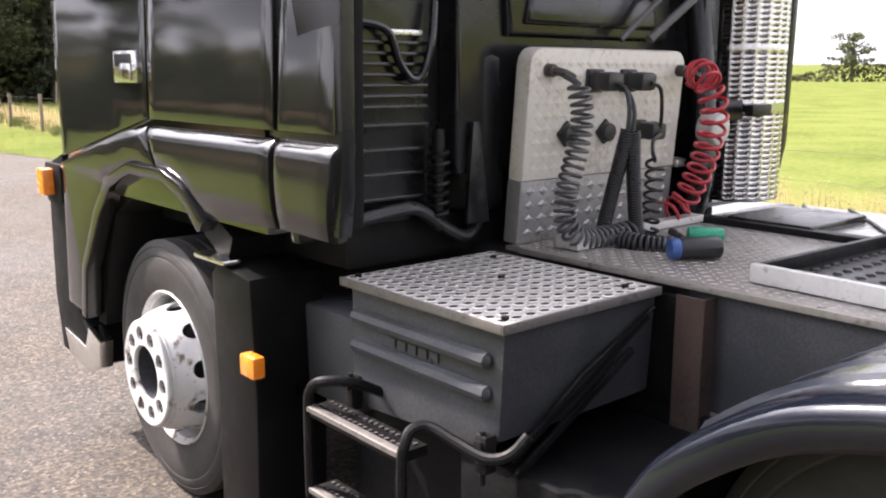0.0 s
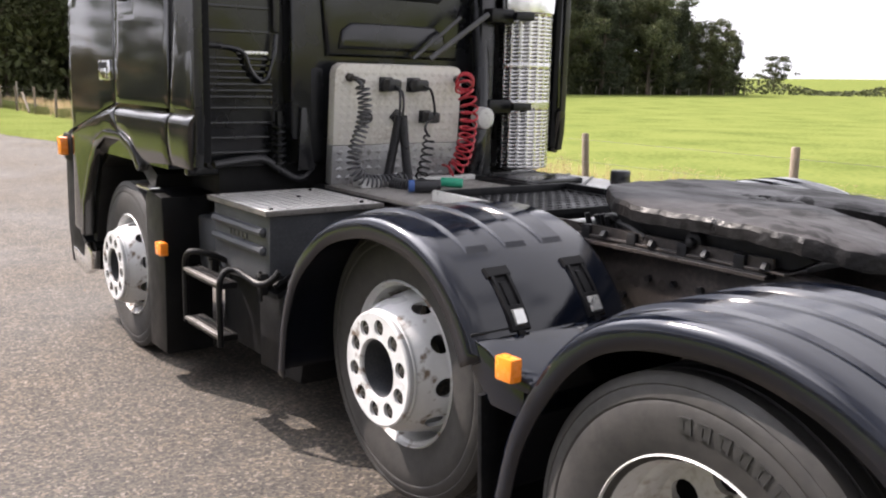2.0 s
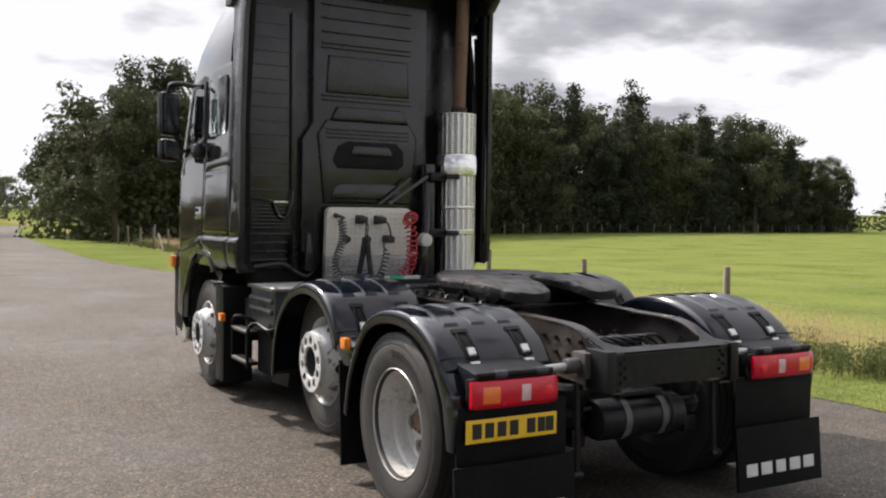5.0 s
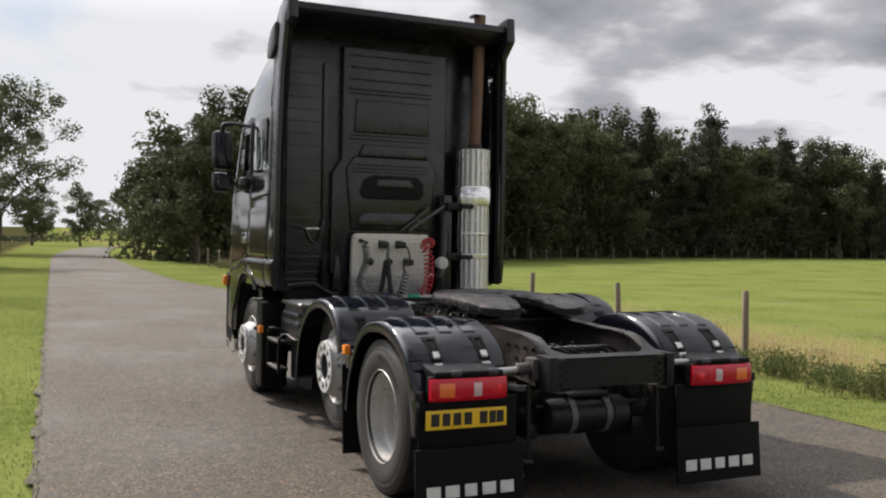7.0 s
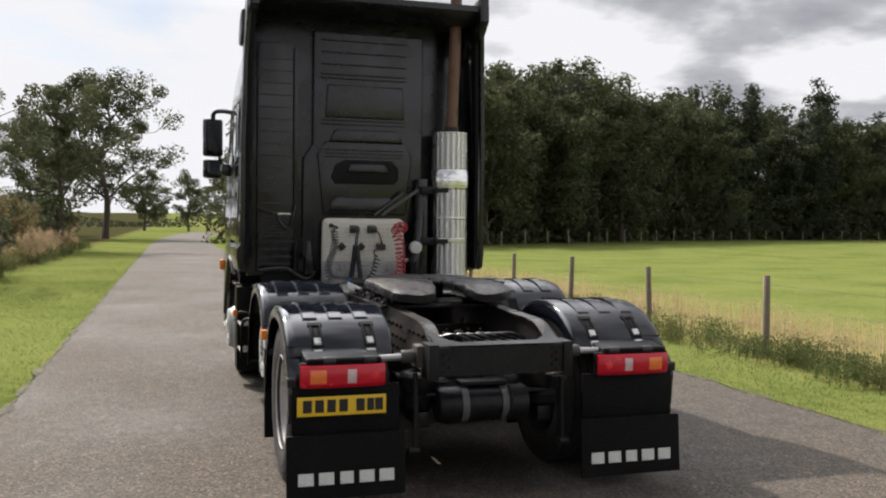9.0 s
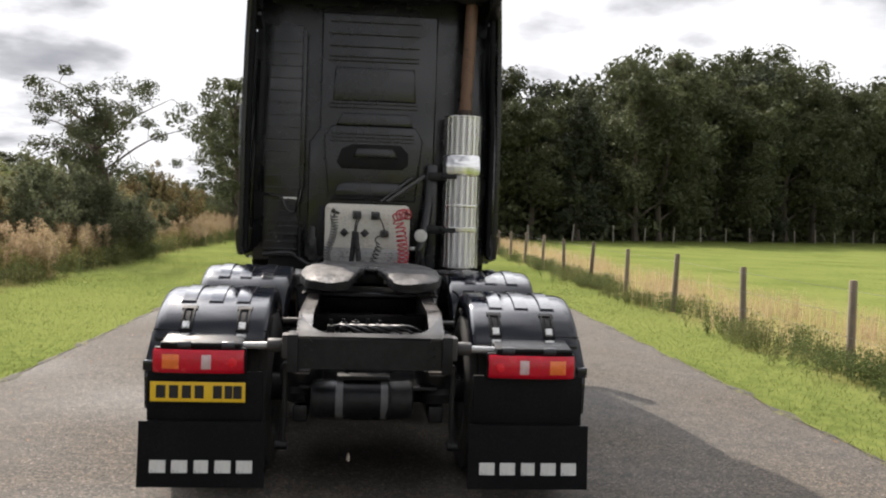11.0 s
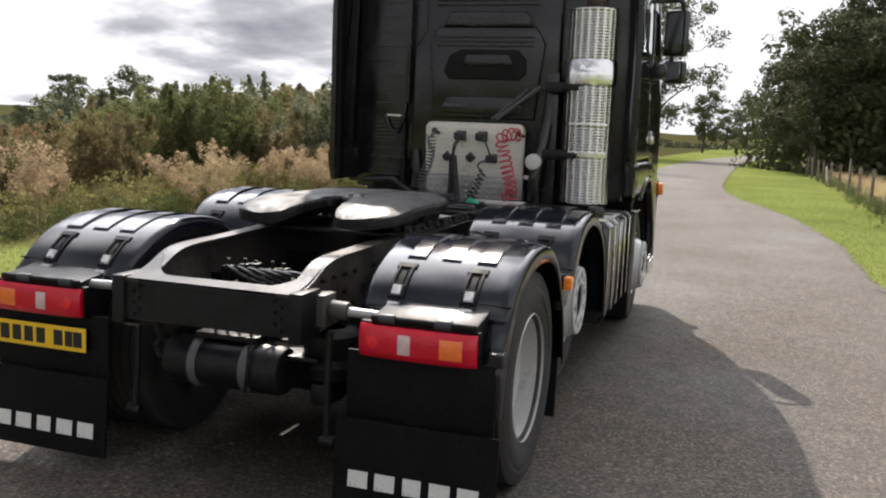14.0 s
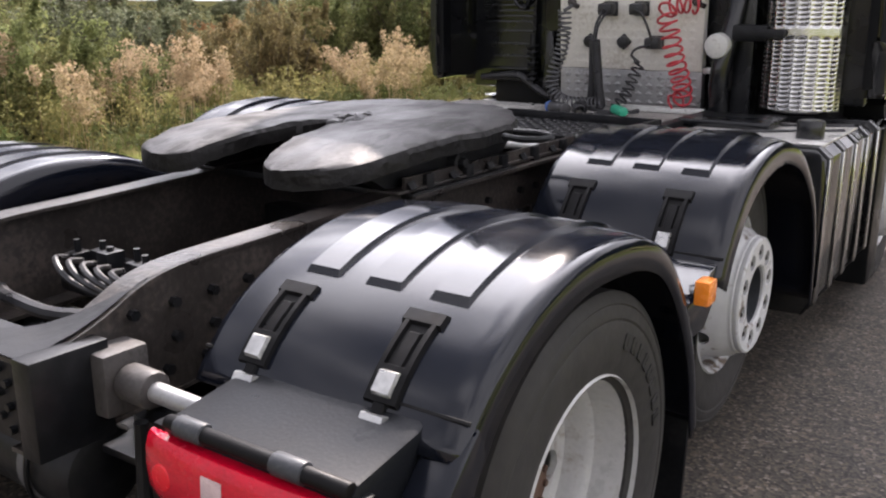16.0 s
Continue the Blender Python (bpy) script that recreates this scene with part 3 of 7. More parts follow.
tagged(part("road", bm, ASPHALT, angle=20), "pale worn asphalt road with a gritty surface", kind="structure")


def edge_strip(side):
    """A ragged strip of bare soil and moss where the asphalt meets the grass."""
    bm = bmesh.new()
    rows = []
    for k in range(500):
        y = -8 + 0.11 * k
        x = road_edges(y)[side] + 0.05 * noise.noise(Vector((y * 1.7, (1, 9)[side], 0)))
        wide = max(0.004, 0.015 + 0.10 * noise.noise(Vector((y * 1.9, 4 + side, 1))) + 0.06 * noise.noise(Vector((y * 7.0, side, 3))))
        rows.append([bm.verts.new((x + q * wide, y, z)) for q, z in ((-1, 0.002), (-0.4, 0.010), (0.5, 0.010), (1.1, 0.0))])
    for a, b in zip(rows, rows[1:]):
        for q in range(3):
            bm.faces.new((a[q], a[q + 1], b[q + 1], b[q]))
    bmesh.ops.recalc_face_normals(bm, faces=bm.faces)
    return tagged(part("verge_edge", bm, SOIL, angle=60), "bare dark soil along the edge of the asphalt", kind="structure")


edge_strip(0)
edge_strip(1)

# ---- the truck ----
# Rear lamps at y = 0, the cab ahead in +y, the ground at z = 0.
# It stands turned a little to the near side of the road's line.
truck = tagged(new("tractor_unit"), "black three-axle tractor unit parked on the asphalt road", "truck")
YAW = radians(0.4)
truck.matrix_basis = Matrix.Rotation(YAW, 4, "Z")


def both_sides(name, make, mat, parent, label="", **more):
    """The same part on the near (-1) and off (+1) side; make(bm, side) builds it."""
    obs = []
    for side in (-1, 1):
        bm = bmesh.new()
        make(bm, side)
        obs.append(part(name, bm, mat, parent, label, **more))
    return obs


# -- wheels --
def tyre_mesh():
    bm = bmesh.new()
    tread = []
    for k in range(5):
        c = 0.108 - k * 0.054
        tread += [(0.498, c + 0.021), (0.498, c - 0.021)] + ([(0.486, c - 0.024), (0.486, c - 0.030)] if k < 4 else [])
    left = [(0.296, 0.125), (0.306, 0.138), (0.34, 0.148), (0.385, 0.152), (0.425, 0.150), (0.432, 0.1465), (0.438, 0.149), (0.462, 0.146), (0.468, 0.142), (0.472, 0.144), (0.485, 0.138), (0.494, 0.132)]
    right = [(r, -o) for r, o in reversed(left)]
    inner = [(0.286, -0.12), (0.286, 0.12)]
    lathe(bm, left + tread + right + inner, 72)
    me = bpy.data.meshes.new("tyre")
    bm.to_mesh(me)
    bm.free()
    me.shade_smooth()
    me.set_sharp_from_angle(angle=radians(28))
    me.materials.append(TYRE)
    return me


def raised_marks(letters, start, radius, out, height):
    """Plain raised blocks in place of the maker's name moulded on the sidewall."""
    bm = bmesh.new()
    for k in range(letters):
        a = start - k * 0.135
        for da, w, h in ((0.0, 0.018, height), (0.05, 0.014, height * 0.9)):
            m = Matrix.Rotation(a - da, 4, "X") @ Matrix.Translation((-out, 0, radius))
            box(bm, -0.002, 0.003, -w / 2, w / 2, -h / 2, h / 2, m=m)
        for dz in (-0.4, 0.4):
            m = Matrix.Rotation(a - 0.025, 4, "X") @ Matrix.Translation((-out, 0, radius))
            box(bm, -0.002, 0.003, -0.012, 0.012, dz * height - 0.004, dz * height + 0.004, m=m)
    return bm


def ring_cut(count, radius, hole, o0, o1, segs=14, turn=0.0, flat=1.0):
    bm = bmesh.new()
    for k in range(count):
        a = 2 * math.pi * k / count + turn
        c = Vector((0, radius * math.cos(a), radius * math.sin(a)))
        tube(bm, [c + Vector((-o0, 0, 0)), c + Vector((-o1, 0, 0))], hole, segs)
    return bm


TYRE_MESH = tyre_mesh()
# The front and lifted wheels stand out at the middle; the drive wheels are dished.
bm = bmesh.new()
lathe(bm, [(0.298, 0.142), (0.303, 0.136), (0.298, 0.128), (0.282, 0.118), (0.276, 0.09), (0.272, 0.02), (0.262, 0.03), (0.254, 0.07), (0.243, 0.13), (0.226, 0.190), (0.212, 0.205), (0.210, 0.212), (0.210, 0.218), (0.205, 0.222), (0.207, 0.228), (0.205, 0.238), (0.198, 0.243), (0.190, 0.242),
           (0.110, 0.242), (0.104, 0.236), (0.104, 0.10), (0.112, 0.10), (0.112, 0.222), (0.190, 0.222), (0.198, 0.195), (0.214, 0.18), (0.232, 0.12), (0.242, 0.06), (0.250, 0.0), (0.270, -0.12), (0.300, -0.14), (0.290, -0.10), (0.284, 0.0), (0.288, 0.10), (0.294, 0.135)], 80)
cut = bmesh.new()
for k in range(10):
    a = 2 * math.pi * (k + 0.5) / 10
    way = Vector((0, math.cos(a), math.sin(a)))
    tube(cut, [way * 0.20 + Vector((-0.130, 0, 0)), way * 0.268 + Vector((-0.108, 0, 0))], 0.035, 14)
for k in range(10):
    a = 2 * math.pi * k / 10
    tube(cut, [(-0.228, 0.152 * math.cos(a), 0.152 * math.sin(a)), (-0.26, 0.152 * math.cos(a), 0.152 * math.sin(a))], 0.029, 16)
RIM_OUT = carved(bm, cut)
RIM_OUT.materials.append(WHEEL_WHITE)
bm = bmesh.new()
lathe(bm, [(0.300, 0.142), (0.305, 0.136), (0.299, 0.126), (0.286, 0.112), (0.281, 0.07), (0.276, 0.03), (0.268, 0.022), (0.262, 0.010), (0.259, -0.02), (0.253, -0.045), (0.238, -0.056), (0.110, -0.058), (0.100, -0.062), (0.100, -0.080), (0.22, -0.080), (0.258, -0.066),
           (0.272, -0.05), (0.290, -0.13), (0.305, -0.14), (0.296, -0.08), (0.292, 0.05), (0.298, 0.11)], 80)
RIM_IN = carved(bm, ring_cut(8, 0.198, 0.043, -0.12, -0.03))
RIM_IN.materials.append(WHEEL_GREY)


def nut_mesh():
    bm = bmesh.new()
    tube(bm, [(0.004, 0, 0), (-0.003, 0, 0)], 0.0185, 14)
    tube(bm, [(-0.002, 0, 0), (-0.008, 0, 0)], 0.0135, 6)
    tube(bm, [(-0.007, 0, 0), (-0.014, 0, 0)], 0.0075, 8)
    me = bpy.data.meshes.new("wheel_nut")
    bm.to_mesh(me)
    bm.free()
    me.materials.append(NUT)
    return me


NUT_MESH = nut_mesh()
bm = bmesh.new()
# near-black disc: shade put into the bottom of each nut pocket
tube(bm, [(0.0, 0, 0), (-0.0015, 0, 0)], 0.030, 18)
SEAT_MESH = bpy.data.meshes.new("nut_seat")
bm.to_mesh(SEAT_MESH)
bm.free()
SEAT_MESH.materials.append(DARK)


def front_wheel(x, y, z, side, turn):
    m = Matrix.Translation((side * x, y, z)) @ Matrix.Rotation(0 if side < 0 else math.pi, 4, "Z") @ Matrix.Rotation(turn, 4, "X")
    wheel = part("wheel", RIM_OUT, None, truck, "white-painted steel wheel with worn rusty paint", m)
    part("tyre", TYRE_MESH, None, wheel)
    for k in range(10):
        a = 2 * math.pi * k / 10
        at = Matrix.Translation((-0.2285, 0.152 * math.cos(a), 0.152 * math.sin(a)))
        part("nut_seat", SEAT_MESH, None, wheel, m=at)
        part("wheel_nut", NUT_MESH, None, wheel, m=at)
    bm = bmesh.new()
    lathe(bm, [(0.001, 0.075), (0.045, 0.073), (0.062, 0.068), (0.07, 0.055), (0.075, 0.04), (0.10, 0.03), (0.10, 0.0), (0.001, 0.0)], 32)
    part("hub", bm, CHASSIS, wheel)
    # thin dark sleeve added over the white inside of the bore
    bm = bmesh.new()
    lathe(bm, [(0.1032, 0.228), (0.1032, 0.09), (0.1010, 0.09), (0.1010, 0.228)], 40)
    part("hub_bore", bm, BOX_GREY, wheel)
    return wheel


def drive_wheel(side, turn):
    m = Matrix.Translation((side * 1.072, 0.745, 0.495)) @ Matrix.Rotation(0 if side < 0 else math.pi, 4, "Z") @ Matrix.Rotation(turn, 4, "X")
    wheel = part("wheel", RIM_IN, None, truck, "dished grey steel drive wheel with dusty tyre", m)
    part("tyre", TYRE_MESH, None, wheel)
    part("inner_tyre", TYRE_MESH, None, wheel, m=Matrix.Translation((0.335, 0, 0)))
    part("tyre_marking", raised_marks(8, 1.15, 0.385, 0.1525, 0.038), LETTERING, wheel)
    for k in range(10):
        a = 2 * math.pi * (k + 0.5) / 10
        part("wheel_nut", NUT_MESH, None, wheel, m=Matrix.Translation((0.058, 0.140 * math.cos(a), 0.140 * math.sin(a))))
    bm = bmesh.new()
    lathe(bm, [(0.001, 0.004), (0.065, 0.002), (0.075, -0.011), (0.08, -0.04), (0.10, -0.045), (0.108, -0.06), (0.108, -0.12), (0.001, -0.12)], 32)
    for k in range(8):
        a = 2 * math.pi * k / 8
        tube(bm, [(0.004, 0.055 * math.cos(a), 0.055 * math.sin(a)), (-0.010, 0.055 * math.cos(a), 0.055 * math.sin(a))], 0.009, 6)
    part("hub", bm, HUB_RUST, wheel, "rust-brown axle hub")
    return wheel


for side in (-1, 1):
    front_wheel(1.035, 4.90, 0.505, side, 0.3 + 0.2 * side)
    front_wheel(0.955, 2.11, 0.632, side, 0.1 - 0.3 * side)
    drive_wheel(side, 0.25 * side)

# axles
bm = bmesh.new()
cylinder(bm, (-0.9, 0.745, 0.497), (0.9, 0.745, 0.497), 0.09, 20)
cylinder(bm, (-0.16, 0.745, 0.50), (0.16, 0.745, 0.50), 0.21, 24, 0.06)
cylinder(bm, (0, 0.9, 0.50), (0, 1.25, 0.53), 0.11, 20, 0.03)
part("drive_axle", bm, CHASSIS, truck)
bm = bmesh.new()
cylinder(bm, (-0.9, 2.11, 0.632), (0.9, 2.11, 0.632), 0.07, 16)
part("lift_axle", bm, CHASSIS, truck)
bm = bmesh.new()
box(bm, -0.95, 0.95, 4.75, 4.89, 0.42, 0.54, 0.02)
part("front_axle", bm, CHASSIS, truck)
bm = bmesh.new()
cylinder(bm, (0, 1.25, 0.53), (0, 3.6, 0.72), 0.055, 16)
part("propeller_shaft", bm, CHASSIS, truck)


# -- mudguards --
class Arch:
    """A mudguard's line in y and z, evenly sampled, with its outward normals."""
    def __init__(self, points, count=44):
        line = smooth_line([(0, y, z) for y, z in points], 10)
        lengths = [0.0]
        for a, b in zip(line, line[1:]):
            lengths.append(lengths[-1] + (b - a).length)
        self.pts = []
        for k in range(count + 1):
            d = lengths[-1] * k / count
            i = max(j for j in range(len(lengths)) if lengths[j] <= d + 1e-9)
            i = min(i, len(line) - 2)
            self.pts.append(line[i].lerp(line[i + 1], (d - lengths[i]) / max(1e-6, lengths[i + 1] - lengths[i])))
        self.count = count
        self.up = []
        for k in range(count + 1):
            way = (self.pts[min(k + 1, count)] - self.pts[max(k - 1, 0)]).normalized()
            self.up.append(Vector((0, way.z, -way.y)))

    def find(self, y):
        """Where along the arch its rear half passes y."""
        return min((abs(p.y - y), k) for k, p in enumerate(self.pts) if k > self.count * 0.5)[1] / self.count

    def at(self, s, x, lift):
        """s runs from 0 to 1 along the arch."""
        f = min(max(s, 0), 1) * self.count
        i = min(int(f), self.count - 1)
        p, n = self.pts[i].lerp(self.pts[i + 1], f - i), self.up[i].lerp(self.up[i + 1], f - i).normalized()
        return Vector((x, p.y, p.z)) + n * lift


CROWN = [(0.0, -0.065), (0.003, -0.02), (0.006, -0.006), (0.014, 0.006), (0.03, 0.013), (0.07, 0.018), (0.30, 0.021), (0.63, 0.021), (0.650, 0.014), (0.658, -0.02), (0.660, -0.13)]


def guard_shell(arch, side, edge=1.255):
    bm = bmesh.new()
    rows = [[bm.verts.new(arch.at(k / arch.count, side * (edge - d), lift)) for k in range(arch.count + 1)] for d, lift in CROWN]
    for a, b in zip(rows, rows[1:]):
        for k in range(arch.count):
            bm.faces.new((a[k], a[k + 1], b[k + 1], b[k]) if side < 0 else (a[k], b[k], b[k + 1], a[k + 1]))
    return bm


def pad(bm, arch, x0, x1, s0, s1, low, high, steps=10, slope=0.006, end=0.012):
    """A raised strip on the arch, with sloped sides."""
    def row(s, inset, lift):
        return [bm.verts.new(arch.at(s, x, lift)) for x in (x0 + inset, x1 - inset)]
    length = 1.0 / max(1, steps)
    base = [row(s0 + (s1 - s0) * k * length, 0, low) for k in range(steps + 1)]
    top = [row(s0 + end + (s1 - s0 - 2 * end) * k * length, slope, high) for k in range(steps + 1)]
    for k in range(steps):
        bm.faces.new((top[k][0], top[k + 1][0], top[k + 1][1], top[k][1]))
        for q in (0, 1):
            bm.faces.new((base[k][q], base[k + 1][q], top[k + 1][q], top[k][q]))
    for k in (0, steps):
        bm.faces.new((base[k][0], base[k][1], top[k][1], top[k][0]))
    bmesh.ops.recalc_face_normals(bm, faces=bm.faces)
    return bm


def mudguard(points, side, rib_end, latch_ys, label):
    arch = Arch(points, 60)
    ribs = (0.30, arch.find(rib_end))
    latch_s = (arch.find(latch_ys[0]), arch.find(latch_ys[1]))
    guard = part("mudguard", guard_shell(arch, side), PLASTIC, truck, label, angle=60)
    thick = guard.modifiers.new("thickness", "SOLIDIFY")
    thick.thickness, thick.offset = 0.008, -1
    for d in (0.17, 0.33, 0.49):
        bm = bmesh.new()
        pad(bm, arch, side * (1.255 - d) - 0.045, side * (1.255 - d) + 0.045, ribs[0], ribs[1], 0.019, 0.030, 18)
        part("rib", bm, PLASTIC, guard, angle=18)
    # the joint between the cover and the fixed foot of the guard
    bm = bmesh.new()
    pad(bm, arch, min(side * 1.249, side * 0.60), max(side * 1.249, side * 0.60), latch_s[1] - 0.011, latch_s[1] - 0.006, 0.016, 0.0198, 1, 0.001, 0.001)
    part("joint", bm, DARK, guard)
    for d in (0.19, 0.51):
        x = side * (1.255 - d)
        s0, s1 = latch_s
        bm = bmesh.new()
        for a, b, c, e in ((x - 0.038, x - 0.022, s0 + 0.008, s1), (x + 0.022, x + 0.038, s0 + 0.008, s1), (x - 0.046, x + 0.046, s0, s0 + 0.022), (x - 0.036, x + 0.036, s1 - 0.045, s1)):
            pad(bm, arch, a, b, c, e, 0.018, 0.030, 6, 0.003, 0.003)
        part("latch", bm, LATCH, guard, "black rubber latch strap")
        # raised near-black pad: the slot's dark inside is only colour
        bm = bmesh.new()
        pad(bm, arch, x - 0.026, x + 0.026, s0 + 0.016, s1 - 0.018, 0.019, 0.0215, 4, 0.002, 0.002)
        part("slot_shade", bm, DARK, guard)
        bm = bmesh.new()
        pad(bm, arch, x - 0.015, x + 0.015, s0 + 0.03, s1 + 0.03, 0.021, 0.027, 6, 0.003, 0.003)
        part("latch_strap", bm, LATCH, guard)
        bm = bmesh.new()
        pad(bm, arch, x - 0.022, x + 0.022, s1 - 0.036, s1 - 0.008, 0.028, 0.039, 2, 0.003, 0.003)
        part("buckle", bm, ZINC, guard, "bright zinc buckle")
        bm = bmesh.new()
        pad(bm, arch, x - 0.028, x + 0.028, s1 + 0.008, s1 + 0.044, 0.022, 0.036, 2, 0.003, 0.003)
        part("buckle", bm, ZINC, guard, "bright zinc buckle")
    return guard, arch


REAR_ARCH = [(1.40, 0.44), (1.335, 0.68), (1.215, 0.885), (1.08, 1.02), (0.92, 1.088), (0.74, 1.112), (0.58, 1.106), (0.43, 1.068), (0.315, 1.012), (0.235, 0.952), (0.18, 0.885), (0.165, 0.86)]
MID_ARCH = [(2.785, 0.44), (2.745, 0.68), (2.655, 0.875), (2.53, 1.00), (2.36, 1.105), (2.12, 1.165), (1.91, 1.157), (1.75, 1.108), (1.64, 1.03), (1.56, 0.94), (1.515, 0.86), (1.50, 0.83)]
for side in (-1, 1):
    mudguard(REAR_ARCH, side, 0.375, (0.345, 0.19), "black plastic drive-axle mudguard with latched cover")
    mudguard(MID_ARCH, side, 1.70, (1.67, 1.53), "black plastic lift-axle mudguard with latched cover")


def guard_skirt(bm, s):
    """The moulded ledge over the rear lamp and the panel behind the wheel."""
    prism(bm, [(0.005, 0.70), (-0.015, 0.862), (0.0, 0.880), (0.165, 0.905), (0.20, 0.93), (0.215, 0.90), (0.16, 0.85), (0.12, 0.70)], "x", s * 0.72, s * 1.165, 0.012)


def guard_tail(bm, s):
    """The outer end of the guard, drawn down beside the lamp to a stepped tab."""
    prism(bm, [(0.05, 0.50), (0.04, 0.62), (0.03, 0.70), (0.075, 0.79), (0.165, 0.875), (0.21, 0.915), (0.23, 0.86), (0.15, 0.72), (0.10, 0.50)], "x", s * 1.168, s * 1.258, 0.008)
    box(bm, *sorted((s * 1.205, s * 1.266)), 0.025, 0.10, 0.715, 0.775, 0.008)


both_sides("lamp_ledge", guard_skirt, LEDGE, truck, "dull black plastic ledge above the rear lamp")
both_sides("guard_tail", guard_tail, PLASTIC, truck)
both_sides("spray_panel", lambda bm, s: box(bm, *sorted((s * 0.60, s * 1.24)), 0.03, 0.05, 0.40, 0.72, 0.006), RUBBER_FLAP, truck, "black rubber panel behind the wheel")
for s in (-1, 1):
    bm = bmesh.new()
    cylinder(bm, (s * 0.725, -0.012, 0.872), (s * 1.16, -0.012, 0.872), 0.016, 12, 0.004)
    part("ledge_hinge", bm, LATCH, truck)
    for x in (0.79, 1.03):
        bm = bmesh.new()
        cylinder(bm, (s * x - 0.035, -0.012, 0.873), (s * x + 0.035, -0.012, 0.873), 0.021, 12, 0.004)
        part("hinge_clip", bm, BOX_GREY, truck)


def skirt_front(bm, s):
    """The ledge between the two guards and the spray flap ahead of the drive wheel."""
    prism(bm, [(1.30, 0.72), (1.30, 0.80), (1.46, 0.88), (1.56, 0.90), (1.53, 0.80), (1.44, 0.72)], "x", s * 0.62, s * 1.235, 0.006)


both_sides("guard_bridge", skirt_front, PLASTIC, truck)


def spray_flap(bm, s):
    prism(bm, [(1.43, 0.10), (1.455, 0.45), (1.47, 0.74), (1.487, 0.74), (1.475, 0.45), (1.45, 0.10)], "x", s * 0.66 - 0.02, s * 1.225 - 0.02, 0.003)


both_sides("spray_flap", spray_flap, RUBBER_FLAP, truck, "black rubber spray flap")


def mud_flap(bm, s):
    prism(bm, [(-0.035, 0.075), (-0.02, 0.25), (-0.006, 0.44), (0.012, 0.44), (-0.002, 0.25), (-0.017, 0.075)], "x", s * 0.575, s * 1.275, 0.003)


for flap, s in zip(both_sides("mud_flap", mud_flap, RUBBER_FLAP, truck, "black rubber mud flap with a white maker's mark"), (-1, 1)):
    # the maker's mark as a row of plain white blocks
    for k, (w, h) in enumerate(((0.088, 0.07), (0.088, 0.07), (0.078, 0.07), (0.088, 0.07), (0.088, 0.07))):
        bm = bmesh.new()
        x = s * 0.925 + (k - 2) * 0.119
        prism(bm, [(-w / 2, -h / 2), (w / 2, -h / 2), (w / 2, h / 2), (-w / 2, h / 2)], "y", -0.0035, 0.0, 0.0)
        part("mark", bm, WHITE_INK, flap, m=Matrix.Translation((x, -0.0232, 0.19)) @ Matrix.Rotation(radians(-4.9), 4, "X"), smooth=False)


# -- rear lamps and number plate --
def lens_front(bm, x0, x1, z0, z1, proud, steps=8):
    """A block whose front bulges: most at the middle of the lamp, and rolled back at its top and foot."""
    def front(x, q):
        u = (abs(x + 0.012) - 0.9375) / 0.2475
        return -0.044 - 0.012 * (1 - u * u) + 0.030 * max(0.0, abs(u) - 0.82) ** 1.5 / 0.0764 * 0.35 + 0.016 * abs(2 * q - 1) ** 4 - proud
    rows = []
    for k in range(steps + 1):
        x = x0 + (x1 - x0) * k / steps
        rows.append([bm.verts.new((x, front(x, q), z0 + (z1 - z0) * q)) for q in (0.0, 0.06, 0.2, 0.5, 0.8, 0.94, 1.0)] + [bm.verts.new((x, 0.0, z1)), bm.verts.new((x, 0.0, z0))])
    for a, b in zip(rows, rows[1:]):
        for k in range(9):
            bm.faces.new((a[k], a[(k + 1) % 9], b[(k + 1) % 9], b[k]))
    bm.faces.new(rows[0])
    bm.faces.new(rows[-1][::-1])
    bmesh.ops.recalc_face_normals(bm, faces=bm.faces)
    return bm


def rear_lamp(side):
    bm = bmesh.new()
    lens_front(bm, *sorted((side * 0.69 - 0.012, side * 1.185 - 0.012)), 0.718, 0.848, 0.0, 24)
    lamp = part("rear_lamp", bm, RED, truck, "glossy red rear lamp with clear and amber sections")
    for a, b, mat, name in ((0.866, 0.918, CLEAR_LENS, "clear_section"), (1.040, 1.132, AMBER, "amber_section")):
        bm = bmesh.new()
        lens_front(bm, *sorted((side * a - 0.012, side * b - 0.012)), 0.7235, 0.8425, 0.0015)
        part(name, bm, mat, lamp)
    # round reflector behind the inner red section, its glow put into brighter red
    x = side * 0.752 - 0.012
    bm = bmesh.new()
    cylinder(bm, (x, -0.030, 0.780), (x, -0.0535, 0.780), 0.027, 20, 0.006)
    part("reflector", bm, RED_BRIGHT, lamp, "brighter round red reflector")
    bm = bmesh.new()
    box(bm, *sorted((side * 0.68 - 0.01, side * 1.19 - 0.01)), -0.01, 0.03, 0.708, 0.858, 0.012)
    part("lamp_housing", bm, RUBBER_FLAP, lamp)


for side in (-1, 1):
    rear_lamp(side)
bm = bmesh.new()
box(bm, -1.214, -0.692, -0.012, -0.006, 0.552, 0.664, 0.002)
plate = part("number_plate", bm, YELLOW, truck, "yellow number plate with black bars")
for x, w in zip((-1.155, -1.085, -1.015, -0.945, -0.845, -0.785, -0.735), (0.052, 0.05, 0.05, 0.05, 0.05, 0.042, 0.048)):
    bm = bmesh.new()
    box(bm, x - w / 2, x + w / 2, -0.0145, -0.011, 0.572, 0.645, 0.001)
    part("bar", bm, INK, plate, smooth=False)
bm = bmesh.new()
box(bm, -1.205, -0.70, -0.006, 0.03, 0.56, 0.655, 0.003)
part("plate_backing", bm, PLASTIC, plate)


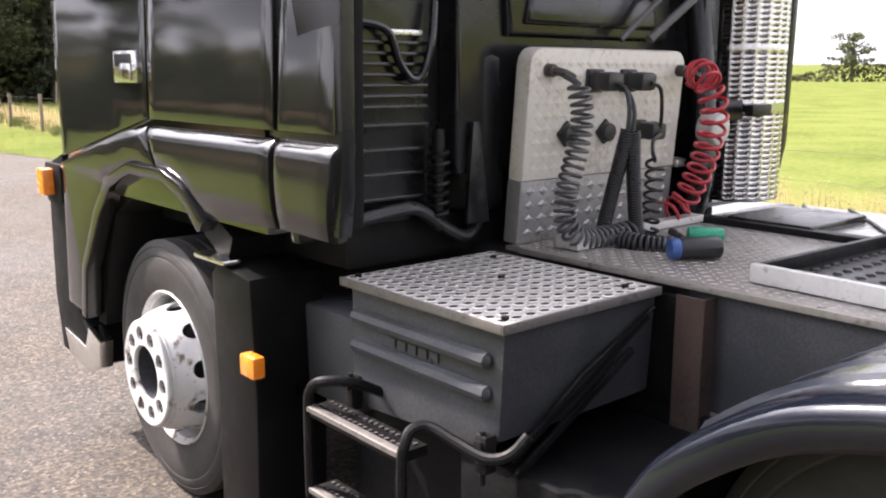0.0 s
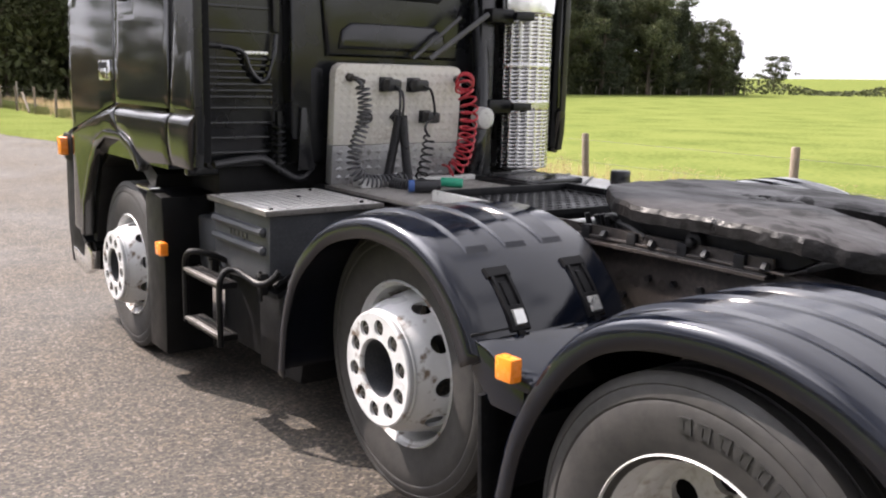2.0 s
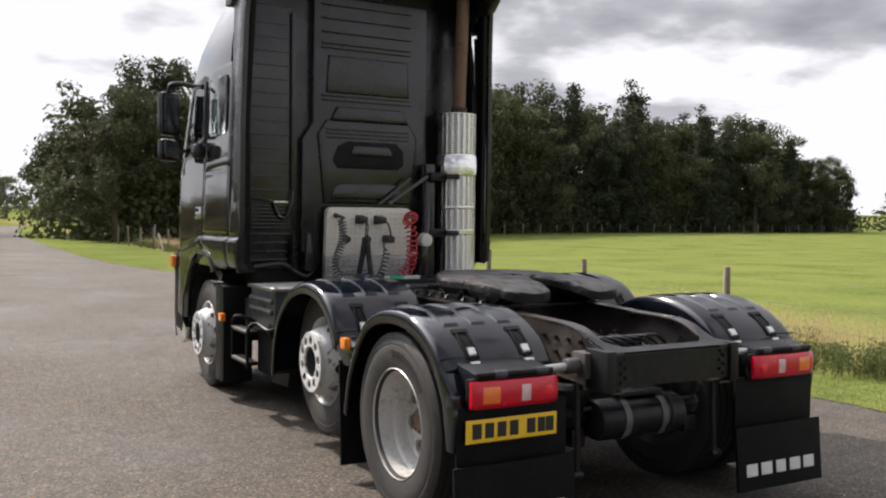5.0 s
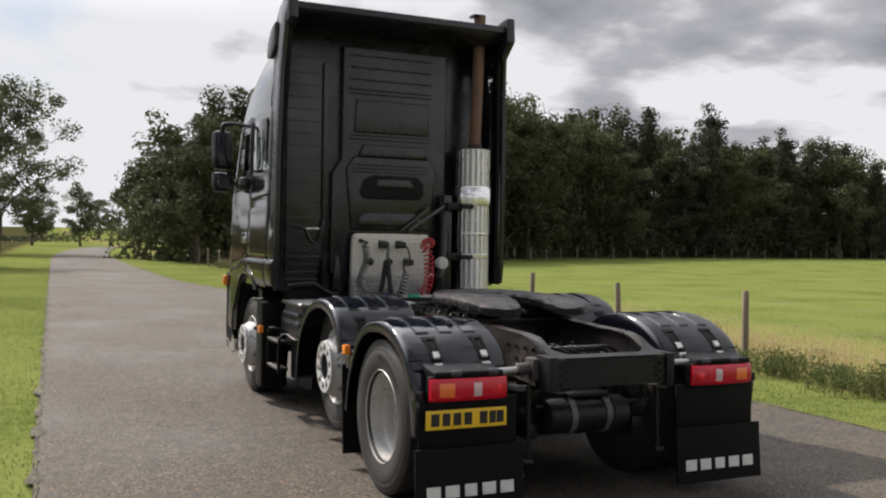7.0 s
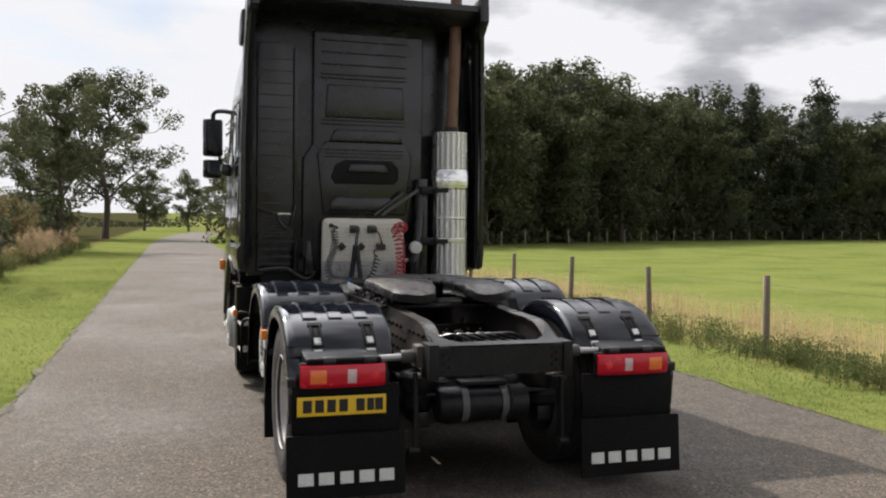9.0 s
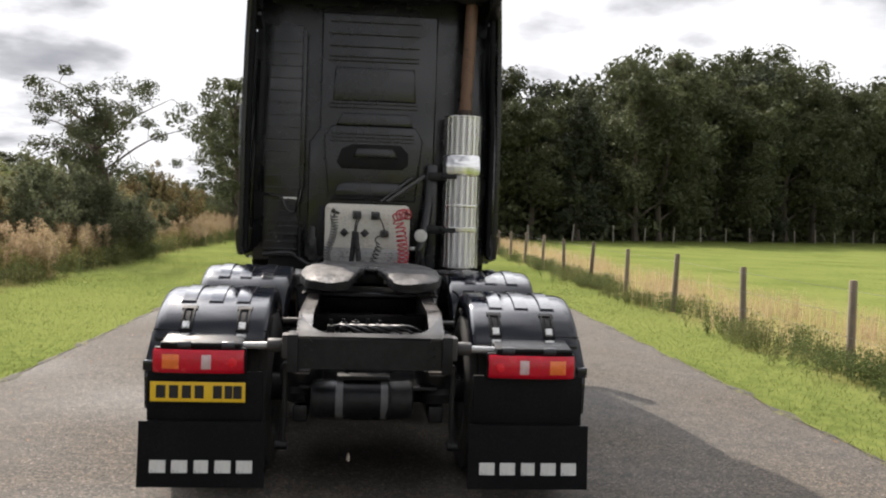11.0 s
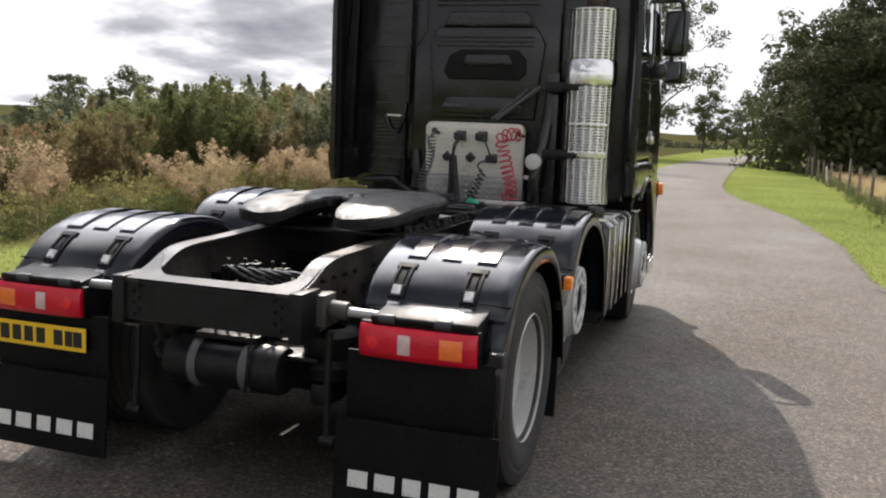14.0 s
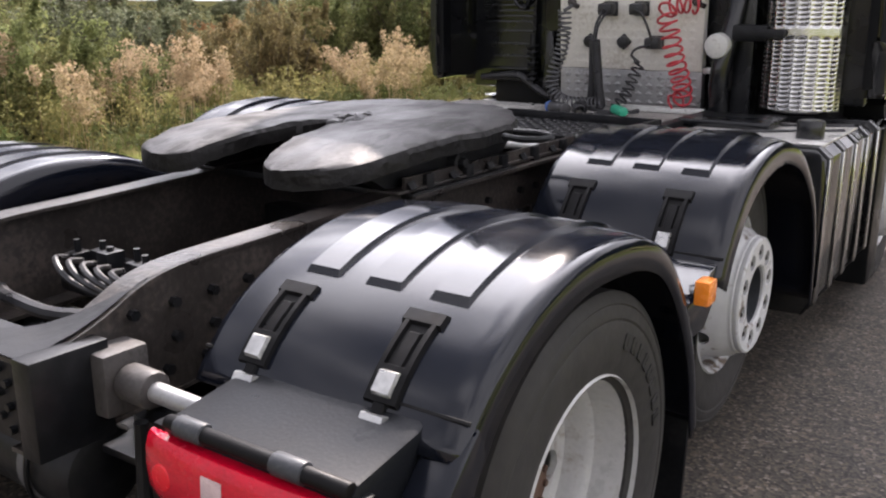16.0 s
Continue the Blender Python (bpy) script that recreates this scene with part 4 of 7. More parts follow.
def marker(y, z, w=0.1, x=1.285):
    def make(bm, s):
        box(bm, *sorted((s * (x - 0.03), s * (x + 0.012))), y - w / 2, y + w / 2, z - 0.034, z + 0.034, 0.007)
    return make


def marker_arm(bm, s):
    tube(bm, smooth_line([(s * 1.16, 1.45, 0.83), (s * 1.21, 1.40, 0.84), (s * 1.245, 1.34, 0.86)], 4), 0.016, 8)
    box(bm, *sorted((s * 1.16, s * 1.24)), 1.27, 1.41, 0.80, 0.835, 0.008)


both_sides("side_marker", marker(1.335, 0.863, 0.068, 1.272), ORANGE, truck, "orange side marker lamp")
both_sides("marker_bracket", marker_arm, PLASTIC, truck)
bm = bmesh.new()
marker(4.085, 0.742, 0.085, 1.272)(bm, -1)
part("side_marker", bm, ORANGE, truck, "orange side marker lamp")


# -- chassis --
def rail(bm, s):
    bend = smooth_line([(0, -0.10, 0.942), (0, 0.0, 0.955), (0, 0.09, 0.985), (0, 0.19, 1.030), (0, 0.32, 1.052), (0, 0.6, 1.060), (0, 1.05, 1.076)], 5)
    top = [(p.y, p.z) for p in bend] + [(2.15, 1.076), (2.45, 1.04), (4.9, 1.03)]
    low = [(4.9, 0.74), (0.5, 0.765), (0.25, 0.755), (0.0, 0.735), (-0.10, 0.735)]
    web = top + low
    prism(bm, web, "x", s * 0.405, s * 0.415, 0.0)
    for line in (top, low[::-1]):
        for (ya, za), (yb, zb) in zip(line, line[1:]):
            h = 0.010 if line is top else -0.010
            prism(bm, [(ya, za), (yb, zb), (yb, zb - h), (ya, za - h)], "x", s * 0.335, s * 0.418, 0.0)


rails = both_sides("frame_rail", rail, RAIL, truck, "dusty brown-black steel frame rail", smooth=False)
bm = bmesh.new()
for k in range(26):
    for z in (0.82, 0.89, 0.97):
        y = 0.12 + k * 0.11 + (0.03 if z > 0.85 else 0)
        for s in (-1, 1):
            if (k * 7 + int(z * 100)) % 5:
                tube(bm, [(s * 0.414, y, z), (s * 0.432, y, z)], 0.013, 6)
tagged(part("frame_bolts", bm, CHASSIS, rails[0]), kind="stuff")
bm = bmesh.new()
prism(bm, [(-0.10, 0.765), (-0.10, 0.93), (-0.085, 0.945), (0.0, 0.955), (0.0, 0.94), (-0.08, 0.93), (-0.085, 0.78), (-0.03, 0.775), (-0.03, 0.762)], "x", -0.45, 0.45, 0.003)
box(bm, -0.46, -0.40, -0.115, 0.06, 0.745, 0.955, 0.006)
box(bm, 0.40, 0.46, -0.115, 0.06, 0.745, 0.955, 0.006)
for k in range(6):
    for s in (-1, 1):
        tube(bm, [(s * (0.36 - 0.03 * (k % 2)), -0.10, 0.79 + 0.025 * k), (s * (0.36 - 0.03 * (k % 2)), -0.113, 0.79 + 0.025 * k)], 0.009, 6)
crossmember = part("rear_crossmember", bm, CHASSIS, truck, "greasy black steel rear crossmember")
# its top plate, cut out in an arc that runs into the rails
bm = bmesh.new()
rows = []
for k in range(25):
    x = -0.405 + 0.81 * k / 24
    reach = -0.035 + 0.24 * (abs(x) / 0.405) ** 5
    line = []
    for q in range(6):
        y = -0.10 + (reach + 0.10) * q / 5
        z = float(np.interp(y, [-0.10, 0.0, 0.09, 0.19, 0.32], [0.942, 0.955, 0.985, 1.030, 1.052])) + 0.004
        line.append(bm.verts.new((x, y, z)))
    line.append(bm.verts.new((x, reach, line[-1].co.z - 0.018)))
    rows.append(line)
for a, b in zip(rows, rows[1:]):
    for q in range(6):
        bm.faces.new((a[q], a[q + 1], b[q + 1], b[q]))
bmesh.ops.recalc_face_normals(bm, faces=bm.faces)
part("top_plate", bm, CHASSIS, crossmember, "worn dusty top plate with an arched cut-out")


def guard_stay(bm, s):
    cylinder(bm, (s * 0.50, 0.07, 0.868), (s * 0.585, 0.07, 0.866), 0.040, 14, 0.008)
    box(bm, *sorted((s * 0.42, s * 0.50)), 0.015, 0.125, 0.80, 0.935, 0.010)


def front_stay(bm, s):
    cylinder(bm, (s * 0.42, 1.42, 0.84), (s * 0.70, 1.42, 0.84), 0.022, 12)
    box(bm, *sorted((s * 0.418, s * 0.47)), 1.36, 1.48, 0.78, 0.90, 0.01)


both_sides("mudguard_stay", front_stay, RAIL, truck)
both_sides("stay_bracket", guard_stay, DUSTY, truck, "dusty cast bracket of the mudguard stay")
both_sides("mudguard_stay", lambda bm, s: cylinder(bm, (s * 0.43, 0.07, 0.868), (s * 0.72, 0.07, 0.862), 0.021, 14), GREY_PLATE, truck, "dusty pale metal mudguard stay")


def hanger(bm, s):
    tube(bm, [(s * 0.485, 0.10, 0.76), (s * 0.482, 0.09, 0.50), (s * 0.49, 0.08, 0.29)], 0.016, 8)
    cylinder(bm, (s * 0.46, 0.08, 0.29), (s * 0.53, 0.08, 0.29), 0.026, 10, 0.006)


both_sides("stabiliser_link", hanger, CHASSIS, truck)
bm = bmesh.new()
cylinder(bm, (-0.34, 0.16, 0.545), (0.26, 0.16, 0.545), 0.112, 32, 0.035)
reservoir = part("air_reservoir", bm, CHASSIS, truck, "grimy black air reservoir between the rails")
for x in (-0.17, 0.09):
    bm = bmesh.new()
    lathe(bm, [(0.113, -0.021), (0.118, -0.021), (0.118, 0.021), (0.113, 0.021)], 32)
    part("strap", bm, GREY_HOSE, reservoir, "grey steel strap", m=Matrix.Translation((x, 0.16, 0.545)))
bm = bmesh.new()
box(bm, -0.19, 0.12, 0.11, 0.22, 0.664, 0.69, 0.005)
tube(bm, smooth_line([(0.11, 0.075, 0.66), (0.125, 0.04, 0.60), (0.12, 0.035, 0.53), (0.10, 0.06, 0.46)], 4), 0.007, 6)
part("bracket", bm, CHASSIS, reservoir, "grimy metal bracket")


def spring_gear(bm, s):
    """Air bellows, trailing arms and damper beside the drive axle."""
    for y in (0.30, 1.19):
        lathe_bm = [(0.05, 0.0), (0.115, 0.01), (0.13, 0.05), (0.11, 0.075), (0.13, 0.10), (0.13, 0.15), (0.11, 0.165), (0.06, 0.17)]
        rings = [[bm.verts.new((s * 0.40 + r * math.cos(2 * math.pi * k / 20), y + r * math.sin(2 * math.pi * k / 20), 0.50 + h * 1.4)) for k in range(20)] for r, h in lathe_bm]
        for a, b in zip(rings, rings[1:]):
            for k in range(20):
                bm.faces.new((a[k], a[(k + 1) % 20], b[(k + 1) % 20], b[k]))
    box(bm, s * 0.40 - 0.045, s * 0.40 + 0.045, 0.18, 1.32, 0.40, 0.50, 0.015)
    cylinder(bm, (s * 0.52, 1.0, 0.45), (s * 0.45, 1.15, 0.86), 0.032, 12, 0.006)


both_sides("suspension", spring_gear, CHASSIS, truck)
for y, w, z in ((1.34, 0.10, 0.78), (2.55, 0.10, 0.78), (0.56, 0.07, 0.76)):
    bm = bmesh.new()
    box(bm, -0.41, 0.41, y, y + w, z, z + 0.12, 0.01)
    part("crossmember", bm, CHASSIS, truck)
bm = bmesh.new()
box(bm, -0.40, 0.40, 0.15, 1.30, 0.60, 0.62, 0.004)
part("belly_plate", bm, CHASSIS, truck)
# valves and pipes between the rails
bm = bmesh.new()
for k in range(5):
    x, y = -0.24 + 0.075 * k, 0.46 + 0.03 * (k % 2)
    box(bm, x - 0.024, x + 0.024, y - 0.03, y + 0.03, 0.86, 0.94 + 0.012 * (k % 3), 0.006)
    tube(bm, [(x, y, 0.94), (x, y, 0.975)], 0.010, 8)
box(bm, -0.28, 0.10, 0.42, 0.54, 0.83, 0.865, 0.008)
valve = part("valve_block", bm, CHASSIS, truck, "cluster of dirty air valves between the rails")
for k in range(6):
    bm = bmesh.new()
    x = -0.24 + 0.06 * k
    tube(bm, smooth_line([(x, 0.43, 0.93), (x + 0.08, 0.34, 0.955), (x + 0.20, 0.32, 0.91 + 0.008 * k), (x + 0.34, 0.42, 0.86), (0.36, 0.70 + 0.05 * k, 0.84)], 5), 0.0085, 6)
    part("air_pipe", bm, BLACK_HOSE, valve)
bm = bmesh.new()
tube(bm, smooth_line([(-0.34, 0.28, 0.86), (-0.10, 0.18, 0.90), (0.10, 0.22, 0.885), (0.33, 0.50, 0.88)], 6), 0.018, 8)
part("air_pipe", bm, BLACK_HOSE, valve)

# -- fifth wheel coupling --
def plate_height(x, y):
    ramp = max(0.0, 1.16 - y)
    return 1.246 - 0.09 * ramp - 0.13 * max(0.0, 0.98 - y) - 0.02 * max(0.0, abs(x) - 0.36) / 0.12


bm = bmesh.new()
def slot(y):
    return 0.026 + 0.105 * max(0.0, min(1.0, (1.44 - y) / 0.60)) ** 1.3 if y < 1.46 else 0.0
EDGE = ((0, -0.055), (0.0, -0.016), (0.02, -0.003), (0.08, 0), (0.18, 0), (0.28, 0), (0.38, 0), (0.48, 0), (0.58, 0), (0.68, 0), (0.78, 0), (0.87, 0), (0.94, -0.001), (0.98, -0.006), (1.0, -0.020), (1.0, -0.055))
for side in (-1, 1):
    top, low = [], []
    for k in range(76):
        y = 0.775 + 1.195 * k / 75
        outer = 0.480 - 0.26 * max(0.0, (y - 1.55) / 0.42) ** 2.2 - 0.07 * max(0.0, (1.08 - y) / 0.26) ** 2
        outer += 0.012 * noise.noise(Vector((y * 8, side, 3))) + 0.007 * noise.noise(Vector((y * 27, side, 4)))
        inner = slot(y) + (0.012 * noise.noise(Vector((y * 12, side, 8))) + 0.010 * noise.noise(Vector((y * 33, side, 9))) if slot(y) else 0.0)
        if y < 0.96:
            # the horns end in rounded noses
            middle, half = 0.5 * (inner + outer), 0.5 * (outer - inner) * max(0.05, 1 - ((0.96 - y) / 0.188) ** 6) ** 0.5
            inner, outer = middle - half, middle + half
        nose = 0.010 * max(0.0, (0.86 - y) / 0.08)
        t, b = [], []
        for n, (q, drop) in enumerate(EDGE):
            x = side * (inner + (outer - inner) * q)
            if not slot(y) and n < 3:
                drop = 0.0 if n else -0.075
            h = plate_height(x, y) + drop - nose
            t.append(bm.verts.new((x, y, h + (0.005 * noise.noise(Vector((x * 8, y * 8, 2))) + 0.0045 * noise.noise(Vector((x * 24, y * 15, 5))) if 1 < n < 15 else 0))))
        b = [bm.verts.new((t[0].co.x, y, t[0].co.z - 0.001)), bm.verts.new((t[-1].co.x, y, t[-1].co.z - 0.001))]
        top.append(t)
        low.append(b)
    for a, b in zip(top, top[1:]):
        for q in range(len(EDGE) - 1):
            bm.faces.new((a[q], a[q + 1], b[q + 1], b[q]))
    for a, b in zip(low, low[1:]):
        bm.faces.new((a[0], a[1], b[1], b[0]))
    for k in (0, 75):
        bm.faces.new(top[k] + low[k][::-1])
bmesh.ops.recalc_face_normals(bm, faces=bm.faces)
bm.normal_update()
# by slope: steep faces near-black, the flatter top in greasy steel
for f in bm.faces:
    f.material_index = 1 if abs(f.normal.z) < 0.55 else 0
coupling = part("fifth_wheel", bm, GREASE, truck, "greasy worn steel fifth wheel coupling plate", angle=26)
coupling.data.materials.append(COUPLING_BLACK)
bm = bmesh.new()
for side in (-1, 1):
    prism(bm, [(0.98, 1.13), (1.14, 1.18), (1.78, 1.18), (1.70, 1.11), (1.55, 1.08), (1.25, 1.08), (1.05, 1.09)], "x", side * 0.34, side * 0.40, 0.008)
    prism(bm, [(1.15, 1.05), (1.30, 1.17), (1.50, 1.17), (1.65, 1.05)], "x", side * 0.345, side * 0.395, 0.006)
    cylinder(bm, (side * 0.33, 1.40, 1.125), (side * 0.43, 1.40, 1.125), 0.034, 16, 0.008)
    cylinder(bm, (side * 0.42, 1.40, 1.125), (side * 0.45, 1.40, 1.125), 0.016, 10, 0.004)
box(bm, -0.46, 0.46, 1.10, 1.70, 1.055, 1.075, 0.004)
box(bm, -0.10, 0.10, 1.42, 1.80, 1.12, 1.19, 0.01)
part("pedestal", bm, CHASSIS, coupling)
bm = bmesh.new()
for k in range(9):
    x, y, r = 0.085 * math.sin(k * 2.3), 1.30 + 0.022 * k, 0.030 + 0.012 * math.sin(k * 1.7)
    made = bmesh.ops.create_icosphere(bm, subdivisions=2, radius=r)["verts"]
    for v in made:
        v.co = Vector((v.co.x * 1.3 + x, v.co.y * 1.2 + y, v.co.z * 0.7 + 1.225)) + v.co * (0.25 * noise.noise(v.co * 40 + Vector((k, 0, 0))))
tagged(part("locking_jaw", bm, COUPLING_BLACK, coupling, "locking jaw buried in black grease"), kind="stuff")
bm = bmesh.new()
for side in (-1, 1):
    box(bm, side * 0.385 - 0.06, side * 0.385 + 0.06, 1.05, 2.35, 1.078, 1.086, 0.002)
    prism(bm, [(0.42, 1.06), (0.42, 1.12), (0.43, 1.12), (0.43, 1.07), (0.47, 1.07), (0.47, 1.06)], "y", 1.10, 2.2, 0.0) if side > 0 else prism(bm, [(-0.42, 1.06), (-0.42, 1.12), (-0.43, 1.12), (-0.43, 1.07), (-0.47, 1.07), (-0.47, 1.06)], "y", 1.10, 2.2, 0.0)
part("mounting_angle", bm, RAIL, coupling, "rust-brown mounting angles", smooth=False)
bm = bmesh.new()
for k in range(5):
    for side in (-1, 1):
        y = 1.12 + 0.22 * k
        tube(bm, [(side * 0.45, y, 1.084), (side * 0.435, y, 1.104)], 0.014, 6)
        box(bm, side * 0.435 - 0.012, side * 0.435 + 0.012, y + 0.07, y + 0.11, 1.068, 1.12, 0.004)
tagged(part("coupling_bolts", bm, CHASSIS, coupling), kind="stuff")
bm = bmesh.new()
tube(bm, smooth_line([(0.34, 1.62, 1.19), (0.50, 1.66, 1.20), (0.62, 1.64, 1.20), (0.645, 1.56, 1.20), (0.60, 1.50, 1.20), (0.51, 1.53, 1.20)], 5), 0.011, 8)
part("release_handle", bm, CHASSIS, coupling, "looped steel release handle")
bm = bmesh.new()
for k in range(9):
    y, x = 1.72 + 0.05 * (k % 5), -0.36 + 0.03 * (k // 5)
    tube(bm, [(x, y, 1.075), (x - 0.02, y + 0.01, 1.15)], 0.011, 8)
tube(bm, smooth_line([(-0.42, 1.60, 1.11), (-0.36, 1.80, 1.14), (-0.25, 1.95, 1.12), (-0.05, 2.05, 1.10)], 5), 0.016, 8)
tagged(part("lock_linkage", bm, CHASSIS, coupling), kind="stuff")

# -- cab --
def lean(p):
    """The cab's sides lean in above the belt line."""
    p.x -= math.copysign(max(0.0, p.z - 1.9) * 0.030 + max(0.0, p.z - 2.95) ** 2 * 0.22, p.x)
    return p


def swell(bm, sill):
    """Gives a flat body panel the slight swell and waviness of pressed sheet; a sill rolls in at its top and foot."""
    zs = [1.20, 1.24, 1.30, 1.36, 1.395, 1.41, 1.425, 1.435] if sill else [1.30 + 0.12 * k for k in range(14)]
    for axis, cuts in ((2, zs), (1, [3.7 + 0.14 * k for k in range(15)])):
        for v in cuts:
            at, way = [0, 0, 0], [0, 0, 0]
            at[axis], way[axis] = v, 1
            bmesh.ops.bisect_plane(bm, geom=bm.verts[:] + bm.edges[:] + bm.faces[:], plane_co=at, plane_no=way)
    for v in bm.verts:
        if abs(v.co.x) < 1.235 - max(0.0, v.co.z - 1.9) * 0.03 - max(0.0, v.co.z - 2.95) ** 2 * 0.22:
            continue
        if sill:
            inward = float(np.interp(v.co.z, [0.6, 1.18, 1.24, 1.30, 1.38, 1.41, 1.425, 1.45], [0.006, 0.022, 0.009, 0.002, 0.0, 0.004, 0.012, 0.034]))
        else:
            inward = 0.030 * min(max(0.0, v.co.z - 1.5), 0.55) ** 1.6
        inward += 0.0016 * noise.noise(Vector((v.co.y * 2.6, v.co.z * 1.7, 7)))
        v.co.x -= math.copysign(inward, v.co.x)


def cab_ring(z):
    front = float(np.interp(z, [1.15, 1.6, 2.05, 2.8, 3.15, 3.45, 3.65, 3.76], [5.86, 5.93, 5.93, 5.60, 5.25, 4.75, 4.30, 4.0]))
    half = 1.245 - max(0.0, z - 1.9) * 0.030 - max(0.0, z - 2.95) ** 2 * 0.22
    r = 0.20
    pts = [(-half, 3.99), (-half, front - r)]
    pts += [(-half + r - r * math.cos(a), front - r + r * math.sin(a)) for a in (math.pi / 8, math.pi / 4, 3 * math.pi / 8)]
    pts += [(-half + r, front)]
    return pts + [(-x, y) for x, y in reversed(pts)]


bm = bmesh.new()
rings = [[bm.verts.new((x, y, z)) for x, y in cab_ring(z)] for z in (1.16, 1.45, 1.75, 2.05, 2.3, 2.55, 2.8, 3.0, 3.15, 3.3, 3.45, 3.57, 3.66, 3.73, 3.76)]
n = len(rings[0])
for a, b in zip(rings, rings[1:]):
    for k in range(n):
        bm.faces.new((a[k], a[(k + 1) % n], b[(k + 1) % n], b[k]))
bm.faces.new(rings[-1])
bm.faces.new(rings[0][::-1])
bmesh.ops.recalc_face_normals(bm, faces=bm.faces)
cab = part("cab", bm, PAINT, truck, "glossy black high-roof sleeper cab", angle=50)

for s in (-1, 1):
    def panel(name, outline, a, b, mat=PAINT, bevel=0.006, label=""):
        bm = bmesh.new()
        prism(bm, outline, "x", s * a, s * b, bevel, lean)
        if mat in (PAINT, PAINT_LOW):
            swell(bm, mat == PAINT_LOW)
        return part(name, bm, mat, cab, label, angle=30)
    # door with its window opening, rear quarter and corner panel
    panel("door", [(5.70, 1.27), (4.775, 1.465), (4.775, 2.285), (5.20, 2.26), (5.56, 2.20), (5.72, 1.95)], 1.22, 1.262)
    panel("door_frame", [(4.775, 2.285), (4.775, 2.86), (4.84, 2.92), (5.26, 2.88), (5.56, 2.20), (5.50, 2.215), (5.20, 2.83), (4.86, 2.84), (4.84, 2.82), (4.84, 2.285)], 1.22, 1.259, PLASTIC, 0.003)
    panel("quarter_panel", [(4.755, 1.465), (3.915, 1.465), (3.915, 2.04), (4.755, 2.02)], 1.22, 1.262)
    panel("quarter_panel", [(4.755, 2.035), (3.915, 2.055), (3.915, 2.93), (4.60, 2.93), (4.755, 2.85)], 1.22, 1.258)
    rear = 3.62 if s < 0 else 3.78
    panel("corner_panel", [(3.895, 1.465), (rear, 1.465), (rear, 3.30), (3.895, 3.36)], 1.21, 1.262, PAINT, 0.012)
    panel("side_window", [(4.84, 2.30), (4.84, 2.82), (4.86, 2.84), (5.20, 2.83), (5.48, 2.23)], 1.236, 1.252, GLASS, 0, "tinted door window")
    panel("sleeper_window", [(4.05, 2.36), (4.05, 2.80), (4.10, 2.84), (4.52, 2.84), (4.58, 2.78), (4.58, 2.36), (4.53, 2.33), (4.10, 2.33)], 1.255, 1.264, GLASS, 0.004, "dark sleeper side window")
    # lower skirt panels with the wheel arch
    panel("sill_panel", [(rear - 0.02, 1.45), (3.895, 1.45), (3.905, 1.185), (rear + 0.03, 1.18)], 1.19, 1.285, PAINT_LOW, 0.03)
    panel("sill_panel", [(3.912, 1.45), (4.78, 1.445), (4.69, 1.30), (4.60, 1.30), (4.49, 1.26), (4.37, 1.16), (3.92, 1.182)], 1.19, 1.285, PAINT_LOW, 0.03)
    panel("sill_panel", [(4.79, 1.445), (5.0, 1.41), (5.72, 1.245), (5.74, 0.62), (5.50, 0.60), (5.49, 0.82), (5.31, 1.09), (5.17, 1.215), (4.92, 1.295), (4.70, 1.30)], 1.19, 1.285, PAINT_LOW, 0.03)
    arch = [(5.53, 0.60), (5.50, 0.82), (5.33, 1.09), (5.18, 1.225), (4.92, 1.305), (4.62, 1.305), (4.49, 1.265), (4.36, 1.15)]
    inner = [(4.40, 1.115), (4.52, 1.222), (4.63, 1.262), (4.91, 1.262), (5.145, 1.185), (5.28, 1.06), (5.45, 0.81), (5.475, 0.60)]
    panel("wheel_arch", arch + inner, 1.225, 1.297, PAINT_LOW, 0.010, "black painted wheel arch lip")
    # front corner, bumper and indicator
    panel("bumper_corner", [(5.74, 1.28), (5.95, 1.22), (5.98, 0.62), (5.93, 0.36), (5.60, 0.34), (5.56, 0.50), (5.72, 0.60)], 1.05, 1.255, RUBBER_FLAP, 0.02)
    panel("bumper_step", [(5.42, 0.50), (5.44, 0.38), (5.58, 0.33), (5.82, 0.36), (5.86, 0.47), (5.60, 0.44), (5.55, 0.54)], 1.20, 1.262, CHROME, 0.008, "scuffed bright bumper corner trim")
    bm = bmesh.new()
    box(bm, *sorted((s * 1.22, s * 1.312)), 5.84, 5.93, 1.085, 1.205, 0.014)
    part("indicator", bm, ORANGE, cab, "orange front indicator lamp")
    bm = bmesh.new()
    box(bm, *sorted((s * 1.18, s * 1.264)), 5.75, 5.96, 1.05, 1.23, 0.015)
    part("indicator_base", bm, RUBBER_FLAP, cab)
    # handle in its chromed recess, whose shade is a near-black slab
    bm = bmesh.new()
    box(bm, *sorted((s * 1.255, s * 1.272)), 4.825, 5.035, 1.585, 1.70, 0.012)
    part("door_handle", bm, CHROME, cab, "bright metal door handle")
    bm = bmesh.new()
    box(bm, *sorted((s * 1.268, s * 1.275)), 4.86, 5.01, 1.645, 1.688, 0.004)
    part("recess_shade", bm, DARK, cab)
    bm = bmesh.new()
    box(bm, *sorted((s * 1.27, s * 1.29)), 4.84, 4.93, 1.595, 1.655, 0.006)
    part("handle_grip", bm, CHROME, cab)
    # mirrors; those of the off side are folded in a little
    fold = 0.045 if s > 0 else 0.0
    pivot = Matrix.Translation((s * (1.41 - fold), 5.48, 0))
    turned = pivot @ Matrix.Rotation(radians(-24 * s), 4, "Z") @ pivot.inverted()
    bm = bmesh.new()
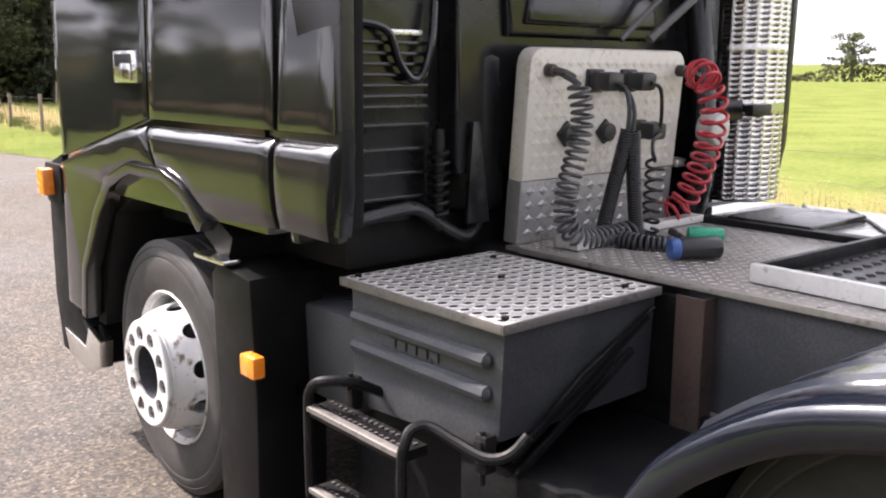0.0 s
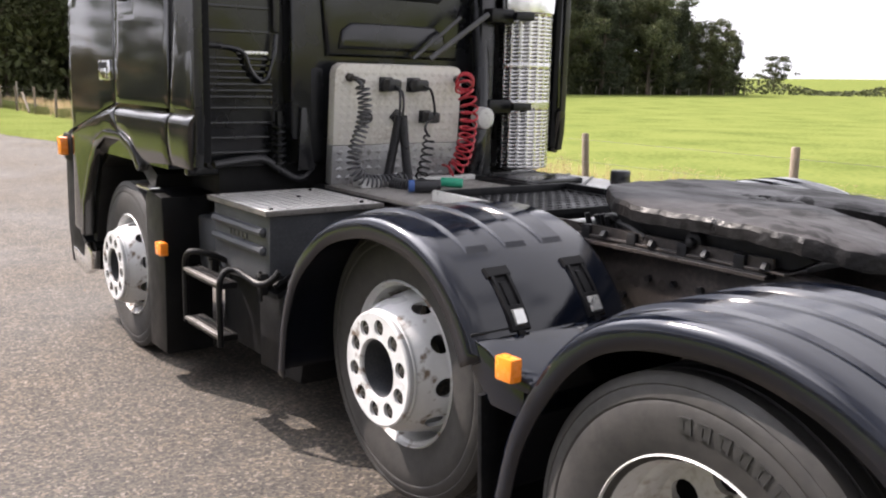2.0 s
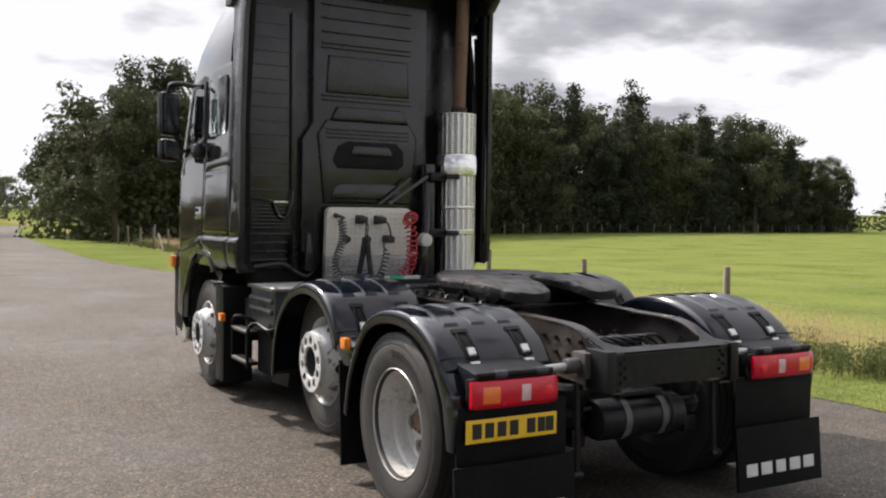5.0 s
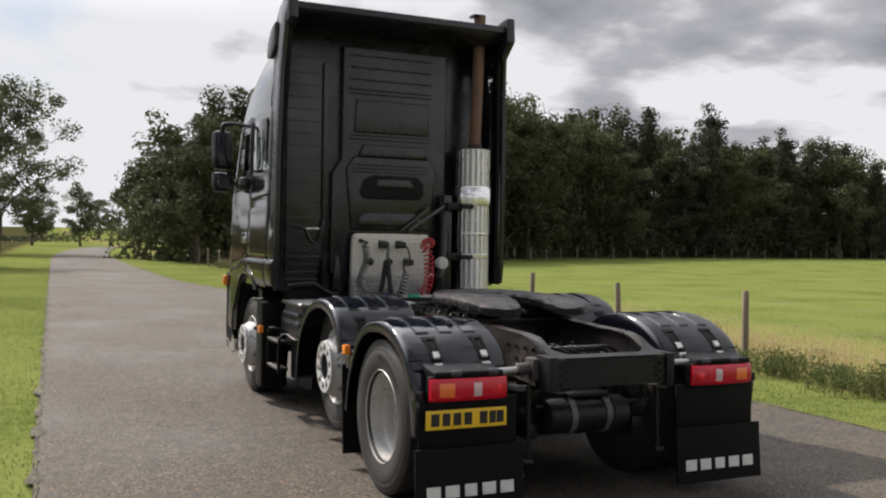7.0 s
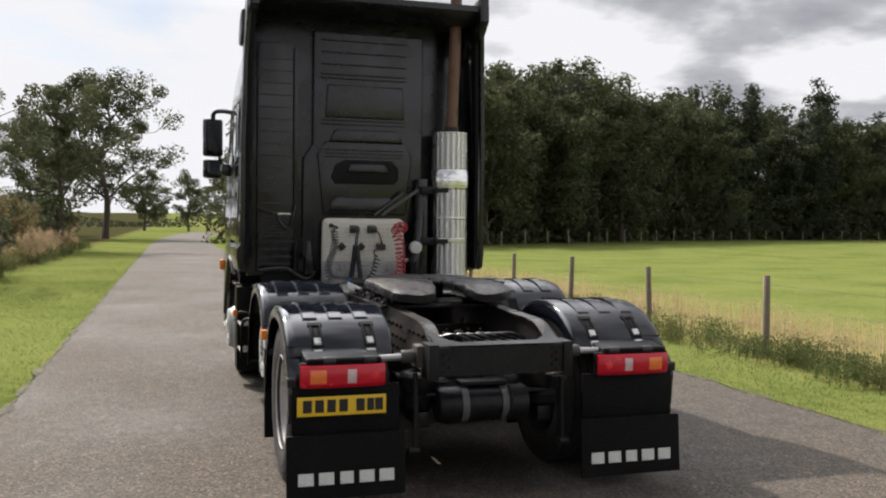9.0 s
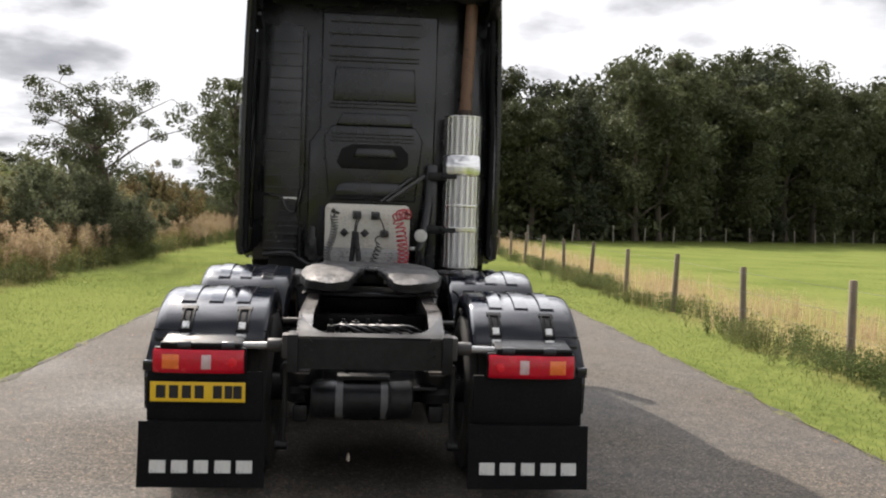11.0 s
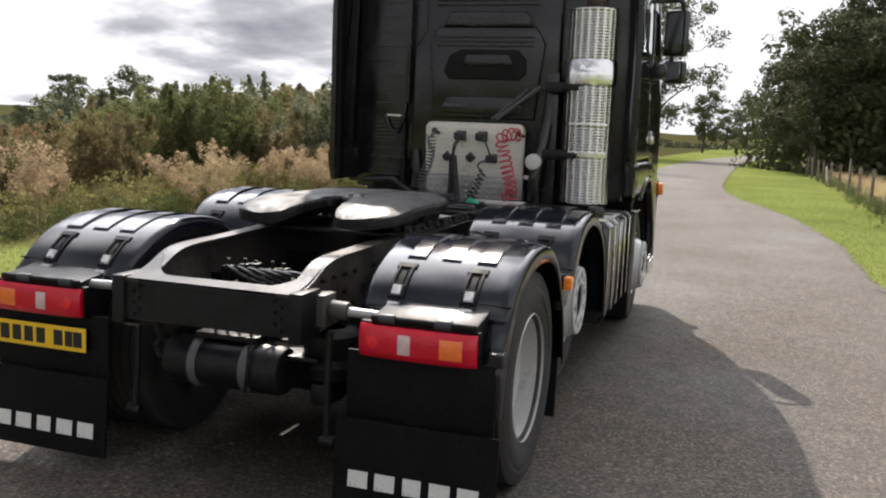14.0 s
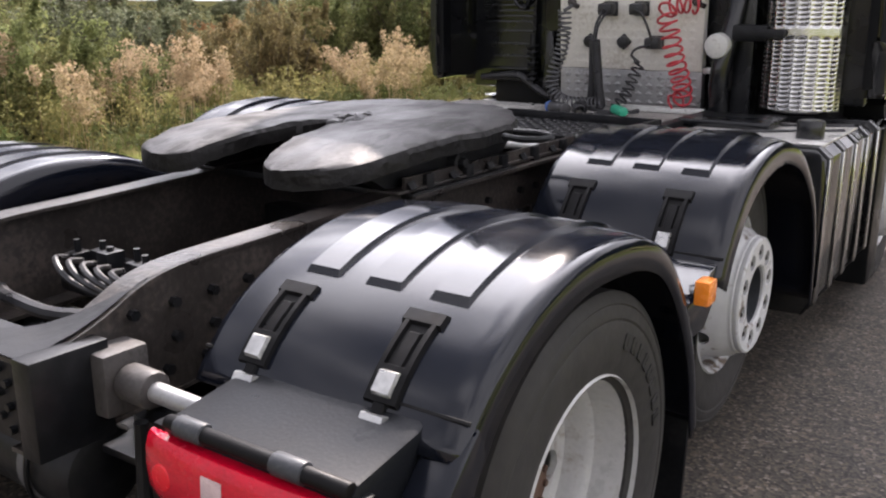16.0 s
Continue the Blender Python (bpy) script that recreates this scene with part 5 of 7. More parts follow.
    box(bm, *sorted((s * (1.30 - fold), s * (1.52 - fold))), 5.44, 5.54, 2.40, 2.83, 0.035, turned)
    part("door_mirror", bm, FAIRING, cab, "large black door mirror on an arm")
    bm = bmesh.new()
    box(bm, *sorted((s * (1.31 - fold), s * (1.52 - fold))), 5.45, 5.54, 2.15, 2.37, 0.04, turned)
    part("wide_mirror", bm, FAIRING, cab)
    for z0, z1 in ((2.43, 2.80), (2.175, 2.345)):
        bm = bmesh.new()
        box(bm, *sorted((s * (1.325 - fold), s * (1.495 - fold))), 5.434, 5.442, z0, z1, 0.003, turned)
        part("mirror_glass", bm, MIRROR, cab, m=None)
    bm = bmesh.new()
    tube(bm, smooth_line([(s * 1.18, 5.42, 2.90), (s * 1.30, 5.46, 2.92), (s * 1.40, 5.48, 2.90), (s * 1.41, 5.50, 2.80)], 5), 0.026, 10)
    part("mirror_arm", bm, FAIRING, cab)
    bm = bmesh.new()
    tube(bm, smooth_line([(s * 1.22, 5.55, 2.24), (s * 1.30, 5.52, 2.30), (s * 1.34, 5.50, 2.40)], 5), 0.020, 8)
    part("mirror_arm", bm, FAIRING, cab)
    # rounded dark lump on each side of the cab
    bm = bmesh.new()
    box(bm, *sorted((s * 1.25, s * 1.37)), 4.67, 4.79, 2.14, 2.28, 0.04)
    part("side_pod", bm, FAIRING, cab, "rounded black pod on the cab side")
    # tall side deflector behind the cab
    bm = bmesh.new()
    outline = [(3.62, 1.20), (3.60, 1.32), (3.585, 2.4), (3.56, 3.2), (3.50, 3.70), (3.46, 3.86), (3.78, 3.84), (3.93, 3.70), (3.95, 1.20)]
    def lean_edge(p):
        p.x -= math.copysign(max(0.0, p.z - 2.2) ** 2 * 0.022, p.x)
        return p
    # the off-side one is set farther forward
    ahead, out = (0.17, 0.02) if s > 0 else (0.0, 0.0)
    prism(bm, [(y + (ahead if y < 3.8 else 0.0), z) for y, z in outline], "x", s * 1.205 + out, s * 1.25 + out, 0.010, lean_edge)
    deflector = part("side_deflector", bm, FAIRING, truck, "black plastic air deflector along the cab's rear edge", angle=30)
    bm = bmesh.new()
    prism(bm, [(y + ahead, z) for y, z in ((3.62, 1.22), (3.60, 2.4), (3.52, 3.66), (3.64, 3.66), (3.70, 2.4), (3.70, 1.22))], "x", s * 1.165, s * 1.21, 0.01, lean_edge)
    part("inner_return", bm, RUBBER_FLAP, deflector)
    if s < 0:
        bm = bmesh.new()
        tube(bm, smooth_line([(-1.06, 3.92, 1.775), (-0.98, 3.90, 1.77), (-0.88, 3.89, 1.745), (-0.84, 3.89, 1.66), (-0.79, 3.89, 1.605), (-0.745, 3.89, 1.62), (-0.71, 3.89, 1.72), (-0.69, 3.90, 1.84)], 5), 0.013, 8)
        part("grab_tube", bm, FAIRING, deflector)
        bm = bmesh.new()
        box(bm, -0.90, -0.73, 3.905, 3.925, 1.735, 1.752, 0.004)
        part("bright_strip", bm, ZINC, deflector, "thin bright metal strip")

# roof spoiler across the top
bm = bmesh.new()
prism(bm, [(3.48, 3.86), (3.47, 3.80), (3.60, 3.70), (3.95, 3.66), (4.15, 3.66), (4.0, 3.78), (3.75, 3.87)], "x", -1.17, 1.17, 0.015)
part("roof_spoiler", bm, FAIRING, truck, "black roof spoiler", angle=30)
both_sides("spoiler_end", lambda bm, s: prism(bm, [(3.45, 3.94), (3.43, 3.70), (3.60, 3.55), (3.92, 3.52), (4.02, 3.70), (3.80, 3.86), (3.62, 3.93)], "x", s * 1.09, s * 1.19, 0.025), FAIRING, truck)
both_sides("roof_cap", lambda bm, s: prism(bm, [(3.95, 3.40), (4.12, 3.42), (4.10, 3.55), (3.98, 3.68), (3.80, 3.72), (3.80, 3.50)], "x", s * 1.10, s * 1.235, 0.03), FAIRING, truck)

# back wall of the cab, with its pressed panels and ribs
bm = bmesh.new()
box(bm, -1.16, 1.16, 3.965, 4.02, 1.12, 3.72, 0.02)
back = part("cab_back", bm, WALL, truck, "black ribbed back wall of the cab")


def pressed(outline, y, depth, mat=WALL, bevel=0.018, name="pressed_panel"):
    bm = bmesh.new()
    prism(bm, outline, "y", y - depth, y + 0.02, bevel)
    return part(name, bm, mat, back, angle=60)


pressed([(-0.62, 1.30), (-0.62, 2.30), (-0.52, 2.45), (-0.52, 3.58), (0.62, 3.58), (0.62, 1.30)], 3.95, 0.08)
pressed([(-0.42, 1.74), (-0.48, 2.35), (-0.40, 2.48), (0.42, 2.48), (0.50, 2.35), (0.44, 1.74)], 3.87, 0.03)
pressed([(-0.36, 2.48), (-0.30, 2.60), (0.34, 2.60), (0.40, 2.48)], 3.87, 0.045)
# slightly raised near-black panel: the recess here is shaded by colour
pressed([(-0.30, 2.05), (-0.35, 2.12), (-0.30, 2.25), (-0.20, 2.30), (0.28, 2.30), (0.36, 2.22), (0.36, 2.10), (0.30, 2.05)], 3.84, 0.006, DARK)
pressed([(-0.18, 2.17), (-0.15, 2.26), (0.20, 2.26), (0.26, 2.17)], 3.835, 0.02)
pressed([(-0.36, 1.78), (-0.34, 1.88), (-0.28, 1.92), (0.26, 1.92), (0.33, 1.88), (0.34, 1.78)], 3.84, 0.02)
pressed([(-0.40, 2.72), (-0.38, 3.05), (0.40, 3.05), (0.42, 2.72)], 3.87, 0.02)
for z in (2.40, 2.365, 2.33, 2.66, 2.70, 3.12, 3.16, 3.26, 3.38, 3.50):
    bm = bmesh.new()
    w = 0.44 if z > 2.6 else 0.41
    box(bm, -w, w, 3.828 if z < 2.6 else 3.852, 3.90, z - 0.009, z + 0.009, 0.004)
    part("rib", bm, WALL, back)
# ribbed duct beside the wall on the near side
bm = bmesh.new()
box(bm, -1.07, -0.70, 3.925, 3.985, 1.16, 3.45, 0.02)
duct = part("air_duct", bm, FAIRING, truck, "black corrugated air intake duct behind the cab")
for k in range(11):
    bm = bmesh.new()
    z = 1.24 + 0.075 * k if k < 4 else 1.52 + 0.032 * (k - 4)
    box(bm, -1.06, -0.71, 3.905, 3.94, z - 0.006, z + 0.006, 0.003)
    part("ridge", bm, FAIRING, duct)
for k in range(13):
    bm = bmesh.new()
    box(bm, -1.06, -0.71, 3.920, 3.94, 1.84 + 0.12 * k, 1.855 + 0.12 * k, 0.003)
    part("ridge", bm, FAIRING, duct)
bm = bmesh.new()
box(bm, -0.705, -0.665, 3.90, 3.98, 1.85, 3.4, 0.012)
part("duct_edge", bm, FAIRING, duct)
# cab lift and air-filter gear between wall and board
bm = bmesh.new()
cylinder(bm, (-0.47, 3.99, 1.17), (-0.47, 3.99, 1.70), 0.125, 24, 0.03)
part("air_filter", bm, CHASSIS, truck, "dark round air filter housing behind the cab")
bm = bmesh.new()
tube(bm, smooth_line([(-1.05, 3.88, 1.185), (-0.86, 3.88, 1.205), (-0.77, 3.88, 1.20), (-0.66, 3.88, 1.13), (-0.57, 3.88, 1.095), (-0.49, 3.90, 1.15), (-0.43, 3.93, 1.24)], 6), 0.021, 10)
part("coolant_pipe", bm, BLACK_HOSE, truck)
spring = []
for k in range(90):
    a = k * 0.52
    spring.append((-0.69 + 0.030 * math.cos(a), 3.88 + 0.030 * math.sin(a), 1.16 + 0.0026 * k))
bm = bmesh.new()
tube(bm, spring, 0.0085, 6)
part("cab_spring", bm, CHASSIS, truck, "coil spring of the cab suspension")
bm = bmesh.new()
cylinder(bm, (-0.69, 3.88, 1.13), (-0.69, 3.88, 1.45), 0.020, 12)
part("cab_damper", bm, CHASSIS, truck)
bm = bmesh.new()
prism(bm, [(-0.60, 1.14), (-0.575, 1.47), (-0.545, 1.47), (-0.50, 1.14)], "y", 3.84, 3.86, 0.004)
part("cab_mount", bm, FAIRING, truck)

# front corner skirt behind the front wheel
def corner_skirt(bm, s):
    prism(bm, [(4.12, 0.16), (4.10, 0.62), (4.12, 1.00), (4.33, 1.025), (4.375, 0.98), (4.365, 0.55), (4.37, 0.16)], "x", s * 0.98, s * 1.245, 0.016)


both_sides("corner_skirt", corner_skirt, SKIRT, truck, "black panel closing the space behind the front wheel")
both_sides("skirt_cap", lambda bm, s: box(bm, *sorted((s * 1.20, s * 1.262)), 4.25, 4.46, 1.024, 1.040, 0.005), CHROME, truck, "worn bright cap on the skirt")
# arch lining in the near-black used for recesses
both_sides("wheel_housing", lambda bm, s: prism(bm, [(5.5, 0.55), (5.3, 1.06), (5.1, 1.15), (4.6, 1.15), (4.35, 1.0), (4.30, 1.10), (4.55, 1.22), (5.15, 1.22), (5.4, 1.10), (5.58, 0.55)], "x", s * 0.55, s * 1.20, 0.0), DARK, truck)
bm = bmesh.new()
box(bm, -1.0, 1.0, 3.95, 5.80, 1.02, 1.17, 0.03)
box(bm, -0.5, 0.5, 3.7, 5.6, 0.45, 1.05, 0.05)
part("engine_bay", bm, DARK, truck)
bm = bmesh.new()
box(bm, -1.16, 1.16, 5.60, 6.02, 0.36, 1.20, 0.06)
part("front_bumper", bm, FAIRING, truck)
bm = bmesh.new()
prism(bm, [(5.935, 2.10), (5.615, 2.78), (5.60, 2.78), (5.92, 2.10)], "x", -1.0, 1.0, 0.0)
part("windscreen", bm, GLASS, truck, "tinted windscreen")

# -- battery box and steps on the near side --
bm = bmesh.new()
prism(bm, [(3.165, 1.022), (3.80, 1.022), (3.80, 0.70), (3.72, 0.665), (3.24, 0.70), (3.18, 0.74)], "x", -1.115, -0.52, 0.018)
battery = part("battery_box", bm, BOX_GREY, truck, "dark grey ribbed battery box with a tread-plate lid", angle=30)
for z in (0.94, 0.855):
    bm = bmesh.new()
    m = Matrix.Translation((-1.118, 3.49, z))
    tube(bm, [(0, -0.285, 0), (-0.004, -0.275, 0), (-0.004, 0.275, 0), (0, 0.285, 0)], [0.008, 0.022, 0.022, 0.008] if z > 0.8 else [0.004, 0.010, 0.010, 0.004], 8)
    part("ridge", bm, BOX_GREY, battery, m=m)
for k in range(5):
    bm = bmesh.new()
    y = 3.60 - 0.045 * k
    box(bm, -1.1205, -1.112, y - 0.016, y + 0.016, 0.884, 0.910, 0.002)
    part("moulded_mark", bm, BOX_GREY, battery, smooth=False)
bm = bmesh.new()
box(bm, -1.14, -0.53, 3.145, 3.815, 1.024, 1.046, 0.006)
part("lid", bm, LID_ALLOY, battery, "bright worn lid with rows of oval grip holes")
# lid edge in a darker alloy than its top
bm = bmesh.new()
for args in ((-1.1425, -0.5285, 3.1425, 3.1495, 1.022, 1.0475), (-1.1425, -1.1345, 3.150, 3.8165, 1.022, 1.0475)):
    box(bm, *args, 0.004)
part("lid_edge", bm, DARK_ALLOY, battery, "dull rolled edge of the lid")
# flat near-black ovals put the holes' shade into colour; the rims are raised
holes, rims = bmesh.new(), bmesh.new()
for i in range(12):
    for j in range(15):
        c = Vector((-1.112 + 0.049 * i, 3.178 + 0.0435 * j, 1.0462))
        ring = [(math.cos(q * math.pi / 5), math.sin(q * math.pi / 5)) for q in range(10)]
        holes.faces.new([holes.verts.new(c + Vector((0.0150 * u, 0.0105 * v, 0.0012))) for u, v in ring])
        low, top, inner = ([rims.verts.new(c + Vector((0.022 * k * u, 0.017 * k * v, h))) for u, v in ring] for k, h in ((1.0, 0.0), (0.86, 0.0024), (0.66, 0.0010)))
        for q in range(10):
            n = (q + 1) % 10
            rims.faces.new((low[q], low[n], top[n], top[q]))
            rims.faces.new((top[q], top[n], inner[n], inner[q]))
tagged(part("hole_shade", holes, DARK, battery, "rows of flat dark ovals for the shade in the holes", smooth=False), kind="stuff")
tagged(part("lid_tread", rims, ALLOY, battery), kind="stuff")
bm = bmesh.new()
for x, y in ((-1.10, 3.78), (-1.10, 3.18), (-0.62, 3.72), (-0.62, 3.20), (-0.80, 3.50)):
    tube(bm, [(x, y, 1.045), (x, y, 1.056)], 0.010, 8)
tagged(part("lid_bolts", bm, DARK, battery), kind="stuff")
for y in (3.765, 3.205):
    bm = bmesh.new()
    box(bm, -1.155, -1.115, y - 0.02, y + 0.02, 0.66, 0.76, 0.008)
    tube(bm, [(-1.145, y, 0.77), (-1.145, y, 0.63)], 0.008, 8)
    cylinder(bm, (-1.165, y, 0.735), (-1.105, y, 0.735), 0.014, 8)
    part("lid_catch", bm, DARK, battery, "black toggle catch")
bm = bmesh.new()
tube(bm, [(-0.55, 3.152, 0.99), (-0.85, 3.15, 0.86), (-1.10, 3.15, 0.70)], 0.006, 6)
part("lid_cable", bm, STEP_BLACK, battery)
bm = bmesh.new()
for a, b in (((-0.60, 0.985), (-1.115, 0.715)), ((-0.66, 0.90), (-1.10, 0.665))):
    prism(bm, [(a[0], a[1]), (b[0], b[1]), (b[0] + 0.012, b[1] - 0.018), (a[0] + 0.012, a[1] - 0.018)], "y", 3.135, 3.147, 0.002)
part("strap", bm, STEP_BLACK, battery, "flat black retaining strap")
# step ladder below
bm = bmesh.new()
loop = smooth_line([(-1.25, 3.79, 0.42), (-1.25, 3.79, 0.69), (-1.25, 3.77, 0.755), (-1.24, 3.72, 0.785), (-1.17, 3.68, 0.775), (-1.08, 3.66, 0.73)], 5)
tube(bm, loop, 0.015, 10)
steps = part("step_frame", bm, STEP_BLACK, truck, "black tubular step frame")
bm = bmesh.new()
loop = smooth_line([(-1.255, 3.355, 0.40), (-1.255, 3.355, 0.66), (-1.247, 3.352, 0.72), (-1.222, 3.355, 0.752), (-1.185, 3.33, 0.758), (-1.165, 3.25, 0.737), (-1.15, 3.16, 0.722), (-1.12, 3.11, 0.74), (-1.085, 3.085, 0.785)], 6)
tube(bm, loop, 0.0145, 10)
part("grab_rail", bm, STEP_BLACK, steps)
for z in (0.697, 0.450):
    bm = bmesh.new()
    box(bm, -1.255, -1.165, 3.36, 3.785, z - 0.030, z, 0.005)
    rung = part("step", bm, STEP_BLACK, steps, "black step with raised studs")
    bm = bmesh.new()
    prism(bm, [(-1.262, z - 0.012), (-1.262, z + 0.002), (-1.258, z + 0.004), (-1.238, z + 0.004), (-1.238, z), (-1.256, z - 0.002), (-1.256, z - 0.012)], "y", 3.358, 3.787, 0.0)
    part("nosing", bm, DARK_ALLOY, rung, "worn bright metal nosing")
    bm = bmesh.new()
    for k in range(17):
        for x in (-1.226, -1.190):
            tube(bm, [(x, 3.382 + 0.0238 * k, z - 0.002), (x, 3.382 + 0.0238 * k, z + 0.004)], 0.0065, 8)
    tagged(part("step_studs", bm, DUSTY, steps), kind="stuff")
bm = bmesh.new()
box(bm, -1.00, -0.45, 3.36, 3.92, 0.28, 0.66, 0.02)
prism(bm, [(2.86, 0.66), (3.36, 0.66), (3.36, 0.28), (2.95, 0.30)], "x", -1.06, -0.50, 0.02)
part("side_tank", bm, RUBBER_FLAP, truck, "black tank behind the steps")
# added dark plates hide the bright road seen through this gap
bm = bmesh.new()
box(bm, -0.49, -0.455, 2.42, 3.92, 0.34, 0.70, 0.006)
box(bm, -0.488, -0.457, 3.03, 3.92, 0.70, 1.02, 0.006)
part("gap_blocker", bm, RUBBER_FLAP, truck)
bm = bmesh.new()
box(bm, -1.05, -0.45, 3.83, 4.20, 0.60, 0.90, 0.02)
part("air_drier_box", bm, BOX_GREY, truck)

# -- deck behind the cab --
bm = bmesh.new()
prism(bm, [(-0.46, 3.80), (0.46, 3.80), (0.46, 2.50), (-0.42, 2.50), (-0.46, 2.62)], "z", 1.050, 1.060, 0.002)
box(bm, -0.463, -0.455, 2.52, 3.80, 1.042, 1.0605, 0.001)
deck = part("catwalk", bm, DECK_ALLOY, truck, "worn dusty tread-plate catwalk")
bm = bmesh.new()
studs(bm, (-0.44, 2.52, 1.060), (0.88, 0, 0), (0, 1.26, 0), (0, 0, 1), 26, 38, 0.026, 0.008, 0.002)
tagged(part("catwalk_tread", bm, LID_ALLOY, deck, smooth=False), kind="stuff")
bm = bmesh.new()
prism(bm, [(2.45, 1.045), (3.10, 1.045), (3.10, 0.70), (2.45, 0.72)], "x", -0.440, -0.425, 0.004)
part("rail_cover", bm, BOX_GREY, deck, "scratched dark grey side plate")
bm = bmesh.new()
prism(bm, [(-0.50, 1.03), (-0.44, 1.03), (-0.44, 0.60), (-0.50, 0.60)], "y", 3.01, 3.02, 0.0)
prism(bm, [(-0.50, 1.03), (-0.49, 1.03), (-0.49, 0.60), (-0.50, 0.60)], "y", 3.02, 3.10, 0.0)
part("rusty_bracket", bm, RUST, deck, "rusted upright bracket with bolt holes", smooth=False)
# shallow rubber tray lying across the catwalk
bm = bmesh.new()
m = Matrix.Translation((0.045, 2.60, 1.065)) @ Matrix.Rotation(radians(-2), 4, "Z")
box(bm, -0.42, 0.42, -0.36, 0.36, 0.0, 0.012, 0.004, m)
tray = tagged(part("catch_tray", bm, CHASSIS), "grimy shallow black tray lying on the catwalk", "tray")
for args in ((-0.42, 0.42, -0.36, -0.34, 0.0, 0.045), (-0.42, 0.42, 0.34, 0.36, 0.0, 0.05), (0.40, 0.42, -0.34, 0.34, 0.0, 0.05)):
    bm = bmesh.new()
    box(bm, *args, 0.004, m)
    part("tray_rim", bm, CHASSIS, tray)
bm = bmesh.new()
studs(bm, m @ Vector((-0.39, -0.33, 0.012)), m.to_3x3() @ Vector((0.78, 0, 0)), m.to_3x3() @ Vector((0, 0.66, 0)), (0, 0, 1), 14, 10, 0.045, 0.035, 0.006, skew=False)
tagged(part("tray_grip", bm, CHASSIS, tray, smooth=False), kind="stuff")
bm = bmesh.new()
box(bm, -0.424, -0.398, -0.34, 0.36, 0.0, 0.052, 0.005, m)
part("tray_lip", bm, PALE, tray, "dusty pale lip")
bm = bmesh.new()
tube(bm, [(-0.36, 2.07, 1.085), (0.36, 2.05, 1.085)], 0.016, 10)
part("cross_tube", bm, PALE, deck, "pale dusty cross tube")

# -- fuel tank side on the off side --
bm = bmesh.new()
prism(bm, [(0.52, 0.36), (0.52, 1.02), (0.56, 1.05), (1.19, 1.05), (1.235, 1.01), (1.235, 0.42), (1.19, 0.34), (0.58, 0.32)], "y", 2.86, 4.20, 0.02)
tank = part("fuel_tank", bm, PAINT, truck, "black fuel tank with bright straps", angle=30)
for y in (2.90, 3.17, 3.44, 3.71, 3.98):
    bm = bmesh.new()
    prism(bm, [(0.53, 1.056), (1.195, 1.056), (1.242, 1.015), (1.242, 0.40), (1.19, 0.335), (1.19, 0.36), (1.225, 0.42), (1.225, 1.0), (1.185, 1.035), (0.53, 1.035)], "y", y - 0.035, y + 0.035, 0.004)
    part("tank_strap", bm, FAIRING, tank)
    bm = bmesh.new()
    box(bm, 1.236, 1.247, y - 0.042, y - 0.034, 0.40, 1.01, 0.002)
    part("strap_edge", bm, CHROME, tank)
bm = bmesh.new()
cylinder(bm, (1.10, 3.12, 1.05), (1.10, 3.12, 1.135), 0.058, 18, 0.008)
part("filler_cap", bm, FAIRING, tank, "black filler cap")
bm = bmesh.new()
box(bm, 0.56, 1.20, 2.92, 3.62, 1.050, 1.058, 0.002)
part("tank_top", bm, ALLOY, tank, "bright metal tank top")
bm = bmesh.new()
tube(bm, [(0.60, 2.98, 1.063), (0.9, 3.2, 1.063), (1.18, 3.42, 1.063)], 0.008, 6)
tube(bm, [(0.62, 3.30, 1.063), (1.18, 3.62, 1.063)], 0.008, 6)
part("tank_pipe", bm, BLACK_HOSE, tank)
bm = bmesh.new()
box(bm, 0.47, 0.90, 3.22, 3.56, 1.058, 1.095, 0.012)
part("fuse_box", bm, FAIRING, truck, "flat black box on the deck")
bm = bmesh.new()
box(bm, 0.44, 0.50, 2.55, 3.70, 1.05, 1.085, 0.006)
part("deck_edge", bm, CHASSIS, truck)

# -- exhaust stack --
EX, EY = 0.888, 3.77
bm = bmesh.new()
SEG, ROWS_UP = 100, 136
heights = [1.11 + 1.49 * (k // 2 + (0.70 if k % 2 else 0)) / 68 for k in range(ROWS_UP)] + [2.60]
rings = [[bm.verts.new((EX + 0.188 * math.cos(2 * math.pi * k / SEG), EY + 0.15 * math.sin(2 * math.pi * k / SEG), z)) for k in range(SEG)] for z in heights]
for j in range(ROWS_UP):
    z = heights[j]
    plain = 2.02 < z < 2.22 or z < 1.125 or z > 2.585 or 1.46 < z < 1.50 or 1.70 < z < 1.72
    for k in range(SEG):
        slotted = j % 2 and (k % 5) < 3 and not plain
        if not slotted:
            bm.faces.new((rings[j][k], rings[j][(k + 1) % SEG], rings[j + 1][(k + 1) % SEG], rings[j + 1][k]))
shield = part("heat_shield", bm, STEEL, truck, "tall slotted stainless steel exhaust heat shield", angle=60)
thick = shield.modifiers.new("thickness", "SOLIDIFY")
thick.thickness = 0.002
bm = bmesh.new()
cylinder(bm, (EX, EY, 1.10), (EX, EY, 2.58), 0.140, 28, 0.02)
part("silencer", bm, SILENCER, shield, "dull grey silencer inside the shield")
bm = bmesh.new()
rings = [[bm.verts.new((EX + (0.188 + b) * math.cos(2 * math.pi * k / 40), EY + (0.150 + b) * math.sin(2 * math.pi * k / 40), z)) for k in range(40)] for z, b in ((2.02, 0.002), (2.03, 0.010), (2.10, 0.014), (2.20, 0.012), (2.215, 0.002))]
for a, b in zip(rings, rings[1:]):
    for k in range(40):
        bm.faces.new((a[k], a[(k + 1) % 40], b[(k + 1) % 40], b[k]))
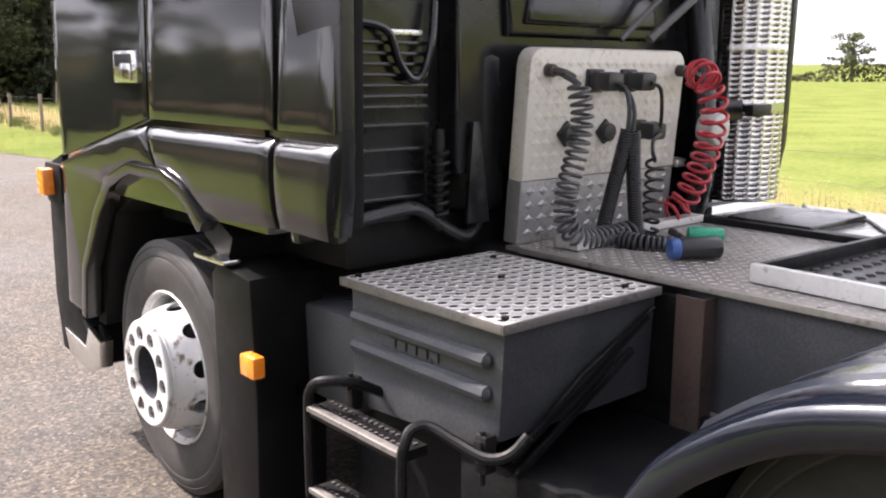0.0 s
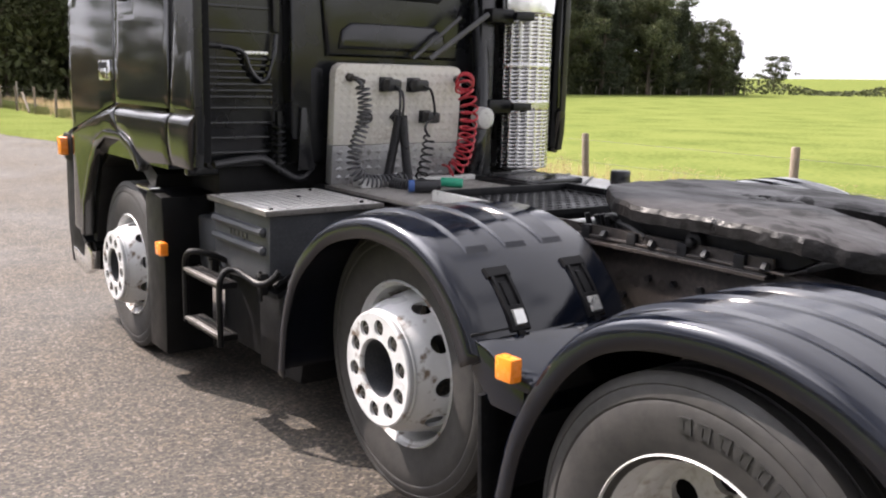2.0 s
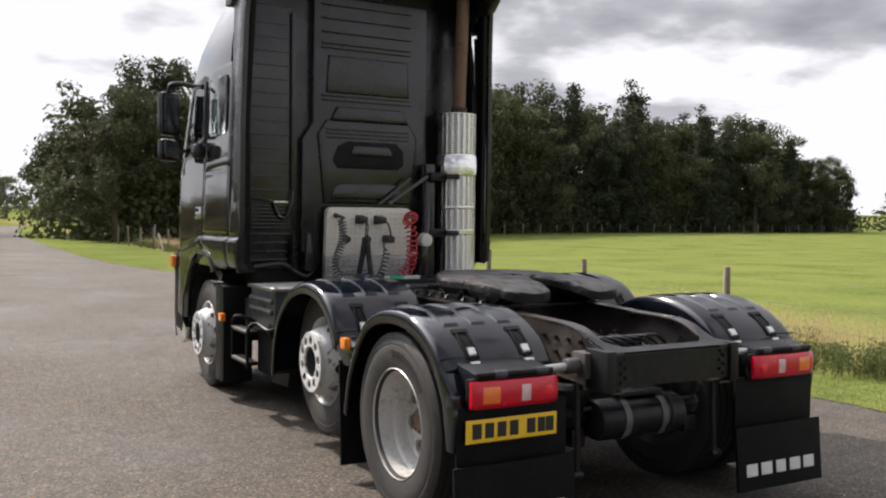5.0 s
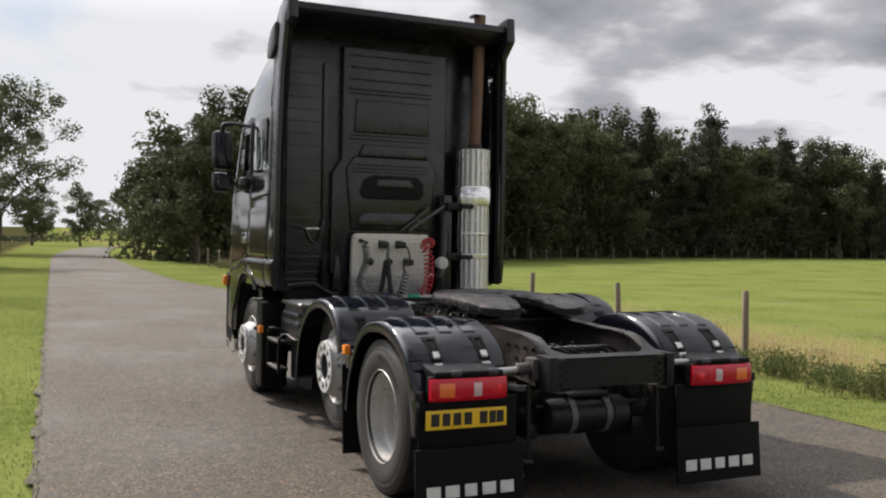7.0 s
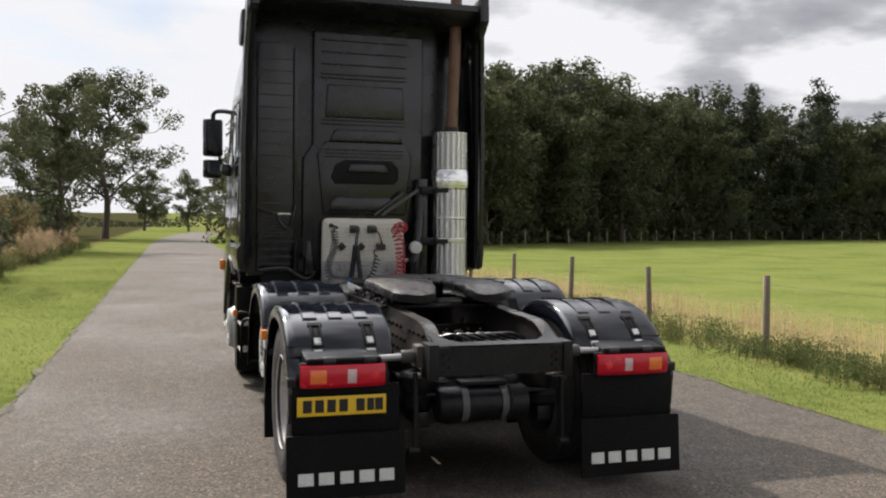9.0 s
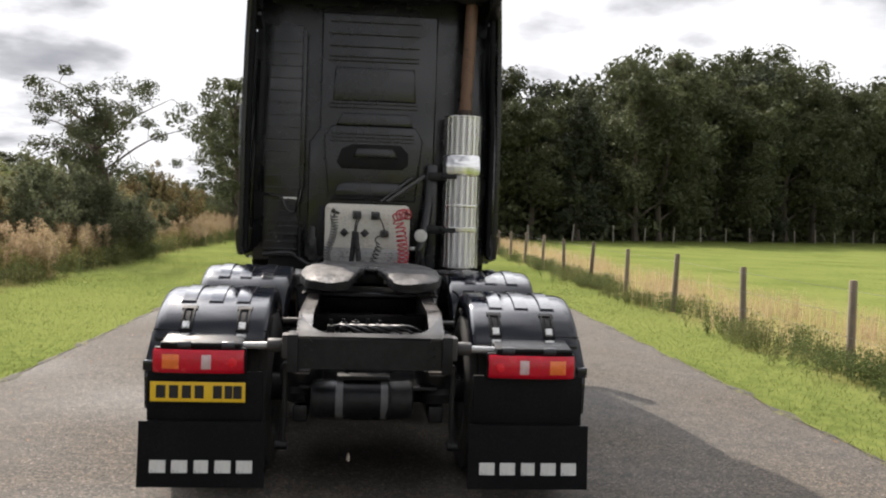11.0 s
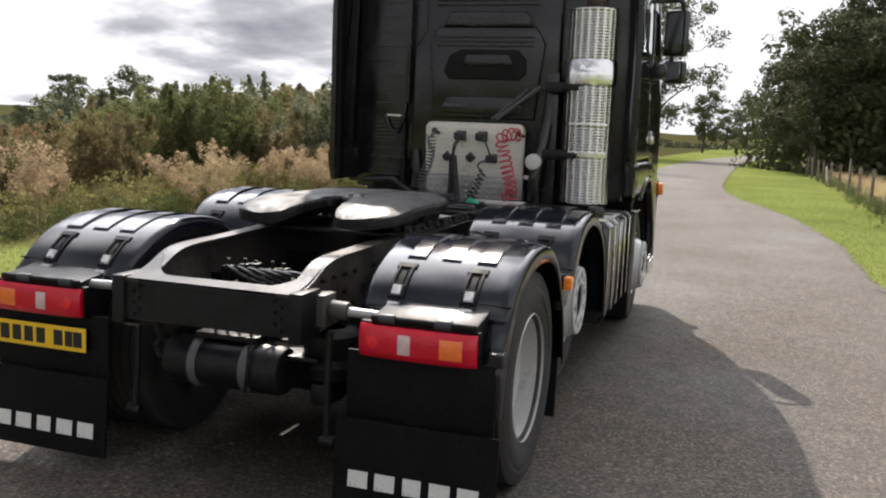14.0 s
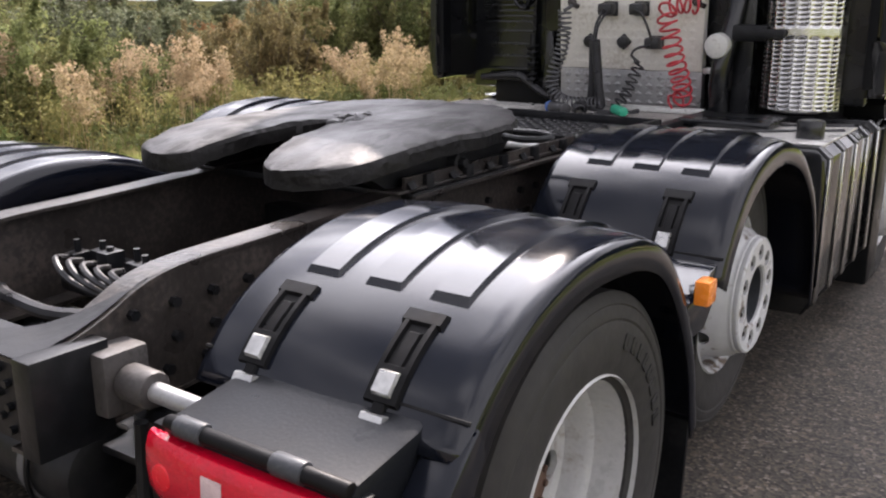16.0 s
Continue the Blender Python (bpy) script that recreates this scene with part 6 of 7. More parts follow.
part("shield_band", bm, CHROME, shield, "polished band")
bm = bmesh.new()
tube(bm, smooth_line([(EX + 0.015, EY, 2.55), (EX + 0.025, EY, 2.9), (EX + 0.045, EY, 3.5), (EX + 0.055, EY, 4.02)], 6), 0.060, 20)
part("tailpipe", bm, PIPE_RUST, shield, "rust-brown exhaust tailpipe")
bm = bmesh.new()
tube(bm, [(EX + 0.017, EY, 2.58), (EX + 0.018, EY, 2.66)], 0.075, 20)
part("pipe_collar", bm, RUST, shield)
bm = bmesh.new()
box(bm, EX - 0.05, EX + 0.02, EY - 0.07, EY + 0.05, 3.99, 4.015, 0.006)
part("pipe_clamp", bm, CHASSIS, shield)
for z in (1.48, 2.00):
    bm = bmesh.new()
    box(bm, EX - 0.33, EX - 0.16, EY - 0.10, EY - 0.02, z - 0.04, z + 0.04, 0.012)
    box(bm, EX - 0.20, EX - 0.06, EY - 0.165, EY - 0.13, z - 0.022, z + 0.022, 0.006)
    part("shield_clamp", bm, CHASSIS, shield, "black rubber-mounted clamp")
bm = bmesh.new()
box(bm, EX - 0.34, EX - 0.24, EY - 0.02, EY + 0.12, 1.06, 2.12, 0.015)
part("stack_post", bm, FAIRING, truck, "black upright carrying the exhaust")
bm = bmesh.new()
tube(bm, [(0.16, 3.72, 1.74), (0.52, 3.66, 2.00)], 0.016, 10)
tube(bm, [(0.10, 3.80, 1.74), (0.40, 3.76, 1.98)], 0.011, 8)
part("stack_stay", bm, GREY_HOSE, truck, "grey diagonal stay rod")
bm = bmesh.new()
tube(bm, smooth_line([(0.50, 3.74, 1.06), (0.50, 3.70, 1.25), (0.53, 3.72, 1.45), (0.57, 3.78, 1.75), (0.58, 3.84, 2.1)], 6), 0.05, 14)
part("exhaust_hose", bm, FAIRING, truck)

# -- coupling board with hoses --
BY = 3.765
bm = bmesh.new()
r = 0.055
corner = [(-0.466, 1.275), (-0.466, 1.705 - r)] + [(-0.466 + r - r * math.cos(a), 1.705 - r + r * math.sin(a)) for a in (0.4, 0.8, 1.2)] + [(-0.466 + r, 1.705)]
outline = corner + [(-0.102 - x, z) for x, z in reversed(corner)]
prism(bm, outline, "y", BY - 0.02, BY + 0.045, 0.008)
board = part("coupling_board", bm, WHITE_PLATE, truck, "white-painted tread-plate board for trailer hoses", angle=30)
bm = bmesh.new()
studs(bm, (-0.44, BY - 0.020, 1.29), (0.77, 0, 0), (0, 0, 0.39), (0, -1, 0), 16, 9, 0.047, 0.036, 0.0018, skew=False)
tagged(part("board_tread", bm, WHITE_PLATE, board, smooth=False), kind="stuff")
bm = bmesh.new()
box(bm, -0.467, 0.365, BY - 0.017, BY + 0.046, 1.062, 1.2735, 0.006)
part("lower_board", bm, GREY_PLATE, board, "bare grey tread plate below the white board")
bm = bmesh.new()
studs(bm, (-0.45, BY - 0.017, 1.075), (0.80, 0, 0), (0, 0, 0.185), (0, -1, 0), 13, 4, 0.048, 0.034, 0.004, skew=False)
tagged(part("lower_tread", bm, GREY_PLATE, board, smooth=False), kind="stuff")
bm = bmesh.new()
box(bm, 0.37, 0.43, BY - 0.03, BY + 0.03, 1.27, 1.30, 0.005)
part("board_lip", bm, ZINC, board)
bm = bmesh.new()
cylinder(bm, (0.47, 3.70, 1.425), (0.47, 3.62, 1.425), 0.062, 24, 0.012)
part("white_cap", bm, PALE, board, "round pale plastic cap beside the board")


def socket(x, z, kind, big=1.0):
    bm = bmesh.new()
    cylinder(bm, (x, BY - 0.015, z), (x, BY - 0.06 * big, z), 0.036 * big, 18, 0.006)
    if kind:
        box(bm, x - 0.042 * big, x + 0.042 * big, BY - 0.034, BY - 0.015, z - 0.04 * big, z + 0.04 * big, 0.008)
        box(bm, x - 0.040, x + 0.045, BY - 0.12, BY - 0.055, z - 0.028, z + 0.034, 0.016)
    else:
        box(bm, -0.033, 0.033, BY - 0.034, BY - 0.015, -0.033, 0.033, 0.008, Matrix.Translation((x, 0, z)) @ Matrix.Rotation(radians(45), 4, "Y"))
    part("socket", bm, BLACK_HOSE, board, "black trailer cable socket")


socket(-0.155, 1.60, True)
socket(0.025, 1.60, True)
socket(-0.275, 1.425, False, 0.9)
socket(-0.075, 1.425, False, 0.9)
socket(0.115, 1.425, True, 0.9)
for x in (-0.385, 0.325):
    bm = bmesh.new()
    cylinder(bm, (x, BY - 0.01, 1.635), (x, BY - 0.05, 1.635), 0.022, 12, 0.004)
    tube(bm, smooth_line([(x, BY - 0.04, 1.635), (x + 0.02, BY - 0.07, 1.63), (x + 0.06, BY - 0.08, 1.615)], 4), 0.014, 8)
    part("air_fitting", bm, RAIL, board, "dusty brown air fitting")


def coil(line, turns, radius, wire, steps=14):
    """A coiled hose wound round a centre line."""
    pts = smooth_line(line, 10)
    lengths = [0.0]
    for a, b in zip(pts, pts[1:]):
        lengths.append(lengths[-1] + (b - a).length)
    out, side = [], None
    total = turns * steps
    for k in range(total + 1):
        d = lengths[-1] * k / total
        i = min(max(j for j in range(len(lengths)) if lengths[j] <= d + 1e-9), len(pts) - 2)
        p = pts[i].lerp(pts[i + 1], (d - lengths[i]) / max(1e-6, lengths[i + 1] - lengths[i]))
        way = (pts[i + 1] - pts[i]).normalized()
        side = (side or way.orthogonal()).normalized()
        side = (side - way * side.dot(way)).normalized()
        a = 2 * math.pi * k / steps
        out.append(p + radius * (math.cos(a) * side + math.sin(a) * way.cross(side)))
    bm = bmesh.new()
    tube(bm, out, wire, 6)
    return bm


part("coiled_air_line", coil([(-0.375, 3.62, 1.60), (-0.365, 3.60, 1.50), (-0.385, 3.595, 1.38), (-0.425, 3.585, 1.27), (-0.425, 3.575, 1.17), (-0.36, 3.565, 1.115), (-0.22, 3.56, 1.105), (-0.10, 3.54, 1.12)], 30, 0.033, 0.0062), GREY_HOSE, board, "black coiled air line hanging in a loop", angle=80)
part("coiled_air_line", coil([(0.345, 3.68, 1.625), (0.285, 3.61, 1.635), (0.235, 3.55, 1.60), (0.265, 3.53, 1.50), (0.285, 3.555, 1.37), (0.305, 3.60, 1.25), (0.30, 3.645, 1.15), (0.24, 3.665, 1.115)], 16, 0.046, 0.0068, 20), RED_HOSE, board, "red coiled air line hanging to the deck", angle=80)
bm = bmesh.new()
tube(bm, smooth_line([(-0.36, BY - 0.07, 1.622), (-0.365, 3.655, 1.612), (-0.375, 3.62, 1.60)], 4), 0.011, 8)
part("air_line_end", bm, GREY_HOSE, board)
part("cable", coil([(-0.172, 3.565, 1.455), (-0.18, 3.58, 1.34), (-0.19, 3.595, 1.22), (-0.205, 3.605, 1.10)], 40, 0.021, 0.0055, 10), BLACK_HOSE, board, "black coiled cable", angle=80)
part("cable", coil([(-0.158, 3.555, 1.455), (-0.145, 3.55, 1.34), (-0.13, 3.54, 1.22), (-0.11, 3.53, 1.10)], 40, 0.021, 0.0055, 10), BLACK_HOSE, board, "black coiled cable", angle=80)
part("cable", coil([(0.07, 3.62, 1.33), (0.04, 3.59, 1.24), (0.01, 3.57, 1.16), (-0.03, 3.54, 1.10)], 7, 0.030, 0.006, 14), BLACK_HOSE, board, "black coiled cable", angle=80)
for line in ([(-0.155, 3.64, 1.60), (-0.15, 3.61, 1.585), (-0.165, 3.575, 1.53), (-0.172, 3.565, 1.455)], [(-0.14, 3.65, 1.59), (-0.135, 3.605, 1.57), (-0.15, 3.565, 1.52), (-0.158, 3.555, 1.455)],
             [(0.03, 3.64, 1.60), (0.07, 3.63, 1.58), (0.105, 3.64, 1.50), (0.12, 3.65, 1.44)], [(0.115, 3.64, 1.42), (0.05, 3.62, 1.405), (0.03, 3.605, 1.37), (0.07, 3.62, 1.33)]):
    bm = bmesh.new()
    tube(bm, smooth_line(line, 6), 0.0075, 6)
    part("cable", bm, BLACK_HOSE, board)

# the board and the battery box sit a little towards the off side of the truck's own middle line
for ob, shift in ((board, 0.026), (battery, 0.024)):
    ob.location.x += shift
# the board leans back a little at its top
board.matrix_basis = board.matrix_basis @ Matrix.Translation((0, BY, 1.38)) @ Matrix.Rotation(radians(4.5), 4, "X") @ Matrix.Translation((0, -BY, -1.38))

# things lying on the deck below the board
def plug(name, a, b, r, mat, label, end=None):
    bm = bmesh.new()
    cylinder(bm, a, b, r, 16, 0.006)
    ob = tagged(part(name, bm, mat), label, "plug")
    if end:
        way = (Vector(b) - Vector(a)).normalized()
        bm = bmesh.new()
        cylinder(bm, Vector(a) - way * 0.03, Vector(a) + way * 0.004, r * 0.95, 14, 0.005)
        part("cap", bm, end, ob)
    return ob


plug("cable_plug", (-0.26, 3.28, 1.098), (-0.145, 3.21, 1.098), 0.034, BLACK_HOSE, "black cable plug with a blue cap on the deck", BLUE)
plug("green_plug", (0.02, 3.44, 1.09), (0.11, 3.36, 1.085), 0.025, GREEN, "green hose coupling lying on the deck")
for line in ([(-0.20, 3.55, 1.09), (-0.10, 3.48, 1.085), (0.0, 3.44, 1.09)], [(-0.05, 3.54, 1.09), (-0.02, 3.45, 1.085), (-0.10, 3.36, 1.085), (-0.18, 3.28, 1.095)], [(0.10, 3.54, 1.09), (0.06, 3.46, 1.084), (-0.02, 3.38, 1.084), (-0.05, 3.33, 1.084)]):
    bm = bmesh.new()
    tube(bm, smooth_line(line, 6), 0.013, 8)
    part("loose_cable", bm, BLACK_HOSE, board)
part("cable", coil([(-0.22, 3.52, 1.10), (-0.20, 3.44, 1.10), (-0.16, 3.38, 1.098)], 9, 0.030, 0.0075), BLACK_HOSE, board, angle=80)
bm = bmesh.new()
box(bm, -0.40, -0.27, 3.56, 3.66, 1.062, 1.105, 0.012)
tagged(part("plastic_block", bm, PALE), "translucent pale plastic block on the catwalk", "block")
bm = bmesh.new()
box(bm, -0.05, 0.42, 3.64, 3.70, 1.062, 1.092, 0.008)
tagged(part("pale_bar", bm, PALE), "pale painted bar at the foot of the board", "bar")


# ---- fence ----
def fence_post(height, r):
    bm = bmesh.new()
    tube(bm, [(0, 0, -0.25), (0.004, 0, 0.3), (0.0, 0.004, height - 0.02), (0, 0.004, height)], [r * 1.05, r, r * 0.95, r * 0.75], 10)
    return part("fence_post", bm, POST, angle=50)


rng = random.Random(4)
post = tagged(fence_post(1.02, 0.048), "weathered round wooden fence post", "fence post", "posts of the roadside fence")
post.matrix_basis = pose(5.60, 4.90, 0)
def fence_x(y):
    return 5.62 - 0.012 * max(0.0, y - 4) if y < 30 else 5.31 - 0.03 * (y - 30)
for k in range(-3, 16):
    if k:
        y = 4.90 + 2.96 * k
        copy_thing(post, pose(fence_x(y), y, rng.uniform(-0.05, 0.03), rng.uniform(-3, 3), rng.uniform(-3, 3), rng.uniform(0, 360)))
bm = bmesh.new()
for z in (0.35, 0.62, 0.90):
    tube(bm, [(fence_x(y) - 0.05, y, z) for y in (-4, 4.9, 13.8, 25, 30, 40, 49.3)], 0.0025, 4)
tagged(part("fence_wire", bm, WIRE), "thin stock wires along the roadside fence", "fence wire", kind="stuff")
bm = bmesh.new()
tube(bm, [(fence_x(40), 38.2, 0.0), (fence_x(40), 39.3, 0.75)], 0.05, 8)
tagged(part("fence_strut", bm, POST), "leaning wooden strut of the fence", "fence strut")

# far fence at the foot of the wood
WOOD_LINE = [(6.0, 50), (16, 54), (30, 64), (46, 75), (66, 83), (92, 88), (132, 93)]
def wood_at(d):
    for (xa, ya), (xb, yb) in zip(WOOD_LINE, WOOD_LINE[1:]):
        seg = math.hypot(xb - xa, yb - ya)
        if d <= seg:
            return xa + (xb - xa) * d / seg, ya + (yb - ya) * d / seg, math.atan2(yb - ya, xb - xa)
        d -= seg
    return xb, yb, math.atan2(yb - ya, xb - xa)


WOOD_LENGTH = sum(math.hypot(b[0] - a[0], b[1] - a[1]) for a, b in zip(WOOD_LINE, WOOD_LINE[1:]))
POST_PALE = material("bleached_post", (0.30, 0.27, 0.23), 0.85, vary=0.2, scale=3, fine=30, bump=0.2)
bm = bmesh.new()
tube(bm, [(0, 0, -0.2), (0, 0, 1.08)], 0.048, 8)
far_post = tagged(part("fence_post", bm, POST_PALE), "bleached fence post before the wood", "fence post", "posts of the far fence")
x, y, a = wood_at(1)
far_post.matrix_basis = pose(x, y, 0)
for k in range(1, int(WOOD_LENGTH / 3.4)):
    x, y, a = wood_at(1 + 3.4 * k)
    copy_thing(far_post, pose(x, y, rng.uniform(-0.1, 0.1), rng.uniform(-3, 3), rng.uniform(-3, 3), 0))


# ---- plants ----
def leaf_mesh(name, centres, normals, sizes, mat, aspect=0.55, seed=1):
    """Many small folded leaves in one mesh, each a lozenge of two faces."""
    g = np.random.default_rng(seed)
    n = len(centres)
    n1 = normals / np.maximum(1e-6, np.linalg.norm(normals, axis=1, keepdims=True))
    ref = g.normal(size=(n, 3))
    u = np.cross(n1, ref)
    u /= np.maximum(1e-6, np.linalg.norm(u, axis=1, keepdims=True))
    v = np.cross(n1, u)
    s = sizes[:, None]
    verts = np.stack([centres - u * s, centres + v * s * aspect + n1 * s * 0.18, centres + u * s, centres - v * s * aspect + n1 * s * 0.18], 1).reshape(-1, 3)
    quad = np.arange(n)[:, None] * 4
    faces = np.concatenate([quad + [0, 1, 2], quad + [0, 2, 3]], 0)
    me = bpy.data.meshes.new(name)
    me.from_pydata(verts.tolist(), [], faces.tolist())
    me.materials.append(mat)
    return me


def clumps(g, centres, radii, count, squash=0.75):
    """Leaf places round clump centres, thicker near their skins; and the ways they face."""
    which = g.integers(0, len(centres), count)
    way = g.normal(size=(count, 3))
    way /= np.linalg.norm(way, axis=1, keepdims=True)
    far = g.random(count) ** 0.45 * radii[which]
    place = centres[which] + way * far[:, None] * np.array([1, 1, squash])
    face = way + g.normal(size=(count, 3)) * 0.7 + np.array([0, 0, 0.5])
    return place, face


def tree(name, height, spread, leaf, count, mat, seed, bare=0.25, conifer=False, limbs=13, clump=None):
    """A tapered trunk with limbs and branches, and a crown of many leaves in uneven clumps."""
    g = np.random.default_rng(seed)
    bm = bmesh.new()
    sway = g.normal(size=(5, 2)) * 0.035 * height
    trunk = [Vector((sway[k, 0] * k / 4, sway[k, 1] * k / 4, height * 0.94 * k / 4 - (0.2 if k == 0 else 0))) for k in range(5)]
    line = smooth_line(trunk, 4)
    r0 = 0.020 * height + 0.03
    tube(bm, line, [r0 * (1.25 if k == 0 else 1 - 0.93 * k / (len(line) - 1)) for k in range(len(line))], 8)
    tips = []
    for k in range(limbs):
        f = bare + (0.95 - bare) * (k + g.random()) / limbs
        base = line[min(int(f * (len(line) - 1)), len(line) - 2)]
        a = k * 2.4 + g.random()
        if conifer:
            out, rise = spread * (1.08 - f) * g.uniform(0.7, 1.2), -0.05
        else:
            out, rise = spread * (0.55 + 0.75 * math.sin(math.pi * min(0.95, 0.2 + f * 0.75))) * g.uniform(0.55, 1.05), g.uniform(0.25, 0.8)
        tip = base + Vector((math.cos(a) * out, math.sin(a) * out, out * rise))
        mid = base.lerp(tip, 0.5) + Vector((0, 0, (0.10 if not conifer else -0.03) * out))
        limb = smooth_line([base, mid, tip], 4)
        tube(bm, limb, [r0 * 0.42 * (1 - f * 0.5) * (1 - 0.8 * q / (len(limb) - 1)) for q in range(len(limb))], 5, cap=False)
        for q in range(4):
            p = limb[-1 - 2 * q] if 1 + 2 * q <= len(limb) else limb[0]
            twig = p + Vector(tuple(g.normal(size=3) * 0.16 * spread))
            if q < 3:
                tube(bm, [p, twig], [r0 * 0.09, r0 * 0.03], 4, cap=False)
            tips.append((twig, (0.30 if conifer else 0.34) * spread * g.uniform(0.55, 1.1)))
    tips.append((line[-1], 0.22 * spread))
    centres, radii = np.array([t[0][:] for t in tips]), np.array([t[1] for t in tips]) * (clump or 1.0)
    place, face = clumps(g, centres, radii, count)
    root = new(name)
    part("trunk", bm, BARK, root)
    part("crown", leaf_mesh("crown", place, face, leaf * g.uniform(0.6, 1.3, count), mat, seed=seed), None, root)
    return root


def bush(name, height, spread, leaf, count, mat, seed, stems=18):
    """Many thin stems, each set with small tufts of leaves, taller and looser towards the tips."""
    g = np.random.default_rng(seed)
    bm = bmesh.new()
    centres, radii = [], []
    for k in range(stems):
        a, out = g.random() * 6.283, spread * g.uniform(0.1, 1.0) ** 0.7
        top = height * g.uniform(0.5, 1.0) * (1 - 0.3 * out / spread)
        tip = Vector((math.cos(a) * out, math.sin(a) * out, top))
        base = Vector((math.cos(a) * out * 0.25, math.sin(a) * out * 0.25, -0.1))
        line = smooth_line([base, base.lerp(tip, 0.55) + Vector((0, 0, 0.1 * height)), tip], 5)
        tube(bm, line, [0.024 * (1 - 0.85 * q / (len(line) - 1)) for q in range(len(line))], 5, cap=False)
        for f in (1.0, 0.92, 0.82, 0.7, 0.58, 0.45, 0.32, 0.2):
            p = line[int(f * (len(line) - 1))]
            for q in range(2):
                centres.append(tuple(p + Vector(tuple(g.normal(size=3) * (0.06 + 0.10 * (1 - f)) * spread))))
                radii.append(spread * (0.105 + 0.19 * (1 - f)) * g.uniform(0.6, 1.25))
        if k % 5 == 0:
            # a thin shoot stands up above the rest
            for q in (1, 2, 3, 4):
                centres.append(tuple(tip + Vector((0.03 * q, 0.02 * q, 0.075 * q * height * 0.42))))
                radii.append(0.075 * spread / q ** 0.3)
    place, face = clumps(g, np.array(centres), np.array(radii), count, 1.1)
    place[:, 2] = np.abs(place[:, 2])
    root = new(name)
    part("branchwork", bm, BARK, root)
    part("leaves", leaf_mesh("leaves", place, face, leaf * g.uniform(0.6, 1.3, count), mat, seed=seed), None, root)
    return root


# wood along the far side of the pasture
kinds = []
for k in range(4):
    kinds.append(tagged(tree("woodland_tree", 16.2, 4.2, 0.21, 9500, LEAF_WOOD, 20 + k, bare=0.12, limbs=16, clump=1.2), "tall dark broadleaf tree in the wood", "tree", "trees of the wood"))
for k in range(3):
    kinds.append(tagged(tree("woodland_conifer", 17.6, 3.4, 0.20, 8500, LEAF_DARK, 40 + k, bare=0.10, conifer=True, limbs=26, clump=1.2), "tall dark conifer in the wood", "tree", "trees of the wood"))
# plainer trees for the depth of the wood and the skyline
far_kinds = []
for k in range(2):
    far_kinds.append(tagged(tree("woodland_tree", 16.2, 4.2, 0.34, 3200, LEAF_WOOD, 26 + k, bare=0.12, limbs=14, clump=1.2), "tall dark broadleaf tree in the wood", "tree", "trees of the wood"))
far_kinds.append(tagged(tree("woodland_conifer", 17.6, 3.4, 0.32, 3000, LEAF_DARK, 46, bare=0.10, conifer=True, limbs=22, clump=1.2), "tall dark conifer in the wood", "tree", "trees of the wood"))
used, far_used = set(), set()
rng = random.Random(11)
spots = []
for row, back in enumerate((3.5, 8.0, 13.5, 20.0)):
    d = 0.5 + 1.5 * row
    while d < WOOD_LENGTH:
        x, y, a = wood_at(d)
        off = back + rng.uniform(-1.6, 1.6)
        spots.append((x - math.sin(a) * off, y + math.cos(a) * off, row))
        d += (rng.uniform(3.3, 5.2) + 0.7 * row) * (0.72 if d < 34 else 1.0)
for n, (x, y, row) in enumerate(spots):
    k = rng.choice((0, 1, 2, 3, 0, 1, 2, 3, 4, 5, 6)) if x < 60 else rng.choice((0, 1, 2, 3, 4, 5, 6, 4, 5, 6))
    top = float(np.interp(x, [0, 6, 13, 22, 37, 48, 62, 76, 90, 101, 120, 134], [8.2, 9.0, 11.0, 13.2, 15.3, 15.0, 15.9, 16.1, 15.0, 15.8, 12.8, 7.0]))
    size = top / 14.2 * rng.uniform(0.76, 1.04) * (0.92 if row == 0 else 1.0)
    m = pose(x, y, 0, 0, 0, rng.uniform(0, 360)) @ Matrix.Diagonal((size, size, size * rng.uniform(0.92, 1.1), 1))
    pool, taken = (kinds, used) if row < 2 else (far_kinds, far_used)
    k = k if row < 2 else k % 3
    if k not in taken:
        pool[k].matrix_basis = m
        taken.add(k)
    else:
        made = copy_thing(pool[k], Matrix.Identity(4))
        made.matrix_basis = m
# leafy underwood added below the trees so no light comes through the wood
g = np.random.default_rng(3)
n = 50000
dd = g.random(n) * WOOD_LENGTH
offs = g.uniform(2.0, 16.0, n)
line = np.array([wood_at(float(q)) for q in dd])
place = np.stack([line[:, 0] - np.sin(line[:, 2]) * offs, line[:, 1] + np.cos(line[:, 2]) * offs, g.random(n) ** 1.3 * 4.2], 1)
under = part("underwood", leaf_mesh("underwood", place, g.normal(size=(n, 3)), g.uniform(0.15, 0.33, n), LEAF_WOOD, seed=5), None)
tagged(under, "dark scrub under the trees of the wood", "underwood", kind="stuff")

# trees by the road ahead
lone = tagged(tree("ash_tree", 14.5, 5.2, 0.15, 16000, LEAF_WOOD, 61, bare=0.22, limbs=20, clump=0.8), "spreading tree beside the far bend of the road", "tree")
lone.matrix_basis = pose(-7.5, 78, 0, 0, 0, 40)
made = copy_thing(lone, Matrix.Identity(4))
made.matrix_basis = pose(-15, 96, 0, 0, 0, 160) @ Matrix.Diagonal((0.9, 0.9, 0.85, 1))
